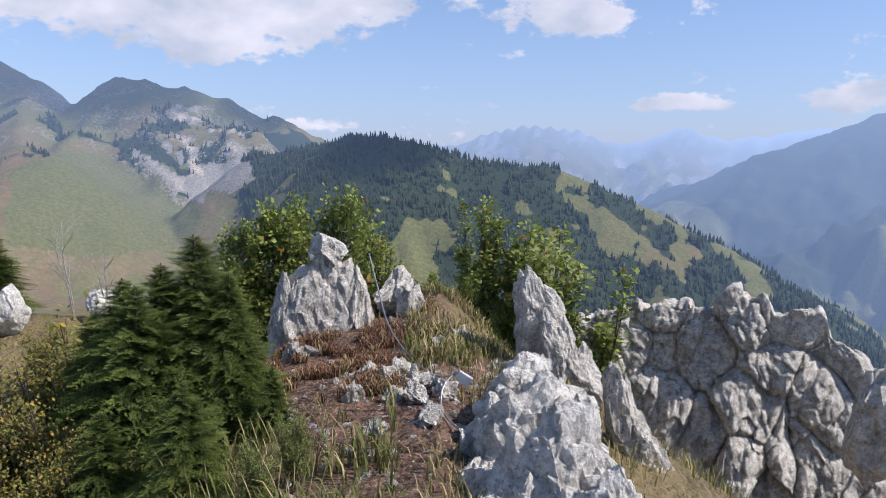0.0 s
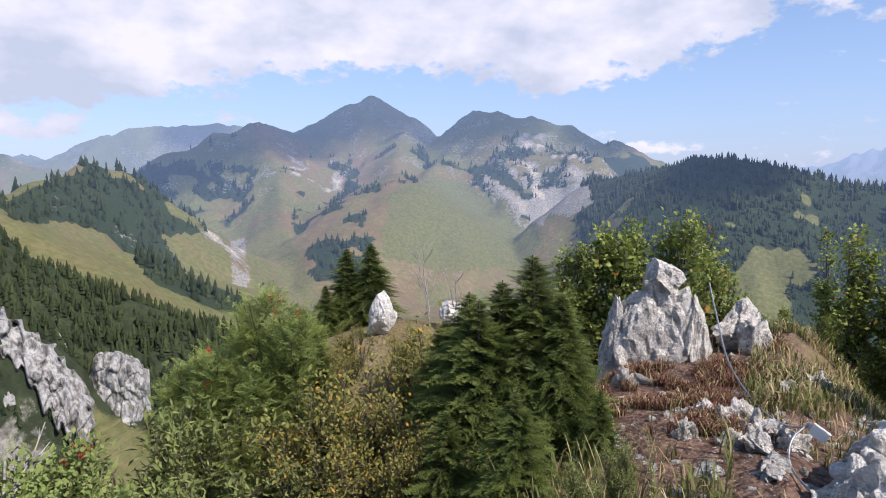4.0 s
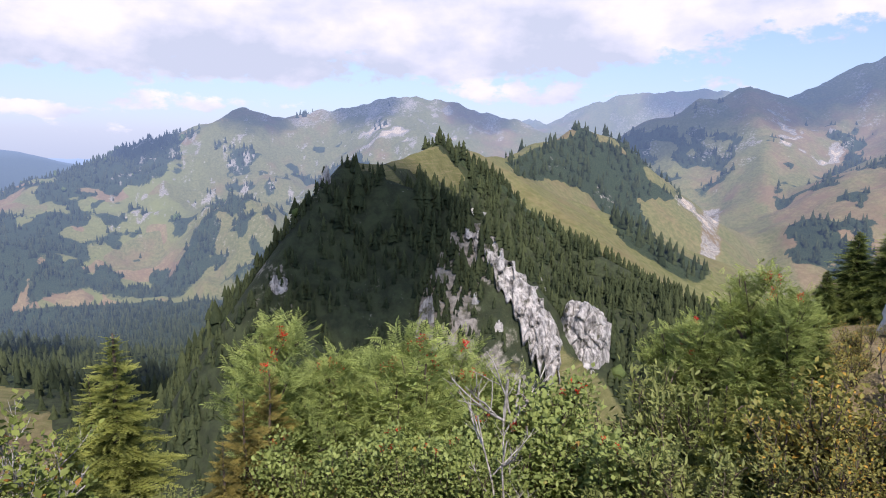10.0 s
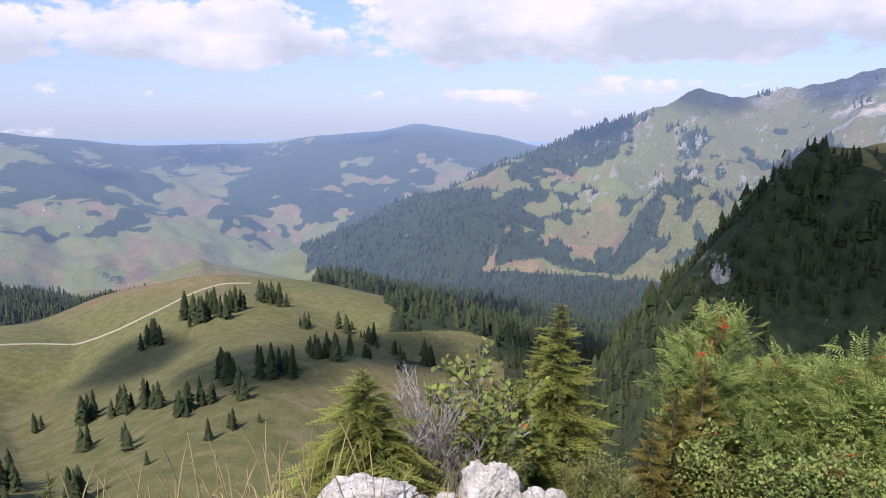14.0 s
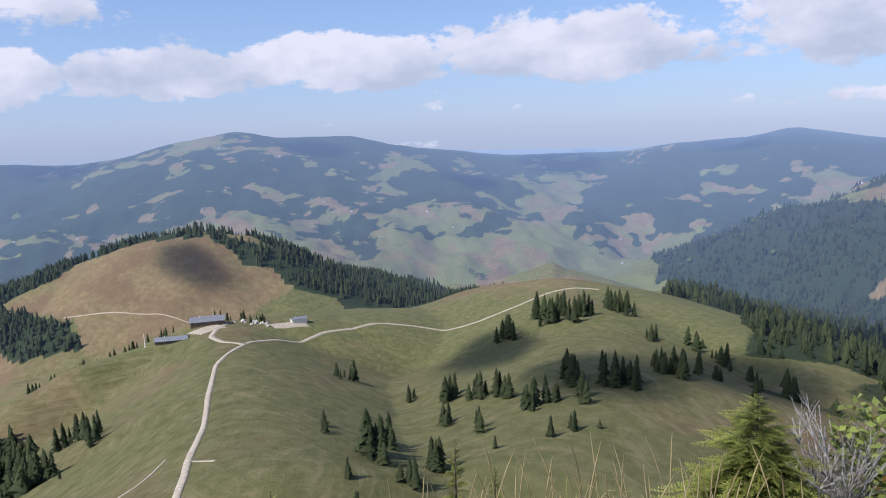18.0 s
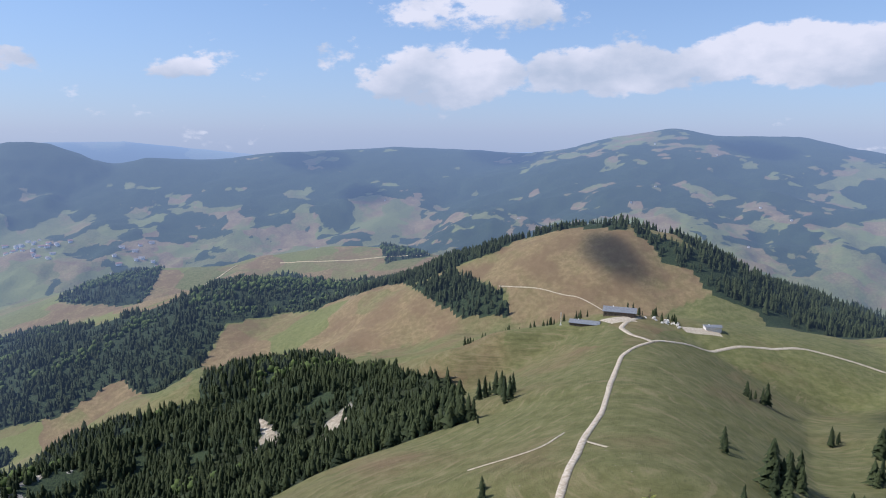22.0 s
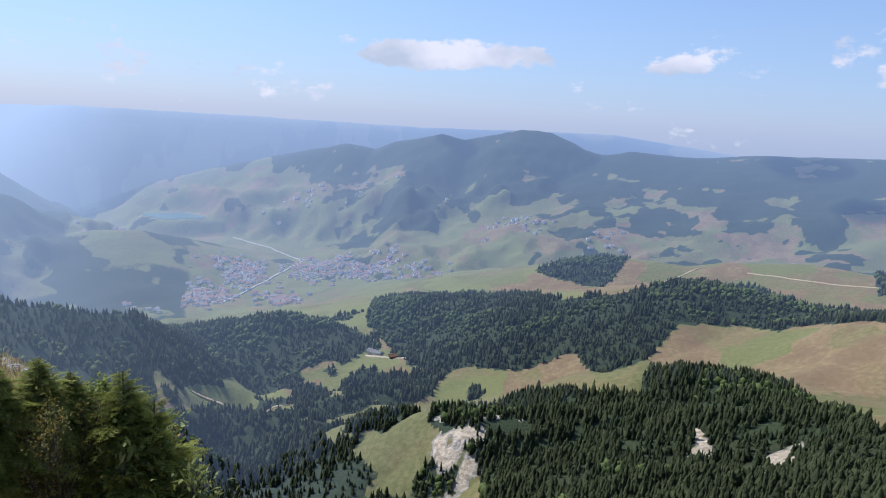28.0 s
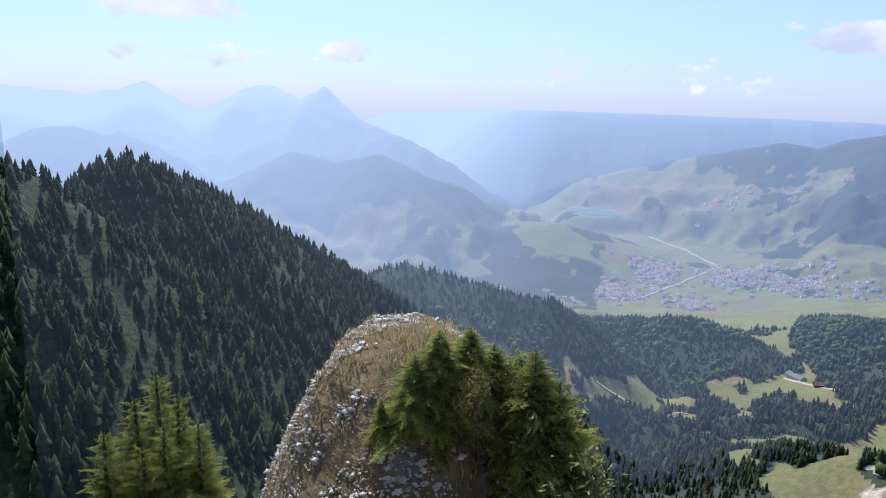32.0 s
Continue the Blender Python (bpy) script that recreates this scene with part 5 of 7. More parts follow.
    for p in spots([(rng.uniform(-6, 13.5), rng.uniform(3.6, 7.4)) for _ in range(170)]):
        s = rng.uniform(0.02, 0.085) * (2.2 if rng.random() < 0.10 else 1)
        ob = new("stone", rng.choice(shapes))
        ob.matrix_world = Matrix.Translation(p - Vector((0, 0, s * 0.45))) @ pose(0, 0, 0, rng.uniform(-25, 25), rng.uniform(-25, 25), rng.uniform(0, 360)) @ Matrix.Scale(s, 4)
        tagged(ob, "limestone stone bedded in reddish brown soil", "stone", "stones in the soil")


def rock_sheet(owner, base, azs, vs, place, mat, scale, least=90):
    """A rock face split by cracks into blocks: place(az, v) gives distance, height and how far the face looks up."""
    pts, ids = [], []
    k, r0 = 1.0 / scale, place(azs[0], 0.5)[0]
    for a in azs:
        out = heading(a)
        for v in vs:
            r, z, up = place(a, v)
            q = Vector((radians(a - azs[0]) * r0 * k, z * k * 0.7, r * k * 0.25))
            q = q * 1.1 + noise.noise_vector(q * 1.2) * 0.22
            ds, cs = noise.voronoi(q)
            ds2, cs2 = noise.voronoi(q * 2.9)
            gap, gap2 = ds[1] - ds[0], ds2[1] - ds2[0]
            ids.append((round(cs[0].x, 2), round(cs[0].y, 2), round(cs[0].z, 2)))
            w = 0.13 * min(gap, 0.5) ** 0.7 + 0.24 * (noise.cell(cs[0] * 9.1) - 0.5) - 0.17 * math.exp(-gap * 13)
            w += 0.10 * (noise.cell(cs2[0] * 5.3) - 0.5) - 0.05 * math.exp(-gap2 * 12)
            w += 0.16 * noise.fractal(q * 1.5, 0.9, 2.1, 3) + 0.05 * noise.fractal(q * 9, 0.8, 2.1, 3)
            w *= scale
            p = out * (r - w * (1 - 0.5 * up))
            p.z = z + w * 0.9 * up
            pts.append(p - base)
    n, w = len(vs), len(vs) - 1
    tag = [ids[i * n + j] for i in range(len(azs) - 1) for j in range(w)]
    for last in (False, False, True):
        seen, blocks = [False] * len(tag), []
        for k0 in range(len(tag)):
            if seen[k0]:
                continue
            todo, cell, rim = [k0], [], k0
            seen[k0] = True
            while todo:
                k = todo.pop()
                cell.append(k)
                for q in ([k - 1] if k % w else []) + ([k + 1] if k % w < w - 1 else []) + [k - w, k + w]:
                    if 0 <= q < len(tag):
                        if tag[q] != tag[k0]:
                            rim = q
                        elif not seen[q]:
                            seen[q] = True
                            todo.append(q)
            blocks.append(cell)
            if len(cell) < least and not last:
                for k in cell:
                    tag[k] = tag[rim]
    for cell in blocks:
        faces = [((k // w) * n + k % w, (k // w) * n + k % w + 1, (k // w + 1) * n + k % w + 1, (k // w + 1) * n + k % w) for k in cell]
        used = sorted({k for f in faces for k in f})
        at_ = {k: i for i, k in enumerate(used)}
        part("block", mesh_from("block", np.array([pts[k][:] for k in used]), np.array([[at_[k] for k in f] for f in faces]), [mat]), owner)


def build_rock_wall():
    """The long outcrop: one wall split by cracks into rounded blocks."""
    base = spot(336, 9.6, -25)
    wall = empty("rock_outcrop", base, "long grey limestone outcrop of cracked rounded blocks", "rock outcrop")
    # headings and the height angle of the top edge
    az_t = [323, 326.5, 328.7, 330.7, 332, 333.7, 334.6, 336.2, 337.6, 338.6, 341, 342.9, 345.1, 348.3, 351]
    el_t = [-17, -15.4, -13.4, -11.9, -12, -12.3, -10.8, -10.4, -11.2, -11.9, -11.6, -12.2, -11.5, -12.6, -14.5]

    def place(a, v):
        top = EYE + 10.0 * math.tan(radians(float(np.interp(a, az_t, el_t))))
        z = top - 3.1 * v if v > 0 else top - 6 * v * v
        r = 10.0 - 1.5 * v ** 1.3 if v > 0 else 10.0 - 5.0 * v
        return r, z, max(0.0, 1 - max(v, 0) * 5)
    rock_sheet(wall, base, np.linspace(351, 323.5, 290), np.r_[np.linspace(-0.30, -0.02, 14), np.linspace(0, 1, 150)], place, ROCK, 0.68)
    rock_thing("rock", 325.6, 8.2, -22, (0.8, 0.9, 1.35), 361, "dark limestone block at the end of the outcrop", taper=0.2)


def meet(az, els):
    """Distances at which the land first rises to each height angle in a heading, past the summit."""
    r = np.arange(200.0, 900.0, 2.0)
    z = height(-np.sin(radians(az)) * r, np.cos(radians(az)) * r)
    return [float(r[np.argmax(z > EYE + r * math.tan(radians(e)))]) for e in els]


def build_cliffs():
    """White walls on the flank of the wooded crag."""
    def cliff(az, r, top, low, wide, seed, label, mat=ROCK_FAR):
        h = r * (math.tan(radians(top)) - math.tan(radians(low)))
        p = spot(az, r, low)
        w = radians(wide) * r
        me = rock_mesh("cliff", (w, w * 0.55, h), seed, mat, cuts=26, rough=0.14, sub=5, taper=0.08)
        ob = new("cliff", me)
        ob.matrix_world = Matrix.Translation(p) @ pose(0, 0, 0, 0, 0, az)
        tagged(ob, label, "cliff", "cliffs of the crag")
    base = spot(60, 392, -14)
    band = empty("cliff", base, "long white limestone cliff falling through a dark spruce slope", "cliff", "cliffs of the crag")
    az_t = [55.0, 56.0, 56.6, 57.4, 58.4, 59.9, 60.8, 61.8, 63.2, 64.2]
    el_t, high = [-17, -14.7, -13.1, -11.3, -9.9, -9.0, -7.6, -6.3, -5.8, -6.6], [26, 44, 62, 66, 56, 42, 38, 34, 24, 8]

    tab_a, tab_e = np.linspace(54, 66, 25), np.linspace(-20, -4, 17)
    table = np.array([meet(a, tab_e) for a in tab_a])

    def place(a, v):
        el0 = float(np.interp(a, az_t, el_t))
        h = float(np.interp(a, az_t, high)) / 6.84 * (0.8 + 0.5 * noise.noise(Vector((a * 1.7, 3, 0))))
        el = el0 + 0.4 - (h + 0.8) * (v + 0.2) / 1.2
        i_ = min(int((a - 54) * 2), 23)
        r = float(np.interp(el, tab_e, table[i_] + (table[i_ + 1] - table[i_]) * ((a - 54) * 2 - i_)))
        q = min(1.0, (v + 0.2) * 7, (1 - v) * 7, (64.2 - a) * 2, (a - 55) * 2) + 0.45 * noise.noise(Vector((a * 1.3, el * 1.3, 7)))
        r = r + 4 - 11 * max(0.0, min(1.0, q))
        return r, EYE + r * math.tan(radians(el)), 0.2
    rock_sheet(band, base, np.linspace(64.2, 55.0, 130), np.linspace(-0.2, 1, 90), place, ROCK_FAR, 9.0, 60)
    tower = empty("cliff", spot(53.8, 386, -16), "broad white limestone tower with a flat top", "cliff", "cliffs of the crag")
    az_w, el_w = [51.4, 52.1, 53.3, 55.0, 55.8], [-15.2, -13.9, -13.1, -13.4, -15.0]

    def stand(a, v):
        top = EYE + 386 * math.tan(radians(float(np.interp(a, az_w, el_w))))
        r = 381 + 2.2 * (a - 53.7) ** 2
        return (r - 5 * v, top - 46 * v, max(0.0, 1 - v * 6)) if v > 0 else (r - 60 * v, top - 4 * v * v, 1.0)
    rock_sheet(tower, tower.location, np.linspace(55.9, 51.3, 90), np.r_[np.linspace(-0.2, -0.02, 6), np.linspace(0, 1, 70)], stand, ROCK_FAR, 8.0, 60)
    for az, el, wide, tall, seed in ((64.2, -9.8, 1.5, 2.2, 408), (66.7, -17.0, 1.5, 3.4, 409), (60.7, -18.0, 1.6, 3.2, 410), (69.3, -5.4, 2.2, 1.2, 411), (79.3, -14.0, 2.4, 3.0, 412), (62.6, -15.6, 1.2, 3.0, 413), (75.4, -5.0, 1.0, 2.6, 414)):
        r = meet(az, [el])[0]
        cliff(az, r + 9, el + tall, el, wide, seed, "grey limestone cliff among spruce trees")


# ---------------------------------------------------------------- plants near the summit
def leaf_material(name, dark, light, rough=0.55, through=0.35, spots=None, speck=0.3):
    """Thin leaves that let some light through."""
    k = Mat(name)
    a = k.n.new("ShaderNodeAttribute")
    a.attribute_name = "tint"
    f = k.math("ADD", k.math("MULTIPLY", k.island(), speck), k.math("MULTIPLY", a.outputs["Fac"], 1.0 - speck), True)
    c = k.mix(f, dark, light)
    if spots:
        c = k.mix(k.ramp(k.island(), 1 - spots[0], 1.0 - spots[0] + 0.02), c, spots[1])
    k.bsdf.inputs["Specular IOR Level"].default_value = 0.2
    k.done(c, rough)
    t, m = k.n.new("ShaderNodeBsdfTranslucent"), k.n.new("ShaderNodeMixShader")
    k.l.new(c, t.inputs["Color"])
    m.inputs[0].default_value = through
    k.l.new(k.bsdf.outputs[0], m.inputs[1]), k.l.new(t.outputs[0], m.inputs[2]), k.l.new(m.outputs[0], k.out.inputs[0])
    return k.m


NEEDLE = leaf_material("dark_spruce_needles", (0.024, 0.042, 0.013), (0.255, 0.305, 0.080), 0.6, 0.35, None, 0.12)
# brighter needles, part of their sunlight put into the colour
NEEDLE_BRIGHT = leaf_material("sunlit_spruce_needles", (0.065, 0.095, 0.024), (0.460, 0.480, 0.120), 0.6, 0.4, None, 0.12)
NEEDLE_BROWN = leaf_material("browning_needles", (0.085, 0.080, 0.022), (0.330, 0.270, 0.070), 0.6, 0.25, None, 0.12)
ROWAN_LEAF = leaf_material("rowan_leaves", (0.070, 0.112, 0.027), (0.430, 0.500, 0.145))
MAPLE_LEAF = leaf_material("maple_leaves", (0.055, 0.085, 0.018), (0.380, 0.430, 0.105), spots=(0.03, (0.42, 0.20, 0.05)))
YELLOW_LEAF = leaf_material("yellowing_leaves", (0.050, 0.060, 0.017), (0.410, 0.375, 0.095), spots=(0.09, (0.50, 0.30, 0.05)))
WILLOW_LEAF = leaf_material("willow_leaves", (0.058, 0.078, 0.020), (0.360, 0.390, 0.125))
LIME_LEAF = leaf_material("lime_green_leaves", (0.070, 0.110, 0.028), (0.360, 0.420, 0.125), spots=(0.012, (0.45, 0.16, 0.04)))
BERRY = Mat("red_berries").done((0.55, 0.035, 0.012), 0.35)
STRAW = leaf_material("dry_grass", (0.29, 0.215, 0.10), (0.66, 0.53, 0.28), 0.7, 0.3)
HEATH = leaf_material("withered_heath", (0.075, 0.032, 0.020), (0.25, 0.125, 0.075), 0.8, 0.15)
GRASS = leaf_material("green_grass", (0.070, 0.095, 0.022), (0.230, 0.240, 0.070), 0.6, 0.3)


def twig_bark(name, a, b):
    k = Mat(name)
    p = k.coords("Object")
    return k.done(k.mix(k.ramp(k.noise(30, 5, 0.7, p), 0.35, 0.65), a, b), 0.9, k.bump(k.noise(60, 3, 0.6, p), 0.6, 0.01))


BROWN_BARK = twig_bark("brown_bark", (0.050, 0.038, 0.028), (0.150, 0.115, 0.085))
GREY_BARK = twig_bark("bleached_bark", (0.20, 0.185, 0.165), (0.46, 0.43, 0.39))


def spread(verts, faces, mats, places):
    """Copies of a small shape under many 3x3 turns, as arrays."""
    v = np.einsum("kij,nj->kni", mats, verts) + places[:, None, :]
    f = faces[None] + (np.arange(len(places)) * len(verts))[:, None, None]
    return v.reshape(-1, 3), f.reshape(-1, faces.shape[1])


def frames(direction, up, rng=None, roll=0.0):
    """3x3 turns whose x runs along direction, z near up."""
    d = direction / (np.linalg.norm(direction, axis=1, keepdims=True) + 1e-9)
    s = np.cross(up, d)
    s /= np.linalg.norm(s, axis=1, keepdims=True) + 1e-9
    u = np.cross(d, s)
    return np.stack([d, s, u], -1)


def twig_shape(rng):
    """One unit of spruce twig with its needles."""
    vs, fs = [], []
    for i in range(4):
        x = 0.08 + i * 0.25
        ln = 0.34 * (1 - 0.35 * abs(i - 1.5) / 1.5)
        for a in (-70, 70, 20):
            c, s = math.cos(radians(a + 90)), math.sin(radians(a + 90))
            d = Vector((0.45, c, 0.9 * s + 0.1)).normalized() * ln * rng.uniform(0.8, 1.15)
            k = len(vs)
            vs += [(x - 0.085, 0, 0), (x + 0.085, 0, 0), (x + d.x, d.y, d.z)]
            fs.append((k, k + 1, k + 2))
    return np.array(vs), np.array(fs)


def bough_shape(rng):
    """A flat spruce frond one unit long, side twigs drooping a little."""
    tv, tf = twig_shape(rng)
    p, d, s = [], [], []
    n = 12
    for i in range(n):
        x = 0.10 + 0.88 * i / (n - 1)
        z = 0.10 * math.sin(x * 3.1) - 0.10 * x * x
        w = 0.30 * (1 - x) ** 0.7 * min(1.0, x * 5) + 0.06
        for side in (-1, 1):
            p.append((x, 0, z)), d.append((0.75 + rng.uniform(-.15, .15), side * 1.0, -0.10 + rng.uniform(-.4, .4))), s.append(w * rng.uniform(0.75, 1.15))
            if w > 0.2:
                q = 0.5 * w
                p.append((x + 0.6 * q, side * 0.75 * q, z - 0.04)), d.append((1, side * rng.uniform(-.1, .5), -0.2)), s.append(w * 0.6)
        p.append((x, 0, z)), d.append((1, rng.uniform(-.2, .2), 0.05)), s.append(0.16)
    p, d, s = np.array(p), np.array(d), np.array(s)
    m = frames(d, np.tile((0, 0, 1.0), (len(d), 1))) * s[:, None, None]
    v, f = spread(tv, tf, m, p)
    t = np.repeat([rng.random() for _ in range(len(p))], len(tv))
    # shade within the bough and lit tips are painted into this tint
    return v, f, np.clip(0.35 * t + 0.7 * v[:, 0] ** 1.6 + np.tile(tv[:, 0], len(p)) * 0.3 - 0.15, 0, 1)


def tube(points, radii, sides=5):
    """A tapered limb along points, as arrays of quads."""
    p = np.array(points, float)
    d = np.gradient(p, axis=0)
    u = np.where(np.abs(d[:, 2:3]) > 0.9 * np.linalg.norm(d, axis=1, keepdims=True), np.array([[1.0, 0, 0]]), np.array([[0, 0, 1.0]]))
    f = frames(d, u)
    a = np.arange(sides) * 6.28318 / sides
    ring = f[:, None, :, 1] * np.cos(a)[None, :, None] + f[:, None, :, 2] * np.sin(a)[None, :, None]
    v = p[:, None, :] + ring * np.array(radii)[:, None, None]
    i, j = np.meshgrid(np.arange(len(p) - 1), np.arange(sides), indexing="ij")
    j2 = (j + 1) % sides
    q = np.stack([i * sides + j, i * sides + j2, (i + 1) * sides + j2, (i + 1) * sides + j], -1).reshape(-1, 4)
    return v.reshape(-1, 3), q


def join(pieces):
    vs, fs, k = [], [], 0
    for v, f in pieces:
        vs.append(v), fs.append(f + k)
        k += len(v)
    return np.concatenate(vs), np.concatenate(fs)


def spruce_meshes(seed, boughs, width, mat, bare=0.0):
    """Trunk and crown of a spruce one unit high."""
    rng, nr = random.Random(seed), np.random.default_rng(seed)
    shapes = [bough_shape(rng) for _ in range(2)]
    vs, fs, ti, k = [], [], [], 0
    for i in range(boughs):
        t = (i + 0.5) / boughs
        h = bare + (0.985 - bare) * t ** 0.9
        ln = width * ((1 - h) ** 0.8 + 0.06) * rng.uniform(0.45, 1.15)
        a = i * 2.39996 + rng.uniform(-.4, .4)
        rise = 0.55 * h ** 2 - 0.25 * (1 - h) + rng.uniform(-.12, .16)
        d = np.array([[math.cos(a), math.sin(a), rise]])
        m = frames(d, np.array([[rng.gauss(0, .55), rng.gauss(0, .55), 1.0]])) * ln
        v, f = spread(*shapes[i % 2][:2], m, np.array([[0, 0, h]]))
        # each bough keeps its painted dark inside and light tips, shifted at random
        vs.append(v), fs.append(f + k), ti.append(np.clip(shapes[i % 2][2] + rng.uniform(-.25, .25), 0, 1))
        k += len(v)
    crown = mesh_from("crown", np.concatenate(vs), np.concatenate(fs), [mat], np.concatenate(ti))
    x = np.linspace(-0.02, 1.0, 9)
    tv, tf = tube(np.stack([0.006 * np.sin(x * 9), 0.006 * np.cos(x * 7), x], -1), 0.022 * (1.02 - x) + 0.002, 7)
    return mesh_from("trunk", tv, tf, [BROWN_BARK], smooth=True), crown


def leaf_simple(wide=0.5):
    v = np.array([(0, 0, 0), (0.45, wide / 2, 0.05), (1, 0, -0.08), (0.45, -wide / 2, 0.05), (0.45, 0, -0.03)])
    return v, np.array([(0, 4, 1), (1, 4, 2), (0, 3, 4), (3, 2, 4)])


def leaf_rowan():
    """A feathered leaf with paired leaflets."""
    vs, fs = [], []
    for i in range(6):
        x = 0.22 + 0.13 * i
        for s in (-1, 1):
            k, ln = len(vs), 0.34 - 0.025 * i
            vs += [(x, 0, 0), (x + 0.10, s * ln * 0.45 - s * 0.0, 0.01), (x + 0.17, s * ln, -0.06), (x + 0.02 + 0.06, s * ln * 0.5 + s * 0.075, 0.0)]
            fs += [(k, k + 1, k + 2), (k, k + 2, k + 3)]
    k = len(vs)
    vs += [(0.95, 0, 0), (1.08, 0.05, 0), (1.28, 0, -0.05), (1.08, -0.05, 0)]
    fs += [(k, k + 2, k + 1), (k, k + 3, k + 2)]
    k = len(vs)
    vs += [(0, -0.008, 0), (0, 0.008, 0), (0.98, 0, -0.01)]
    fs.append((k, k + 1, k + 2))
    return np.array(vs), np.array(fs)


def shrub_meshes(seed, leaf, size, mat, bark, stems=5, reach=0.35, leaves=2500, clump=0.10, tall=0.0, berries=0, forks=9, slim=1.0):
    """Stems and leaves of a shrub or small tree one unit high. tall: share of bare stem below; slim: height by width, for leaves that keep their shape."""
    rng, nr = random.Random(seed), np.random.default_rng(seed)
    limbs, tips = [], []

    def limb(p, d, ln, r, depth):
        pts, n = [p.copy()], 6
        for i in range(n):
            d = (d + Vector((rng.gauss(0, .13), rng.gauss(0, .13), rng.gauss(0.05, .09)))).normalized()
            p = p + d * ln / n
            pts.append(p.copy())
        limbs.append(tube([tuple(q) for q in pts], np.linspace(r, r * 0.35, n + 1), 5 if depth < 2 else 4))
        if depth >= 1:
            for q in pts[2:]:
                tips.append((tuple(q), tuple(d)))
        if depth < 2:
            for i in range(forks if depth == 0 else 5):
                t = rng.uniform(max(0.25, tall if depth == 0 else 0.2), 1.0)
                q = pts[min(n, int(t * n))]
                a = rng.uniform(0, 6.28)
                e = Vector((math.cos(a), math.sin(a), rng.uniform(0.1, 0.9))).normalized()
                e = (e + d * 0.5).normalized()
                limb(q.copy(), e, ln * rng.uniform(0.28, 0.5) * (1.15 - 0.5 * t), r * 0.42, depth + 1)
    for s in range(stems):
        a = rng.uniform(0, 6.28)
        k = rng.uniform(0.2, 1.0) * reach
        limb(Vector((0, 0, -0.02)), Vector((math.cos(a) * k, math.sin(a) * k, 1.0)).normalized(), rng.uniform(0.7, 0.92), 0.010 if bark is GREY_BARK else 0.014, 0)
    lv, lf = join(limbs)
    grow = 0.97 / lv[:, 2].max()
    lv = lv * np.array([1, 1, grow])
    wood = mesh_from("stem", lv, lf, [bark], smooth=True)
    if not leaves:
        return wood, None, None
    tp, td = np.array([t[0] for t in tips]), np.array([t[1] for t in tips])
    tp = tp * np.array([1, 1, grow])
    share = nr.uniform(0.02, 1, len(tp)) ** 2.5
    pick = nr.choice(len(tp), leaves, p=share / share.sum())
    p = tp[pick] + nr.normal(0, clump * 0.5, (leaves, 3)) * np.array([1, 1, 0.8 / slim])
    d = td[pick] * 0.4 + nr.normal(0, 0.8, (leaves, 3)) * np.array([1, 1, 0.45]) + (p - np.array([0, 0, 0.5])) * 0.6
    up = nr.normal(0, 0.42, (leaves, 3)) + np.array([0, 0, 1.0])
    m = frames(d, up) * (size * nr.uniform(0.6, 1.2, leaves))[:, None, None] * np.array([1, 1, 1 / slim])[None, :, None]
    v, f = spread(*leaf, m, p)
    # leaf tint at random and in clumps, with light from above added by height
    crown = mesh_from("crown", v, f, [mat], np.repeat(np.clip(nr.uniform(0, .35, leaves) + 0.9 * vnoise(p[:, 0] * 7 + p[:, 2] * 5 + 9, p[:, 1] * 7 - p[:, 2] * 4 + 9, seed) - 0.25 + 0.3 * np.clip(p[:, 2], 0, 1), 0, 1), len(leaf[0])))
    red = None
    if berries:
        bm = bmesh.new()
        bmesh.ops.create_icosphere(bm, subdivisions=1, radius=1.0)
        bv, bf = np.array([q.co[:] for q in bm.verts]), np.array([[q.index for q in fc.verts] for fc in bm.faces])
        bm.free()
        tops = tp[np.argsort(-(tp[:, 2] + nr.uniform(0, .35, len(tp))))[:berries * 3]]
        cs = tops[nr.integers(0, len(tops), berries)]
        pl = (cs[:, None, :] + nr.normal(0, 0.013, (berries, 14, 3)) + np.array([0, 0, 0.02])).reshape(-1, 3)
        red = mesh_from("berry_cluster", *scatter(bv, bf, pl, np.zeros(len(pl)), np.tile((0.0048, 0.0048, 0.0048 / slim), (len(pl), 1)), nr), [BERRY], smooth=True)
    return wood, crown, red


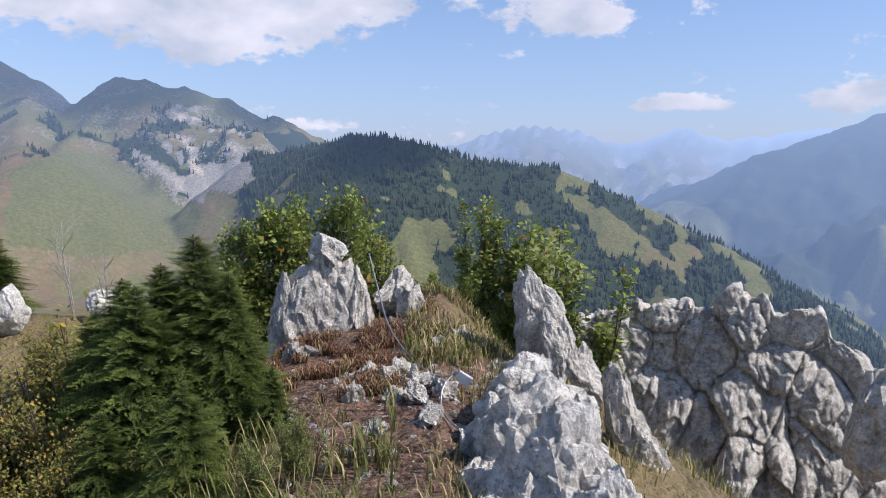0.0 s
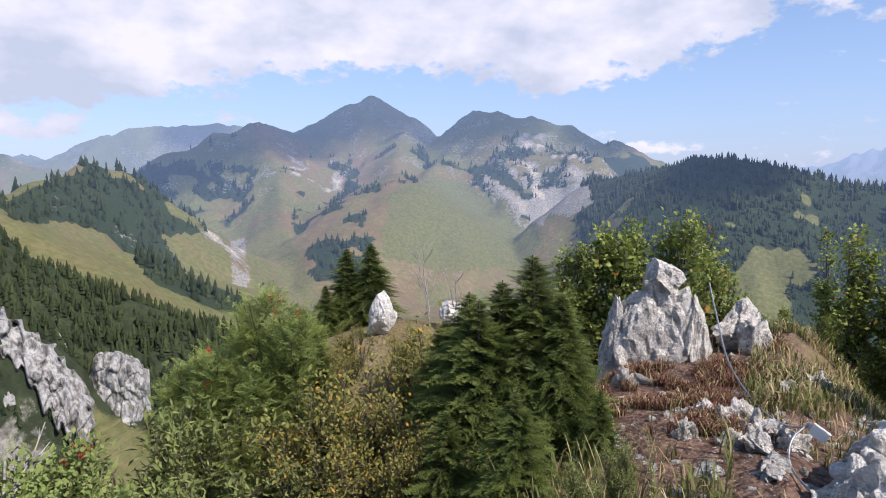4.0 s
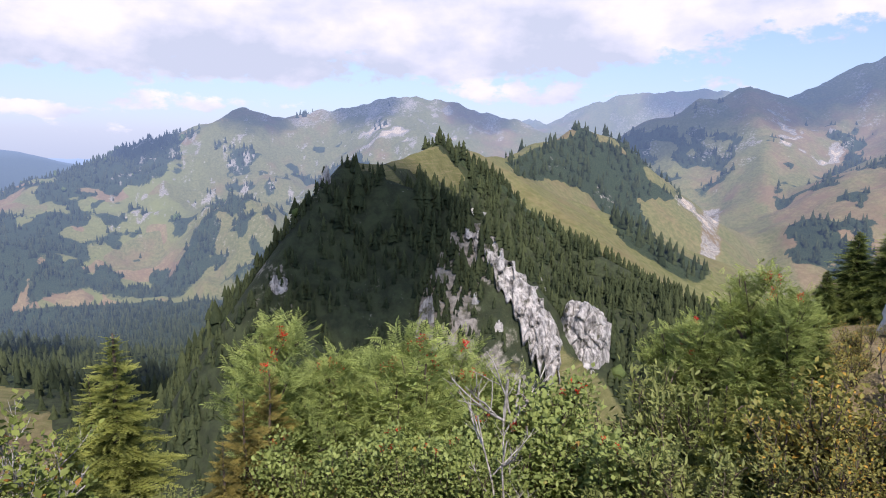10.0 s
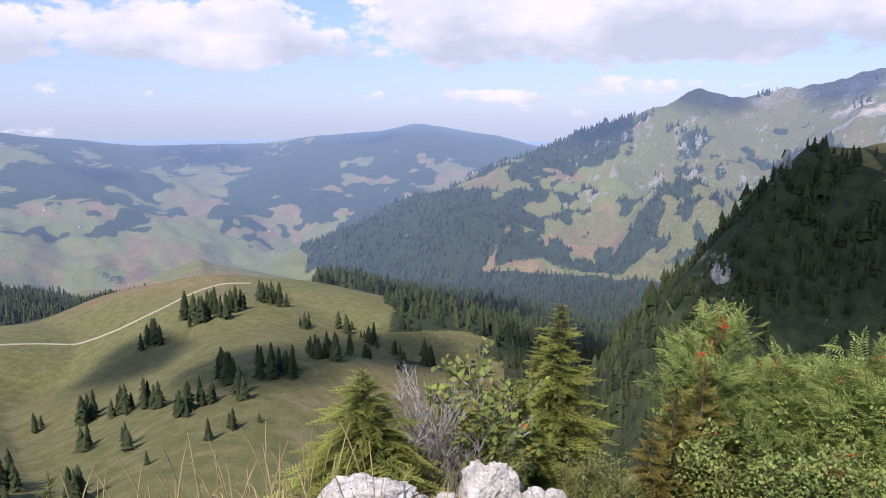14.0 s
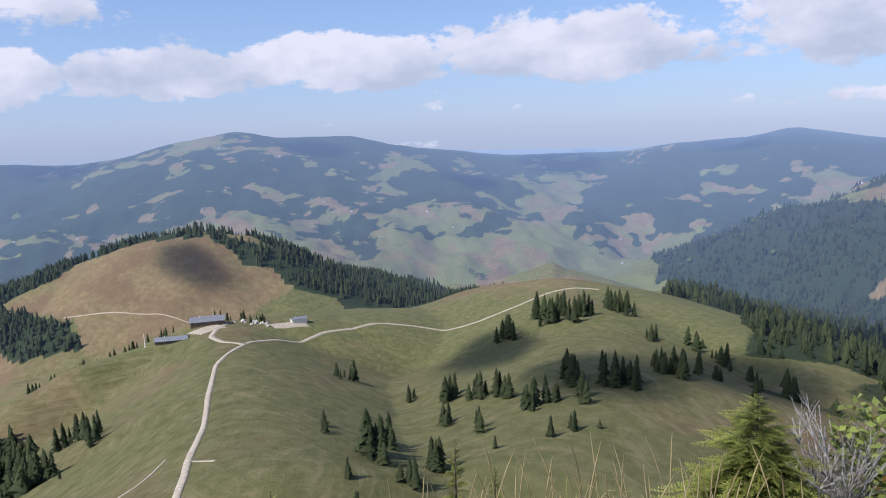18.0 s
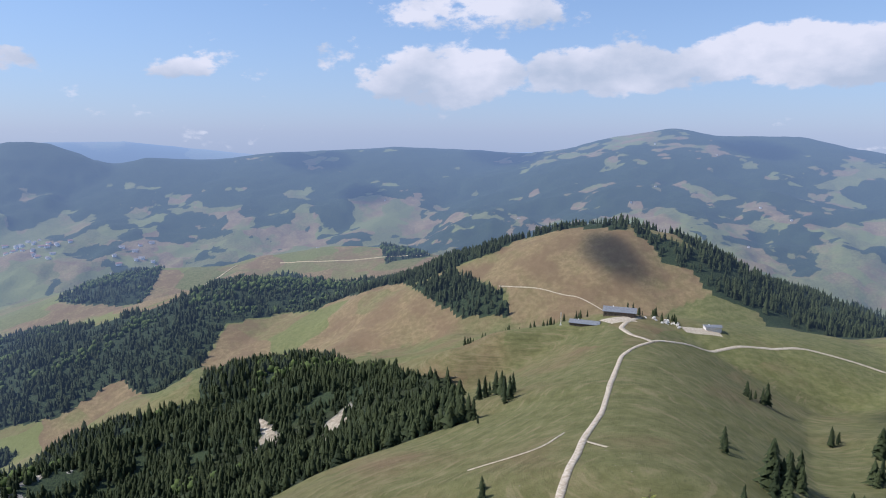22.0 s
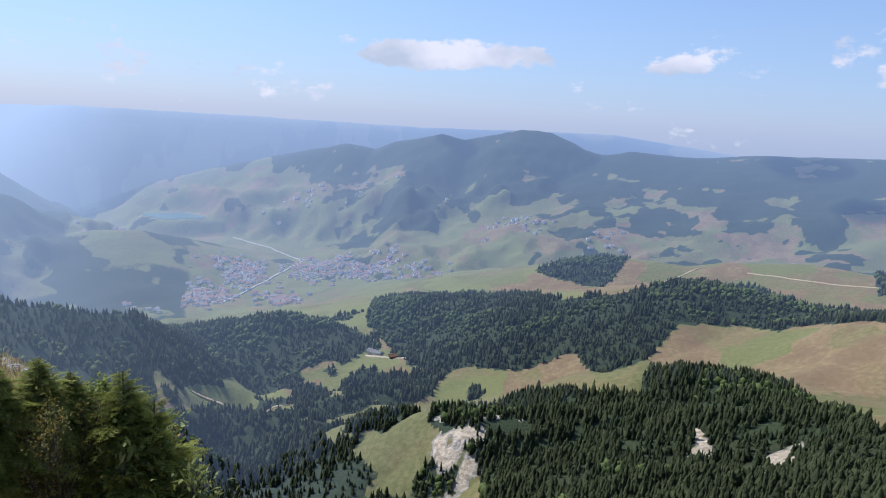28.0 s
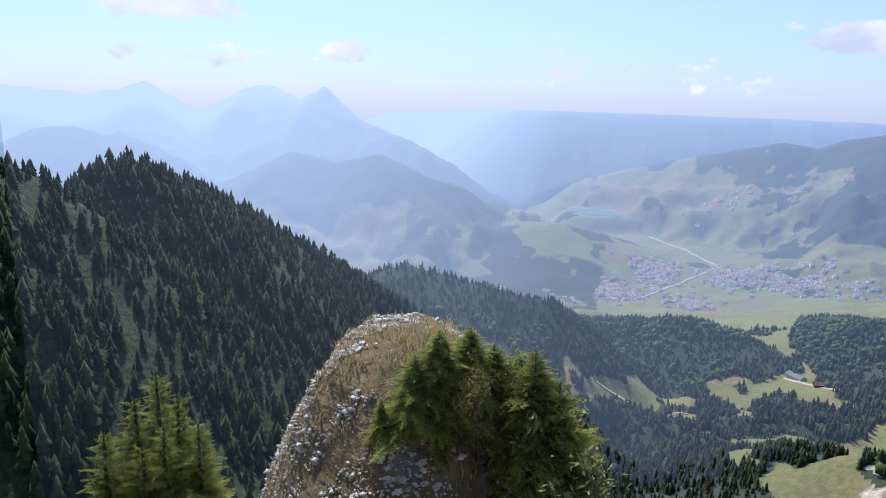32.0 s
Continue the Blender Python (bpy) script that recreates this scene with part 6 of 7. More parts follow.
def build_plants():
    rng = random.Random(12)
    kinds, slims = {}, {}
    for n, (b, w, m, bare) in {"dark": (420, 0.34, NEEDLE, 0.0), "slim": (300, 0.25, NEEDLE_BRIGHT, 0.02), "wide": (320, 0.44, NEEDLE, 0.0),
                               "bushy": (240, 0.46, NEEDLE_BRIGHT, 0.0), "brown": (110, 0.38, NEEDLE_BROWN, 0.02), "young": (170, 0.46, NEEDLE_BRIGHT, 0.0), "sprig": (60, 0.30, NEEDLE_BRIGHT, 0.1)}.items():
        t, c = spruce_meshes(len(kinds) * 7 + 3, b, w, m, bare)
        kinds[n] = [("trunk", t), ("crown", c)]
    rl, sl, ml, wl_ = leaf_rowan(), leaf_simple(0.62), leaf_simple(0.8), leaf_simple(0.32)
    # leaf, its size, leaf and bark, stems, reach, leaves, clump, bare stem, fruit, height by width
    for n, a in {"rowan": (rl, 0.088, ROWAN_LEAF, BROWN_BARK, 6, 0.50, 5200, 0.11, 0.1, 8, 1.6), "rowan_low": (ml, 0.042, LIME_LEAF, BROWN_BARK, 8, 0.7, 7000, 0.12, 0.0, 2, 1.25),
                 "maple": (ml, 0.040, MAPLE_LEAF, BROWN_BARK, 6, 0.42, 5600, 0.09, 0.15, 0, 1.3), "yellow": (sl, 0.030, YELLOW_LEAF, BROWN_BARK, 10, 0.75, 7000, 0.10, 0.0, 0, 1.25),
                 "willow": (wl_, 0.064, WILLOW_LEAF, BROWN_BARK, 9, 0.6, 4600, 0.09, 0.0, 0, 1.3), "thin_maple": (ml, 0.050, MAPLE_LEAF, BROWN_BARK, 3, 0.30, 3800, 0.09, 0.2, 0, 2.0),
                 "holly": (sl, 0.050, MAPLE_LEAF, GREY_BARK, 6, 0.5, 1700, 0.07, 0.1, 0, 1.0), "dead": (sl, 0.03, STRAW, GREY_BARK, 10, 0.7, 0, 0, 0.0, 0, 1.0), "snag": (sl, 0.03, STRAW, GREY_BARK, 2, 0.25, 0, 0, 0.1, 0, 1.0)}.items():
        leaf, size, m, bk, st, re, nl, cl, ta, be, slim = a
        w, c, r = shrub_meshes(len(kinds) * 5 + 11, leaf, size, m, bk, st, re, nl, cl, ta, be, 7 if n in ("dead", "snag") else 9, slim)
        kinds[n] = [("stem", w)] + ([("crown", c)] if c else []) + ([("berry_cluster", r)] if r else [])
        slims[n] = slim
    words = {"dark": ("spruce", "dark green young spruce on the summit slope"), "slim": ("spruce", "slender sunlit spruce with layered boughs"),
             "wide": ("spruce", "broad dark spruce with drooping boughs"), "brown": ("spruce", "young spruce with browning needles among rowans"),
             "bushy": ("spruce", "bushy sunlit spruce on a rocky dome"), "young": ("spruce", "small bright green spruce at the summit edge"), "sprig": ("spruce", "thin spruce tip with sparse yellow green needles"),
             "rowan": ("rowan", "rowan tree with feathered leaves and red berries"), "rowan_low": ("rowan", "lime green rowan bush with turning leaves"),
             "maple": ("maple", "bushy green maple behind the summit rocks"), "thin_maple": ("maple", "thin young maple with turning leaves"),
             "yellow": ("shrub", "dense shrub with small yellowing leaves"), "willow": ("willow", "grey green willow bush with narrow leaves"),
             "holly": ("shrub", "sparse green shrub among bare grey twigs"), "dead": ("shrub", "dead shrub of bleached bare twigs"), "snag": ("dead tree", "dead bleached tree with a few bare branches")}
    # kind: heading, distance, height angle of the top, width factor
    stand = {
        "dark": [(20, 5.5, -6.7, 1.35), (22.6, 5.5, -8.8, 1.2), (17.6, 5.3, -9.8, 1.1), (25.4, 5.6, -9.8, 1.2), (27.4, 5.8, -12.2, 1.0), (33.6, 11.4, -5.6, 1.3), (35.6, 11.6, -6.0, 1.3), (37.4, 11.2, -9.0, 1.2)],
        "wide": [(24.6, 5.3, -10.4, 1.1), (17.0, 5.3, -13.5, 1), (14.4, 4.9, -19, .9), (21.5, 4.4, -18, 1.1), (38, 8, -13.8, .8), (42.3, 8.6, -14, .8), (40, 6.6, -17.5, .8), (27.5, 4.7, -19.5, .9), ],
        "bushy": [(240.2, 11.8, -24.5, .9), (237.2, 11.9, -21.0, 1.4), (235.2, 12.2, -18.9, 1.4), (232.6, 12.6, -18.6, 1.4), (230.6, 12.8, -19.8, 1.2), (227, 12.4, -20.1, 1.0), (224.6, 12.2, -22.4, 1.0)],
        "slim": [(94, 6.5, -14.6, 1.25), (44.8, 6.4, -18.5, 1), (258.1, 9.6, -21.4, 1.3), (260.0, 9.2, -23.0, 1.2), (256.4, 9.2, -23.2, 1.2), (262.0, 8.8, -25.2, 1.2), (254.8, 8.8, -25.6, 1.1), (257.4, 8.6, -25.5, 1.2), (259.4, 8.5, -26.5, 1.2), (234.8, 11.6, -24.5, .9), (95.6, 6.7, -17.5, 1.0)],
        "brown": [(84.6, 6.1, -20.4, .9), (82.6, 6.3, -18.4, .8), (86.4, 5.9, -23.4, .9)],
        "young": [(111.2, 4.7, -19.8, 1.5), (109.4, 4.8, -22.5, 1.3), (97.4, 5.7, -21.8, 1.1), (107.9, 5.4, -24, 1.1)],
        "sprig": [(134.5, 4.6, -23.2, .7), (149.3, 4.4, -25.2, .8), (167.5, 4.3, -28.4, .7), (131.5, 4.4, -27, .7)],
        "rowan": [(41.0, 8, -9.2, .9), (44.4, 8.1, -12.2, 1), (47.2, 8.3, -14.4, 1), (81.0, 7, -15.0, .95), (78.4, 7.1, -17.4, .9), (69.1, 7.3, -15.2, 1), (71.6, 7.1, -17.0, 1), (74.6, 6.9, -19.2, .9), (66.4, 6.9, -18.4, .9), (63.6, 6.8, -20.6, .9)],
        "rowan_low": [(59.2, 6.4, -19.4, .8), (56.4, 6.2, -20.4, .8), (61.6, 6.0, -22.2, .8), (53.4, 5.9, -21.4, .8), (80.4, 5.9, -23.8, .8), (75.6, 5.7, -23.2, .8), (68.4, 5.6, -23.0, .8), (71.8, 5.5, -23.8, .8), (65, 5.4, -24.2, .8)],
        "maple": [(14.6, 10, -4.2, .8), (16.8, 10.2, -5.6, .8), (8.6, 9.7, -3.0, .75), (11.6, 9.9, -3.8, .75), (6.0, 9.6, -6.4, .7), (3.6, 9.2, -9.4, .8), (1, 9.2, -10, .8), (357.8, 9.2, -10.3, .8), (353, 9.2, -10, .7), (228.4, 13, -20.4, .9), (225.8, 12.5, -22.2, .9)],
        "thin_maple": [(356.2, 9.7, -3.9, 1), (354.4, 9.5, -7.2, 1), (350.8, 9.7, -5.8, 1.1), (348.8, 9.5, -8.6, 1)],
        "yellow": [(27.4, 8.6, -11.9, .8), (25.2, 8.8, -12.6, .8), (35.4, 8.8, -11.8, .8), (37.5, 8.2, -12.6, .8), (30.6, 8.4, -12.0, .8), (31, 6.3, -11.6, .8), (34, 6.5, -12.8, .8), (28.4, 6.1, -13.4, .8), (33, 5.3, -17.3, .8), (36.3, 6, -16, .8), (29.6, 5, -19.4, .8), (37.5, 5.2, -20, .8), (231.4, 11.9, -20.8, .8)],
        "willow": [(12.8, 3.9, -25.5, .8), (16, 3.7, -27.5, .8), (49.0, 7.4, -17.2, .8), (51.8, 7.2, -18.6, .8), (46.4, 7.0, -18.6, .8), (50, 5.5, -23, .9), (46, 5.4, -23, .9), (42, 5.4, -22.8, .9), (98.6, 4.7, -25.4, .9), (92.4, 5, -26, .9), (89.6, 5.2, -26.4, .9), (224, 11.8, -25, .8)],
        "holly": [(101.0, 5.2, -18.6, 1.0), (99.0, 5.2, -20.6, .9)],
        "dead": [(104.2, 5.0, -19.0, 1.0), (106.0, 4.9, -20.4, 1.0), (103, 4.9, -23, .9)],
        "snag": [(28.8, 10.4, -4.7, 1), (65.2, 6.6, -15.9, 1.2), (62.4, 5.4, -20.8, 1.0), (26.5, 10, -7, 1)],
    }
    for kind, rows in stand.items():
        cat, label = words[kind]
        for (az, r, top, wide), p in zip(rows, spots(rows)):
            h = max(0.5, EYE + r * math.tan(radians(top)) - p.z)
            ob = empty(cat.replace(" ", "_"), p, label, cat, "plants round the summit")
            ob.rotation_euler = (0, 0, rng.uniform(0, 6.28))
            w = h / slims[kind] * wide if kind in slims else min(h, 3.2 + 0.2 * h) * wide
            ob.scale = (w, w, h)
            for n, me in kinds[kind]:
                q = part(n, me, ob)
                if n == "berry_cluster":
                    tagged(q, "small red rowan fruit in clusters", kind="stuff")


def build_grass():
    nr = np.random.default_rng(4)

    def blades(name, x, y, tall, mats, label, lean=0.5, width=0.004):
        z = height(x, y)
        n = len(x)
        a, h = nr.uniform(0, 6.28, n), tall * nr.uniform(0.5, 1.2, n)
        d = np.stack([np.cos(a), np.sin(a), np.zeros(n)], -1)
        s = np.stack([-np.sin(a), np.cos(a), np.zeros(n)], -1) * (width * nr.uniform(.6, 1.4, n))[:, None]
        b = np.stack([x, y, z - 0.01], -1)
        up = np.array([0, 0, 1.0])
        l = (lean * nr.uniform(0.2, 1, n))[:, None]
        m1 = b + up * (h * 0.5)[:, None] + d * (h[:, None] * 0.18 * l)
        m2 = b + up * (h * 0.85)[:, None] + d * (h[:, None] * 0.55 * l)
        tip = b + up * (h * (1 - 0.2 * l[:, 0]))[:, None] + d * (h[:, None] * 1.0 * l)
        v = np.stack([b - s, b + s, m1 - s * .9, m1 + s * .9, m2 - s * .6, m2 + s * .6, tip], 1).reshape(-1, 3)
        f = np.array([(0, 1, 3), (0, 3, 2), (2, 3, 5), (2, 5, 4), (4, 5, 6)])
        f = (f[None] + (np.arange(n) * 7)[:, None, None]).reshape(-1, 3)
        sl = np.repeat((nr.uniform(0, 1, n) < mats[2]).astype(int), 5)
        me = mesh_from(name, v, f, mats[:2], np.repeat(nr.uniform(0, 1, n), 7), slots=sl)
        tagged(new(name, me), label, "grass", kind="stuff")

    def field(n, a0, a1, r0, r1, size, cut, sparse=(0, 0, 0, 0)):
        az, r = np.radians(nr.uniform(a0, a1, n)), np.sqrt(nr.uniform(r0 * r0, r1 * r1, n))
        x, y = -np.sin(az) * r, np.cos(az) * r
        k = fbm(x, y, size, 3, 55) > cut
        d = np.degrees(az)
        k &= ~((d > sparse[0]) & (d < sparse[1]) & (r > sparse[2]) & (r < sparse[3])) | (nr.uniform(0, 1, n) < .12)
        return x[k], y[k]
    blades("grass", *field(13000, 85, 200, 1.6, 4.2, 0.5, -.06), 0.085, (STRAW, GRASS, 0.45), "short dry grass at the summit edge", 1.0)
    blades("grass", *field(700, 100, 178, 2.4, 3.9, 0.5, -.05), 0.20, (STRAW, GRASS, 0.25), "long dry grass at the summit edge", 0.7)
    blades("grass", *field(15000, -28, 18, 3.0, 9.5, 0.9, 0.0, (1.5, 14.5, 3.4, 7.6)), 0.13, (STRAW, GRASS, 0.5), "tufts of dry and green grass between limestone rocks", 0.9)
    blades("grass", *field(2600, 4, 32, 2.6, 4.8, 0.5, 0.0), 0.26, (STRAW, GRASS, 0.9), "long grass beside the path", 0.9, 0.006)
    blades("heath", *field(22000, 0.5, 15, 5.1, 8.2, 0.45, 0.0), 0.11, (HEATH, STRAW, 0.22), "withered reddish brown heath on the summit slope", 1.1, 0.005)
    blades("grass", *field(9000, -12, 3, 5.2, 9.0, 0.6, -.02), 0.15, (GRASS, STRAW, 0.45), "yellow green grass tufts beside limestone rocks", 1.0, 0.006)
    a = nr.uniform(0, 6.28, 8500)
    q = np.sqrt(nr.uniform(0, 1, 8500)) * 3.2
    x, y = DOME[0] + np.cos(a) * q, DOME[1] + np.sin(a) * q
    k = fbm(x, y, 0.5, 3, 57) > np.interp(q, [0, 1.2, 2.4], [-.5, -.05, .06])
    blades("grass", x[k], y[k], 0.17, (STRAW, GRASS, 0.12), "dry yellow grass on a rocky dome", 0.8, 0.009)
    # tall stalks with seed heads
    n = 150
    az, r = np.radians(np.r_[nr.uniform(112, 142, 110), nr.uniform(10, 24, 40)]), np.r_[nr.uniform(2.5, 3.4, 110), nr.uniform(3.2, 4.4, 40)]
    x, y = -np.sin(az) * r, np.cos(az) * r
    z, pieces = height(x, y), []
    for i in range(n):
        h, ang = nr.uniform(0.25, 0.55), nr.uniform(0, 6.28)
        t = np.linspace(0, 1, 7)
        pts = np.stack([x[i] + np.cos(ang) * 0.12 * t ** 2 * h * 2, y[i] + np.sin(ang) * 0.12 * t ** 2 * h * 2, z[i] - 0.01 + h * t], -1)
        pieces.append(tube(pts, [.0016, .0015, .0013, .0012, .0030, .0034, .0006], 3))
    v, f = join(pieces)
    tagged(new("grass_stalks", mesh_from("grass_stalks", v, f, [STRAW], np.repeat(nr.uniform(0.3, 1, n), 21))), "tall dry grass stalks with pale seed heads", "grass", kind="stuff")
    # stones of the dome
    shapes = []
    for i in range(6):
        me = rock_mesh("chip", (1.5, 1.5, 1.5), 700 + i, ROCK_PALE, sub=2, cuts=16, rough=0.16, crack=1.2)
        bv = np.array([q_.co[:] for q_ in me.vertices]) - np.array([0, 0, .75])
        shapes.append((bv, np.array([list(fc.vertices) for fc in me.polygons])))
        bpy.data.meshes.remove(me)
    n = 9000
    a, q = nr.uniform(0, 6.28, n), np.sqrt(nr.uniform(0.05, 1, n)) * 3.6
    x, y = DOME[0] + np.cos(a) * q, DOME[1] + np.sin(a) * q
    k = (fbm(x, y, 0.7, 3, 58) + np.interp(q, [0, 1.4, 3], [-.25, 0, .15])) > 0
    x, y = x[k], y[k]
    s = nr.uniform(0.014, 0.052, len(x)) * np.where(nr.uniform(0, 1, len(x)) < .10, 2.4, 1.0)
    pick, pieces = nr.integers(0, 6, len(x)), []
    for i, (bv, bf) in enumerate(shapes):
        m = pick == i
        pieces.append(scatter(bv, bf, np.stack([x[m], y[m], height(x[m], y[m])], -1), nr.uniform(0, 6.28, m.sum()), np.stack([s[m] * 1.4, s[m], s[m] * .75], -1), nr))
    v, f = join(pieces)
    tagged(new("rubble", mesh_from("rubble", v, f, [ROCK_PALE])), "pale limestone rubble bedded in dry grass", "rubble", kind="stuff")


# ---------------------------------------------------------------- alp: trees, tracks, houses, village, clouds
GRAVEL = Mat("pale_gravel")
GRAVEL = GRAVEL.done(GRAVEL.mix(GRAVEL.ramp(GRAVEL.noise(0.6, 5, 0.7), 0.35, 0.7), (0.36, 0.30, 0.22), (0.60, 0.52, 0.41)), 0.95)


def wood_material(name, a, b):
    k = Mat(name)
    return k.done(k.mix(k.ramp(k.noise(0.9, 5, 0.7), 0.35, 0.7), a, b), 0.85)


TIMBER = wood_material("weathered_timber", (0.10, 0.075, 0.055), (0.20, 0.16, 0.12))
ROOF_GREY = wood_material("grey_sheet_roof", (0.16, 0.17, 0.19), (0.26, 0.27, 0.29))
ROOF_RED = wood_material("brown_tile_roof", (0.20, 0.10, 0.065), (0.33, 0.19, 0.13))
PLASTER = wood_material("white_plaster", (0.62, 0.60, 0.56), (0.78, 0.76, 0.72))
GLASS = Mat("window_glass").done((0.02, 0.025, 0.03), 0.08)
STEEL = Mat("galvanised_steel").done((0.36, 0.37, 0.38), 0.45, Metallic=0.9)
WHITE = Mat("white_paint").done((0.8, 0.8, 0.78), 0.5)


def cloud_material():
    """White vapour that thins out towards the rims and is nowhere quite opaque."""
    k = Mat("cloud_white")
    k.done((0.85, 0.85, 0.86), 1.0)
    p = k.coords("Generated")
    sep = k.n.new("ShaderNodeSeparateXYZ")
    k.l.new(p, sep.inputs[0])
    u, v = k.math("SUBTRACT", sep.outputs[0], 0.5), k.math("SUBTRACT", sep.outputs[1], 0.5)
    d = k.math("SQRT", k.math("ADD", k.math("MULTIPLY", u, u), k.math("MULTIPLY", v, v)))
    thick = k.ramp(k.math("ADD", d, k.math("MULTIPLY", k.math("SUBTRACT", k.noise(5, 4, 0.6, p), 0.5), 0.3)), 0.42, 0.2, 0.0, 0.64)
    t, m = k.n.new("ShaderNodeBsdfTransparent"), k.n.new("ShaderNodeMixShader")
    k.l.new(thick, m.inputs[0])
    k.l.new(t.outputs[0], m.inputs[1]), k.l.new(k.bsdf.outputs[0], m.inputs[2]), k.l.new(m.outputs[0], k.out.inputs[0])
    return k.m


CLOUD_WHITE = cloud_material()


def box_mesh(name, x, y, z, mat, bevel=0.0):
    """A box from ranges (x0, x1), (y0, y1), (z0, z1)."""
    bm = bmesh.new()
    bmesh.ops.create_cube(bm, size=1.0)
    for v in bm.verts:
        v.co = Vector((x[0] + (v.co.x + .5) * (x[1] - x[0]), y[0] + (v.co.y + .5) * (y[1] - y[0]), z[0] + (v.co.z + .5) * (z[1] - z[0])))
    if bevel:
        bmesh.ops.bevel(bm, geom=list(bm.edges), offset=bevel, segments=2, affect="EDGES")
    me = bpy.data.meshes.new(name)
    bm.to_mesh(me)
    bm.free()
    me.materials.append(mat)
    return me


def prism_mesh(name, pts, y, mat):
    """An outline in x and z drawn out along y."""
    n = len(pts)
    v = [(a, y[0], b) for a, b in pts] + [(a, y[1], b) for a, b in pts]
    f = [tuple(range(n)), tuple(range(2 * n - 1, n - 1, -1))] + [(i, i + n, (i + 1) % n + n, (i + 1) % n) for i in range(n)]
    me = bpy.data.meshes.new(name)
    me.from_pydata(v, [], [q[::-1] for q in f])
    me.materials.append(mat)
    me.update()
    return me


def house(name, az, r, length, depth, tall, rise, turn, label, wall=None, roof=None, windows=5, sink=2.5, pen=False):
    """A gabled house; its long front looks towards -y before it is turned."""
    wall, roof = wall or TIMBER, roof or ROOF_GREY
    p = spot(az, r)
    ob = empty(name, p, label, "building", "houses on the alp")
    ob.rotation_euler = (0, 0, radians(az + turn))
    l, d = length / 2, depth / 2
    rot = Matrix.Rotation(radians(90), 4, "Z")
    part("wall", prism_mesh("wall", [(-d, -sink), (d, -sink), (d, tall), (0, tall + rise), (-d, tall)], (-l, l), wall), ob, m=rot)
    o, t = 0.9, 0.28
    k = rise / d
    for s in (-1, 1):
        pts = [(0, tall + rise + 0.02), (s * (d + o), tall - k * o + 0.02), (s * (d + o), tall - k * o + t), (0, tall + rise + t)]
        part("roof", prism_mesh("roof", pts if s > 0 else pts[::-1], (-l - o, l + o), roof), ob, m=rot)
    for i in range(windows):
        x = -l + length * (i + 0.5) / windows
        if i == windows // 2:
            part("door", box_mesh("door", (x - .6, x + .6), (-d - .12, -d - .02), (0.05, 2.1), TIMBER), ob, "dark timber door")
            continue
        w = part("window", box_mesh("window", (x - .8, x + .8), (-d - .10, -d - .02), (0.9, 2.2), WHITE), ob)
        part("pane", box_mesh("pane", (x - .68, x + .68), (-d - .13, -d - .105), (1.0, 2.1), GLASS), w)
    part("chimney", box_mesh("chimney", (l * .4, l * .4 + .9), (0.2, 1.1), (tall, tall + rise + 1.1), PLASTER), ob)
    return ob


def ribbon(name, line, width, label, mat, lift=0.35, category="track"):
    """A track laid over the land along headings and distances."""
    p = np.array([(-math.sin(radians(a)) * r, math.cos(radians(a)) * r) for a, r in line])
    t = np.r_[0, np.cumsum(np.hypot(*np.diff(p, axis=0).T))]
    n = max(8, int(t[-1] / 3.0))
    s = np.linspace(0, t[-1], n)
    x, y = np.interp(s, t, p[:, 0]), np.interp(s, t, p[:, 1])
    for _ in range(6):
        x[1:-1], y[1:-1] = (x[:-2] + 2 * x[1:-1] + x[2:]) / 4, (y[:-2] + 2 * y[1:-1] + y[2:]) / 4
    dx, dy = np.gradient(x), np.gradient(y)
    k = np.hypot(dx, dy)
    w = width * (1 + 0.35 * fbm(x, y, 9, 2, 44))
    rows = []
    for off in (-.5, -.42, 0, .42, .5):
        qx, qy = x - dy / k * w * off, y + dx / k * w * off
        rows.append(np.stack([qx, qy, height(qx, qy) + (lift if abs(off) < .45 else -0.6)], -1))
    v = np.stack(rows, 1).reshape(-1, 3)
    i, j = np.meshgrid(np.arange(n - 1), np.arange(4), indexing="ij")
    f = np.stack([i * 5 + j, (i + 1) * 5 + j, (i + 1) * 5 + j + 1, i * 5 + j + 1], -1).reshape(-1, 4)
    return tagged(new(name, mesh_from(name, v, f, [mat], smooth=True)), label, category, kind="structure")


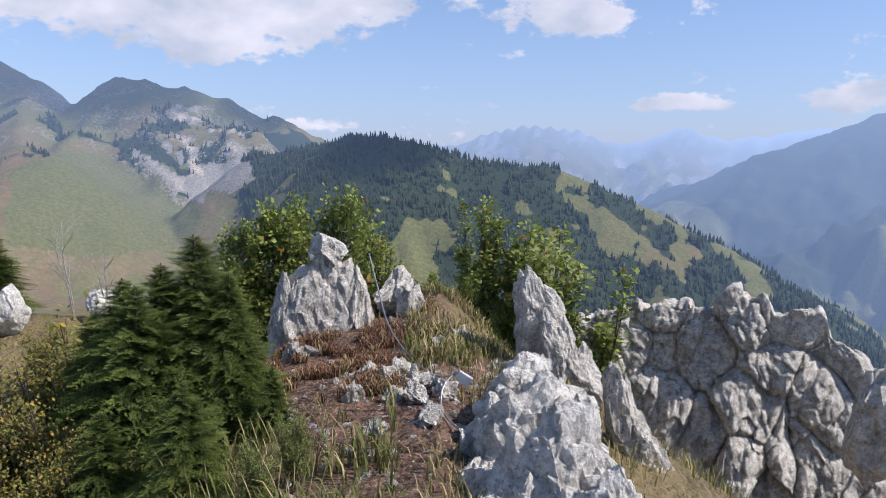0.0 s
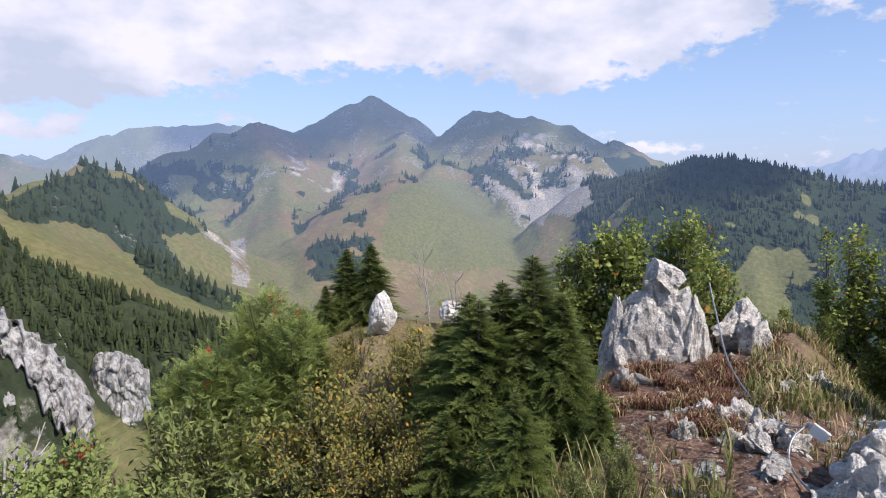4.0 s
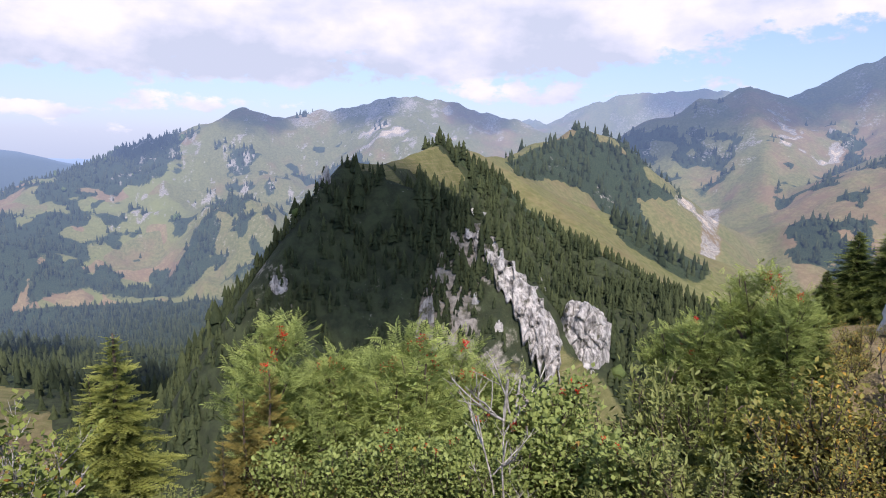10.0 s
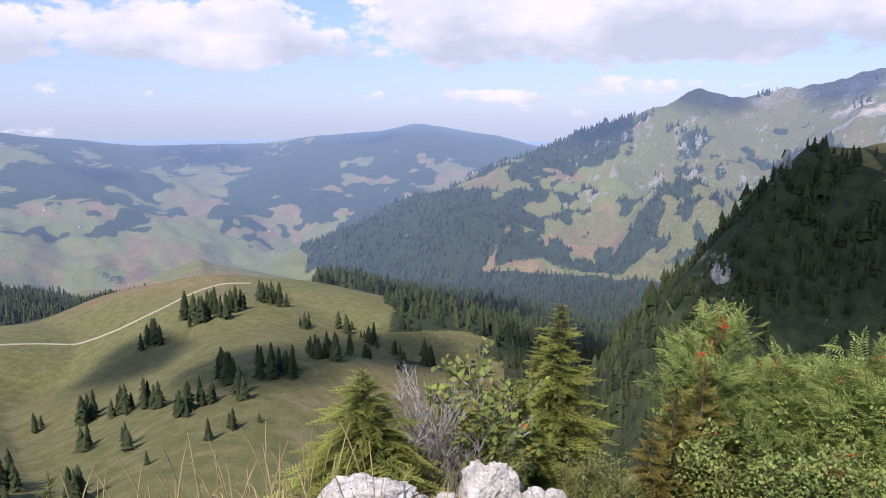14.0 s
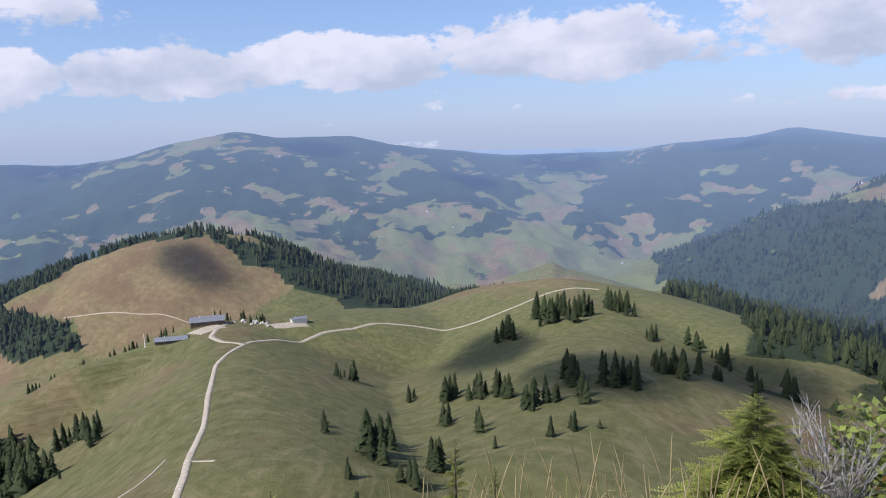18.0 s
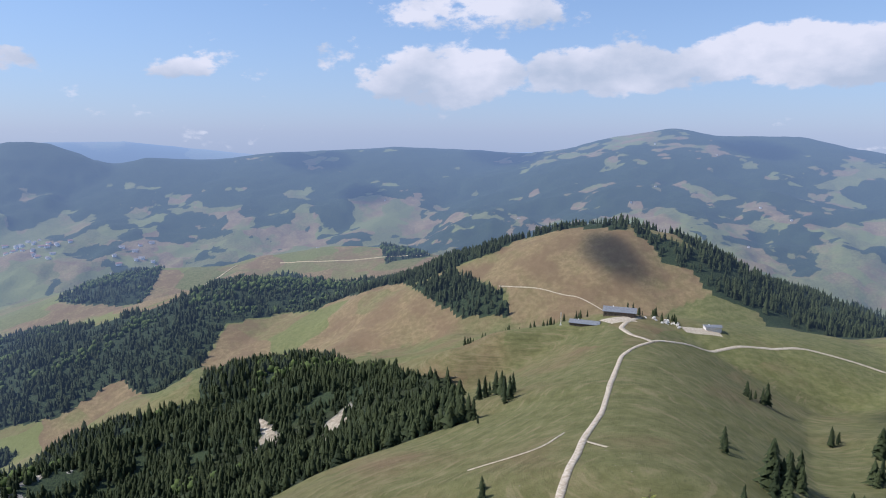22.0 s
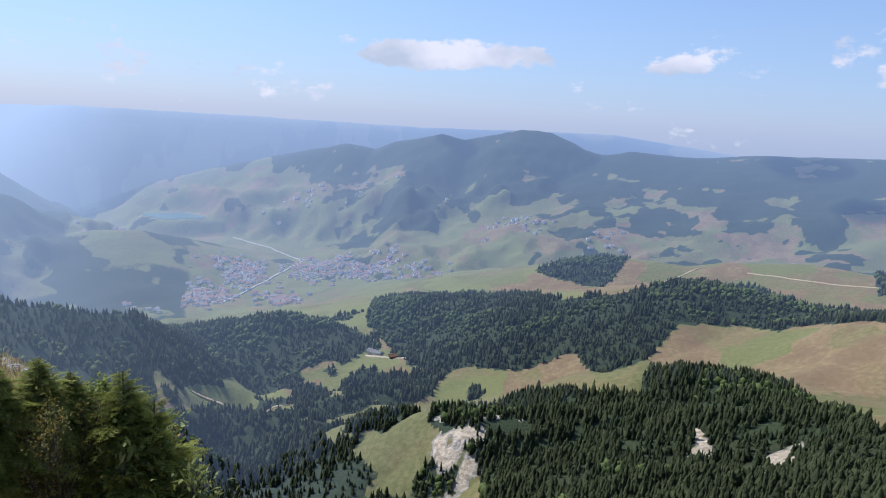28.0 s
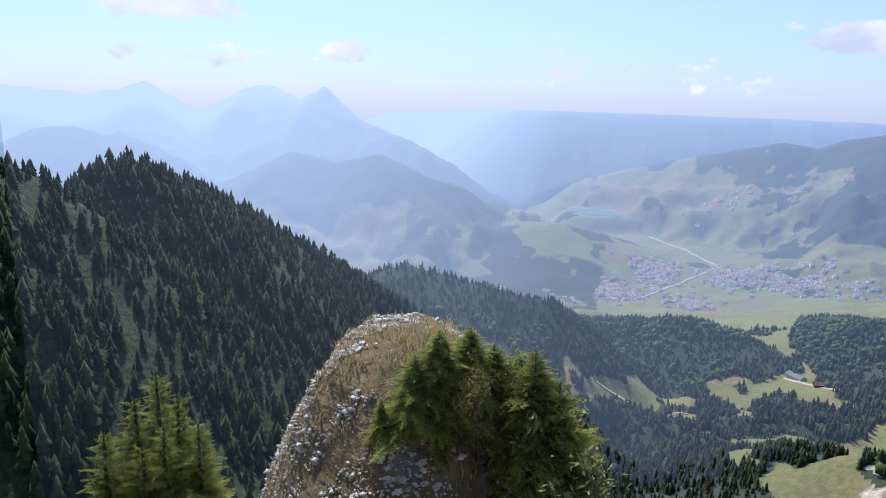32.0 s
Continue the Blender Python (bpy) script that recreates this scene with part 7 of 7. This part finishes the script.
def build_alp():
    # spruces that stand in groups on the pasture: heading, distance, how many, spread, height
    east = [(120.8, 668, 12, 2.0, 26), (116, 730, 6, .9, 21), (125.7, 640, 4, .6, 22), (113.8, 620, 3, .5, 15), (112, 475, 9, 1.2, 19), (110.2, 632, 3, .5, 17),
            (108.3, 600, 4, .7, 17), (109.9, 525, 1, .1, 17), (108.3, 520, 2, .3, 15), (105.8, 560, 2, .3, 18), (120.2, 415, 4, .6, 20), (117, 422, 4, .6, 19), (115, 420, 4, .7, 19),
            (123.9, 361, 3, .6, 16), (122, 375, 3, .6, 16), (121.8, 319, 1, .1, 10), (119.9, 318, 2, .3, 10), (117.7, 335, 1, .1, 9), (119, 377, 2, .3, 15)]
    west = [(139.5, 505, 3, .9, 16), (133.9, 456, 2, .3, 14), (141.5, 315, 2, .3, 10), (130.8, 432, 4, .6, 17), (128.4, 413, 4, .8, 17), (126, 392, 4, .7, 17), (131, 354, 2, .4, 16),
            (128, 337, 2, .3, 15), (126.8, 303, 1, .1, 14), (137.4, 276, 5, .8, 20), (136.3, 312, 3, .6, 20), (134.6, 256, 3, .6, 17), (132.1, 280, 3, .6, 16), (139.7, 237, 2, .4, 10),
            (161, 440, 4, .9, 16), (159.5, 412, 4, .6, 16), (163, 396, 3, .5, 16), (162.2, 357, 1, .1, 9), (161.6, 238, 2, .3, 7),
            (162.4, 655, 4, .8, 10), (159.6, 672, 4, .9, 10), (156.8, 688, 5, .9, 11), (154, 700, 4, .8, 9), (149.2, 706, 4, .5, 11), (147.4, 704, 3, .4, 11), (146.2, 700, 2, .3, 9)]
    rng, nr = random.Random(3), np.random.default_rng(3)
    shapes = []
    for i in range(5):
        v, f = conifer_shape(11, 9, nr, 0.17 + 0.025 * i)
        crown = mesh_from("crown", v, f, [SPRUCE], np.full(len(v), 0.2 + 0.12 * i))
        z = np.linspace(-0.06, 0.5, 4)
        tv, tf = tube(np.stack([z * 0, z * 0, z], -1), 0.02 * (1 - z), 6)
        shapes.append((mesh_from("trunk", tv, tf, [BROWN_BARK]), crown))
    trees = [(az + rng.uniform(-sp, sp) * 1.25, r * (1 + rng.uniform(-.035, .035)), tall * rng.uniform(0.45, 1.15))
             for az, r, n, sp, tall in east + west for i in range(n if n == 1 else int(n * 2.0))]
    for (a, q, h), p in zip(trees, spots(trees)):
        ob = empty("spruce", p, "dark green spruce standing on a sloping pasture", "tree", "spruces on the pasture")
        ob.scale = (h * rng.uniform(.95, 1.25), h * rng.uniform(.95, 1.25), h)
        ob.rotation_euler = (0, 0, rng.uniform(0, 6.28))
        t, c = rng.choice(shapes)
        part("trunk", t, ob), part("crown", c, ob)
    pale = "pale gravel farm track winding over green pasture"
    ribbon("farm_track", [(155.4, 215), (154.5, 238), (153.4, 263), (153, 284), (151.5, 332), (150.9, 398), (150.1, 488), (149.3, 517), (147.7, 562)], 3.5, pale, GRAVEL)
    ribbon("farm_track", [(147.6, 560), (149.4, 578), (150.3, 612), (149.7, 645), (148.8, 668)], 5.2, pale, GRAVEL)
    ribbon("farm_track", [(147.6, 564), (144.8, 620), (141.1, 672), (136.6, 720), (133, 735), (130.8, 738), (127.6, 745), (124.5, 768), (122.2, 800), (119.9, 826), (117.8, 832)], 4.2, pale, GRAVEL)
    ribbon("farm_track", [(153, 284), (151.8, 276), (150.9, 272)], 1.2, pale, GRAVEL, 0.25)
    ribbon("farm_track", [(163, 268), (159.5, 272), (156.5, 280), (154.6, 300)], 1.2, pale, GRAVEL, 0.25)
    ribbon("farm_track", [(224, 1160), (221.5, 1165), (220, 1173), (217.8, 1150), (216, 1150), (214.2, 1200)], 7, pale, GRAVEL, 1.0)
    ribbon("farm_track", [(209.4, 1380), (208, 1360), (206.8, 1345), (205.6, 1330)], 8, pale, GRAVEL, 1.0)
    ribbon("farm_track", [(186.5, 1880), (183.8, 1960), (182.2, 2030)], 4.5, pale, GRAVEL, 1.2)
    ribbon("farm_track", [(178.8, 1980), (175, 1930), (171, 1900), (167, 1880)], 3.6, pale, GRAVEL, 1.2)
    ribbon("farm_track", [(160.5, 1010), (157, 985), (154, 960), (151.5, 930)], 1.3, "narrow pale path across a brown hillside", GRAVEL, 0.4)
    ribbon("yard", [(151.6, 640), (150.6, 648), (149.4, 655)], 22, "pale gravel yard in front of a mountain inn", GRAVEL, 0.4, "yard")
    ribbon("yard", [(145.4, 676), (144, 684), (142.6, 690)], 16, "pale gravel yard beside a lift station", GRAVEL, 0.4, "yard")
    house("mountain_inn", 150.4, 668, 30, 13, 4.6, 3.2, 176, "long timber mountain inn with a grey sheet roof", windows=9)
    house("farm_stable", 153.2, 640, 27, 11, 2.6, 2.0, 170, "low stable with a grey sheet roof beside the inn", windows=7)
    house("lift_station", 143.2, 694, 15, 8, 4.2, 1.2, 200, "small lift station with a grey roof on gravel", PLASTER, windows=3)
    house("farmhouse", 208.6, 1385, 34, 15, 5, 4, 140, "pale roofed stable in a forest clearing", PLASTER, windows=5)
    house("farmhouse", 207.0, 1350, 16, 12, 5, 4, 200, "small farmhouse in a forest clearing", TIMBER, ROOF_RED, windows=3)
    mast = empty("mast", spot(155.2, 640), "thin pale mast beside the stable", "mast")
    part("pole", box_mesh("pole", (-.25, .25), (-.25, .25), (-1, 12), WHITE, 0.05), mast)
    part("foot", box_mesh("foot", (-.8, .8), (-.8, .8), (-1, 0.4), PLASTER, 0.1), mast)
    # boulders by the inn
    shapes = [rock_mesh("boulder", (1, 1, 1), 500 + i, ROCK_PALE, sub=2, cuts=9) for i in range(3)]
    for p in spots([(rng.uniform(145.6, 148.6), rng.uniform(672, 690)) for _ in range(26)]):
        s = rng.uniform(1.0, 3.2)
        ob = new("boulder", rng.choice(shapes))
        ob.matrix_world = Matrix.Translation(p - Vector((0, 0, s * .2))) @ pose(0, 0, 0, 0, 0, rng.uniform(0, 360)) @ Matrix.Diagonal((s * 1.5, s, s, 1))
        tagged(ob, "pale boulder on a stony knoll beside the inn", "boulder", "boulders by the inn")


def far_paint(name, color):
    """Plain paint with the haze of the far valley mixed in as emission."""
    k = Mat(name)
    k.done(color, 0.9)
    paint_haze(k)
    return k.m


def build_village():
    """Small houses of the valley, joined: each is only a few metres of wall and roof."""
    nr = np.random.default_rng(8)
    # a gabled house of unit size: walls, then roof
    v = np.array([(-.5, -.5, -.6), (.5, -.5, -.6), (.5, .5, -.6), (-.5, .5, -.6), (-.5, -.5, .55), (.5, -.5, .55), (.5, .5, .55), (-.5, .5, .55), (-.5, 0, 1), (.5, 0, 1),
                  (-.6, -.64, .50), (.6, -.64, .50), (.6, 0, 1.06), (-.6, 0, 1.06), (.6, .64, .50), (-.6, .64, .50)])
    f = np.array([(0, 1, 5, 4), (1, 2, 6, 5), (2, 3, 7, 6), (3, 0, 4, 7), (4, 8, 7, 4), (5, 6, 9, 5), (10, 11, 12, 13), (13, 12, 14, 15)])
    tri = np.array([(a, b, c) for a, b, c, d in f] + [(a, c, d) for a, b, c, d in f if d != a])
    kind = np.array([0] * 6 + [1] * 2 + [0] * 4 + [1] * 2)
    quarters = [(226.5, 2560, 2.2, 110, 90), (223, 2600, 2.6, 120, 130), (219.8, 2900, 2.2, 170, 150), (216.5, 2540, 1.8, 100, 90), (213.5, 3000, 3.2, 150, 180), (209.5, 2960, 2.6, 120, 130),
                (205.5, 2800, 2.2, 110, 50), (214, 3900, 5, 130, 34), (205, 3650, 4, 160, 26), (197, 3300, 4, 160, 35), (190, 3000, 3, 140, 20), (229, 3400, 3, 200, 12)]
    az = np.concatenate([nr.normal(a, s * .5, n) for a, r, s, d, n in quarters] + [nr.uniform(96, 190, 80)])
    r = np.concatenate([nr.normal(q, d * .6, n) for a, q, s, d, n in quarters] + [nr.uniform(2500, 3900, 80)])
    x, y = -np.sin(np.radians(az)) * r, np.cos(np.radians(az)) * r
    z = height(x, y)
    k = woods(x, y, z) < 0.5
    x, y, z = x[k], y[k], z[k]
    n = len(x)
    s = np.stack([nr.uniform(11, 22, n), nr.uniform(9, 14, n), nr.uniform(7, 11, n)], -1)
    s[heading_of(x, y) < 188] *= 0.6
    vv, ff = scatter(v, tri, np.stack([x, y, z + 1], -1), nr.uniform(0, 6.28, n), s, nr)
    roofs = np.where(nr.uniform(0, 1, n) < .5, 1, 2)
    sl = np.where(np.tile(kind, n) == 0, 0, np.repeat(roofs, len(kind)))
    tagged(new("village", mesh_from("village", vv, ff, [far_paint("hazed_plaster", (0.74, 0.72, 0.68)), far_paint("hazed_brown_roof", (0.27, 0.16, 0.12)), far_paint("hazed_grey_roof", (0.24, 0.22, 0.21))], slots=sl)), "village of white houses with brown and grey roofs in a valley", "village", kind="stuff")
    pave = far_paint("hazed_road", (0.42, 0.40, 0.36))
    ribbon("road", [(221.5, 2480), (219.5, 2650), (217.5, 2850), (216.2, 3000), (214.8, 3200), (217.5, 3500), (220.5, 3750)], 9, "pale road through a valley village", pave, 2.5, "road")
    water = Mat("lake_water").done((0.20, 0.30, 0.38), 0.15)
    a = np.linspace(0, 6.28318, 49)[:-1]
    c = spot(224.9, 4000)
    wob = 1 + 0.25 * np.sin(3 * a) * np.cos(a)
    lx, ly = c.x + np.cos(a) * 150 * wob, c.y + np.sin(a) * 120 * wob
    v = np.concatenate([np.stack([lx, ly, lx * 0 + LAKE[2] + 1.5], -1), [[c.x, c.y, LAKE[2] + 1.5]]])
    f = np.array([(i, (i + 1) % 48, 48) for i in range(48)])
    tagged(new("lake", mesh_from("lake", v, f, [water])), "small pale lake in a hazy valley", "water", kind="structure")


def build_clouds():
    """Unseen clouds added overhead, each set towards the sun so that its shadow lies on a chosen slope."""
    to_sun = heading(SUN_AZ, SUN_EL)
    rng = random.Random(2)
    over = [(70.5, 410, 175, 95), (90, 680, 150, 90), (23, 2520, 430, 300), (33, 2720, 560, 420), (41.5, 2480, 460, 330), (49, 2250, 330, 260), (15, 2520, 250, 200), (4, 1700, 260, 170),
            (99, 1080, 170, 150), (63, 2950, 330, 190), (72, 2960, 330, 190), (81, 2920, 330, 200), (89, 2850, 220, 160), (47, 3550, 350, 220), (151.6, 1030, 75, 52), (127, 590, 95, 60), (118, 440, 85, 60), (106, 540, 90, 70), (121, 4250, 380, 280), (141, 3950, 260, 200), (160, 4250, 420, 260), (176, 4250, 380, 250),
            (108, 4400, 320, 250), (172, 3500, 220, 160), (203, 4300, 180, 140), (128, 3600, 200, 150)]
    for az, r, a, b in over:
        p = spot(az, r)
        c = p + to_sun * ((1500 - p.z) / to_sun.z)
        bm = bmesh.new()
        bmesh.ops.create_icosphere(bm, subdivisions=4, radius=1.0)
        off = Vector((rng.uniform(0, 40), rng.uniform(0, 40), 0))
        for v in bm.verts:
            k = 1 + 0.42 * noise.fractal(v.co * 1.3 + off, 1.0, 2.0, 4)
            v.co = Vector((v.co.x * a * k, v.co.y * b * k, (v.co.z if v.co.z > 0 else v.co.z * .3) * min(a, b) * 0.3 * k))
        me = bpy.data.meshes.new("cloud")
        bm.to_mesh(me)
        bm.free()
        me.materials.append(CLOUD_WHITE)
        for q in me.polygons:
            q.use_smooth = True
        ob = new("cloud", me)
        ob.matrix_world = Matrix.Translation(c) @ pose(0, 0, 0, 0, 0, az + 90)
        tagged(ob, "white cloud out of view that shades the land", "cloud", "drifting clouds", "structure")


def build_cable():
    """Steel safety cable with its anchor, plate and rungs."""
    def rope(name, pts, rad, label, mat):
        pts = [spot(*q) for q in pts]
        line = []
        for i in range(len(pts) - 1):
            p0, p1, p2, p3 = pts[max(i - 1, 0)], pts[i], pts[i + 1], pts[min(i + 2, len(pts) - 1)]
            for j in range(8):
                t = j / 8
                line.append(0.5 * ((2 * p1) + (p2 - p0) * t + (2 * p0 - 5 * p1 + 4 * p2 - p3) * t * t + (3 * p1 - p0 - 3 * p2 + p3) * t ** 3))
        line.append(pts[-1])
        v, f = tube([tuple(q) for q in line], [rad] * len(line), 7)
        return mesh_from(name, v, f, [mat], smooth=True)
    cable = empty("safety_cable", spot(358.7, 4.9, -18.5), "galvanised steel safety cable along the rocky path", "cable")
    inv = Matrix.Translation(-cable.location)
    part("cable", rope("cable", [(6.2, 7.3, -8.6), (5.6, 7.0, -11), (4.6, 6.5, -14.5), (2.6, 5.8, -17.3), (0.6, 5.2, -18.6), (358.9, 4.9, -18.6)], 0.008, "", STEEL), cable, m=inv)
    part("loop", rope("loop", [(359.0, 4.85, -18.5), (359.9, 4.75, -19.6), (0.0, 4.6, -21.2), (358.9, 4.4, -22.6), (356.5, 4.1, -24.0), (352, 3.7, -25.4), (347.6, 3.4, -27.2), (344.6, 3.2, -28.4)], 0.007, "", STEEL), cable, "looped steel cable end", inv)
    plate = part("plate", box_mesh("plate", (-.055, .055), (-.008, .008), (-.045, .045), WHITE, 0.004), cable, "white metal plate on the anchor", inv @ Matrix.Translation(spot(358.1, 4.8, -18.9)) @ pose(0, 0, 0, 15, 30, 350))
    part("bolt", box_mesh("bolt", (-.014, .014), (-.02, .02), (-.014, .014), STEEL, 0.004), cable, m=inv @ Matrix.Translation(spot(358.8, 4.85, -18.4)))
    for az, r, el in ((347.4, 3.75, -24.2), (346.6, 3.5, -26.2)):
        ob = empty("rung", spot(az, r, el), "bent steel rung set in the limestone", "rung", "rungs in the rock")
        u = spot(az - 1.6, r, el) - spot(az, r, el)
        n = Vector((0, 0, 0.03)) - heading(az) * 0.05
        pts = [Vector((0, 0, -.05)), n, n + u * .5, n + u, u - Vector((0, 0, .05))]
        v, f = tube([tuple(q) for q in pts], [.008] * 5, 7)
        part("bar", mesh_from("bar", v, f, [STEEL], smooth=True), ob)



ground = build_ground()
build_woods()
build_rocks()
build_rock_wall()
build_cliffs()
build_plants()
build_grass()
build_alp()
build_village()
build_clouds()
build_cable()
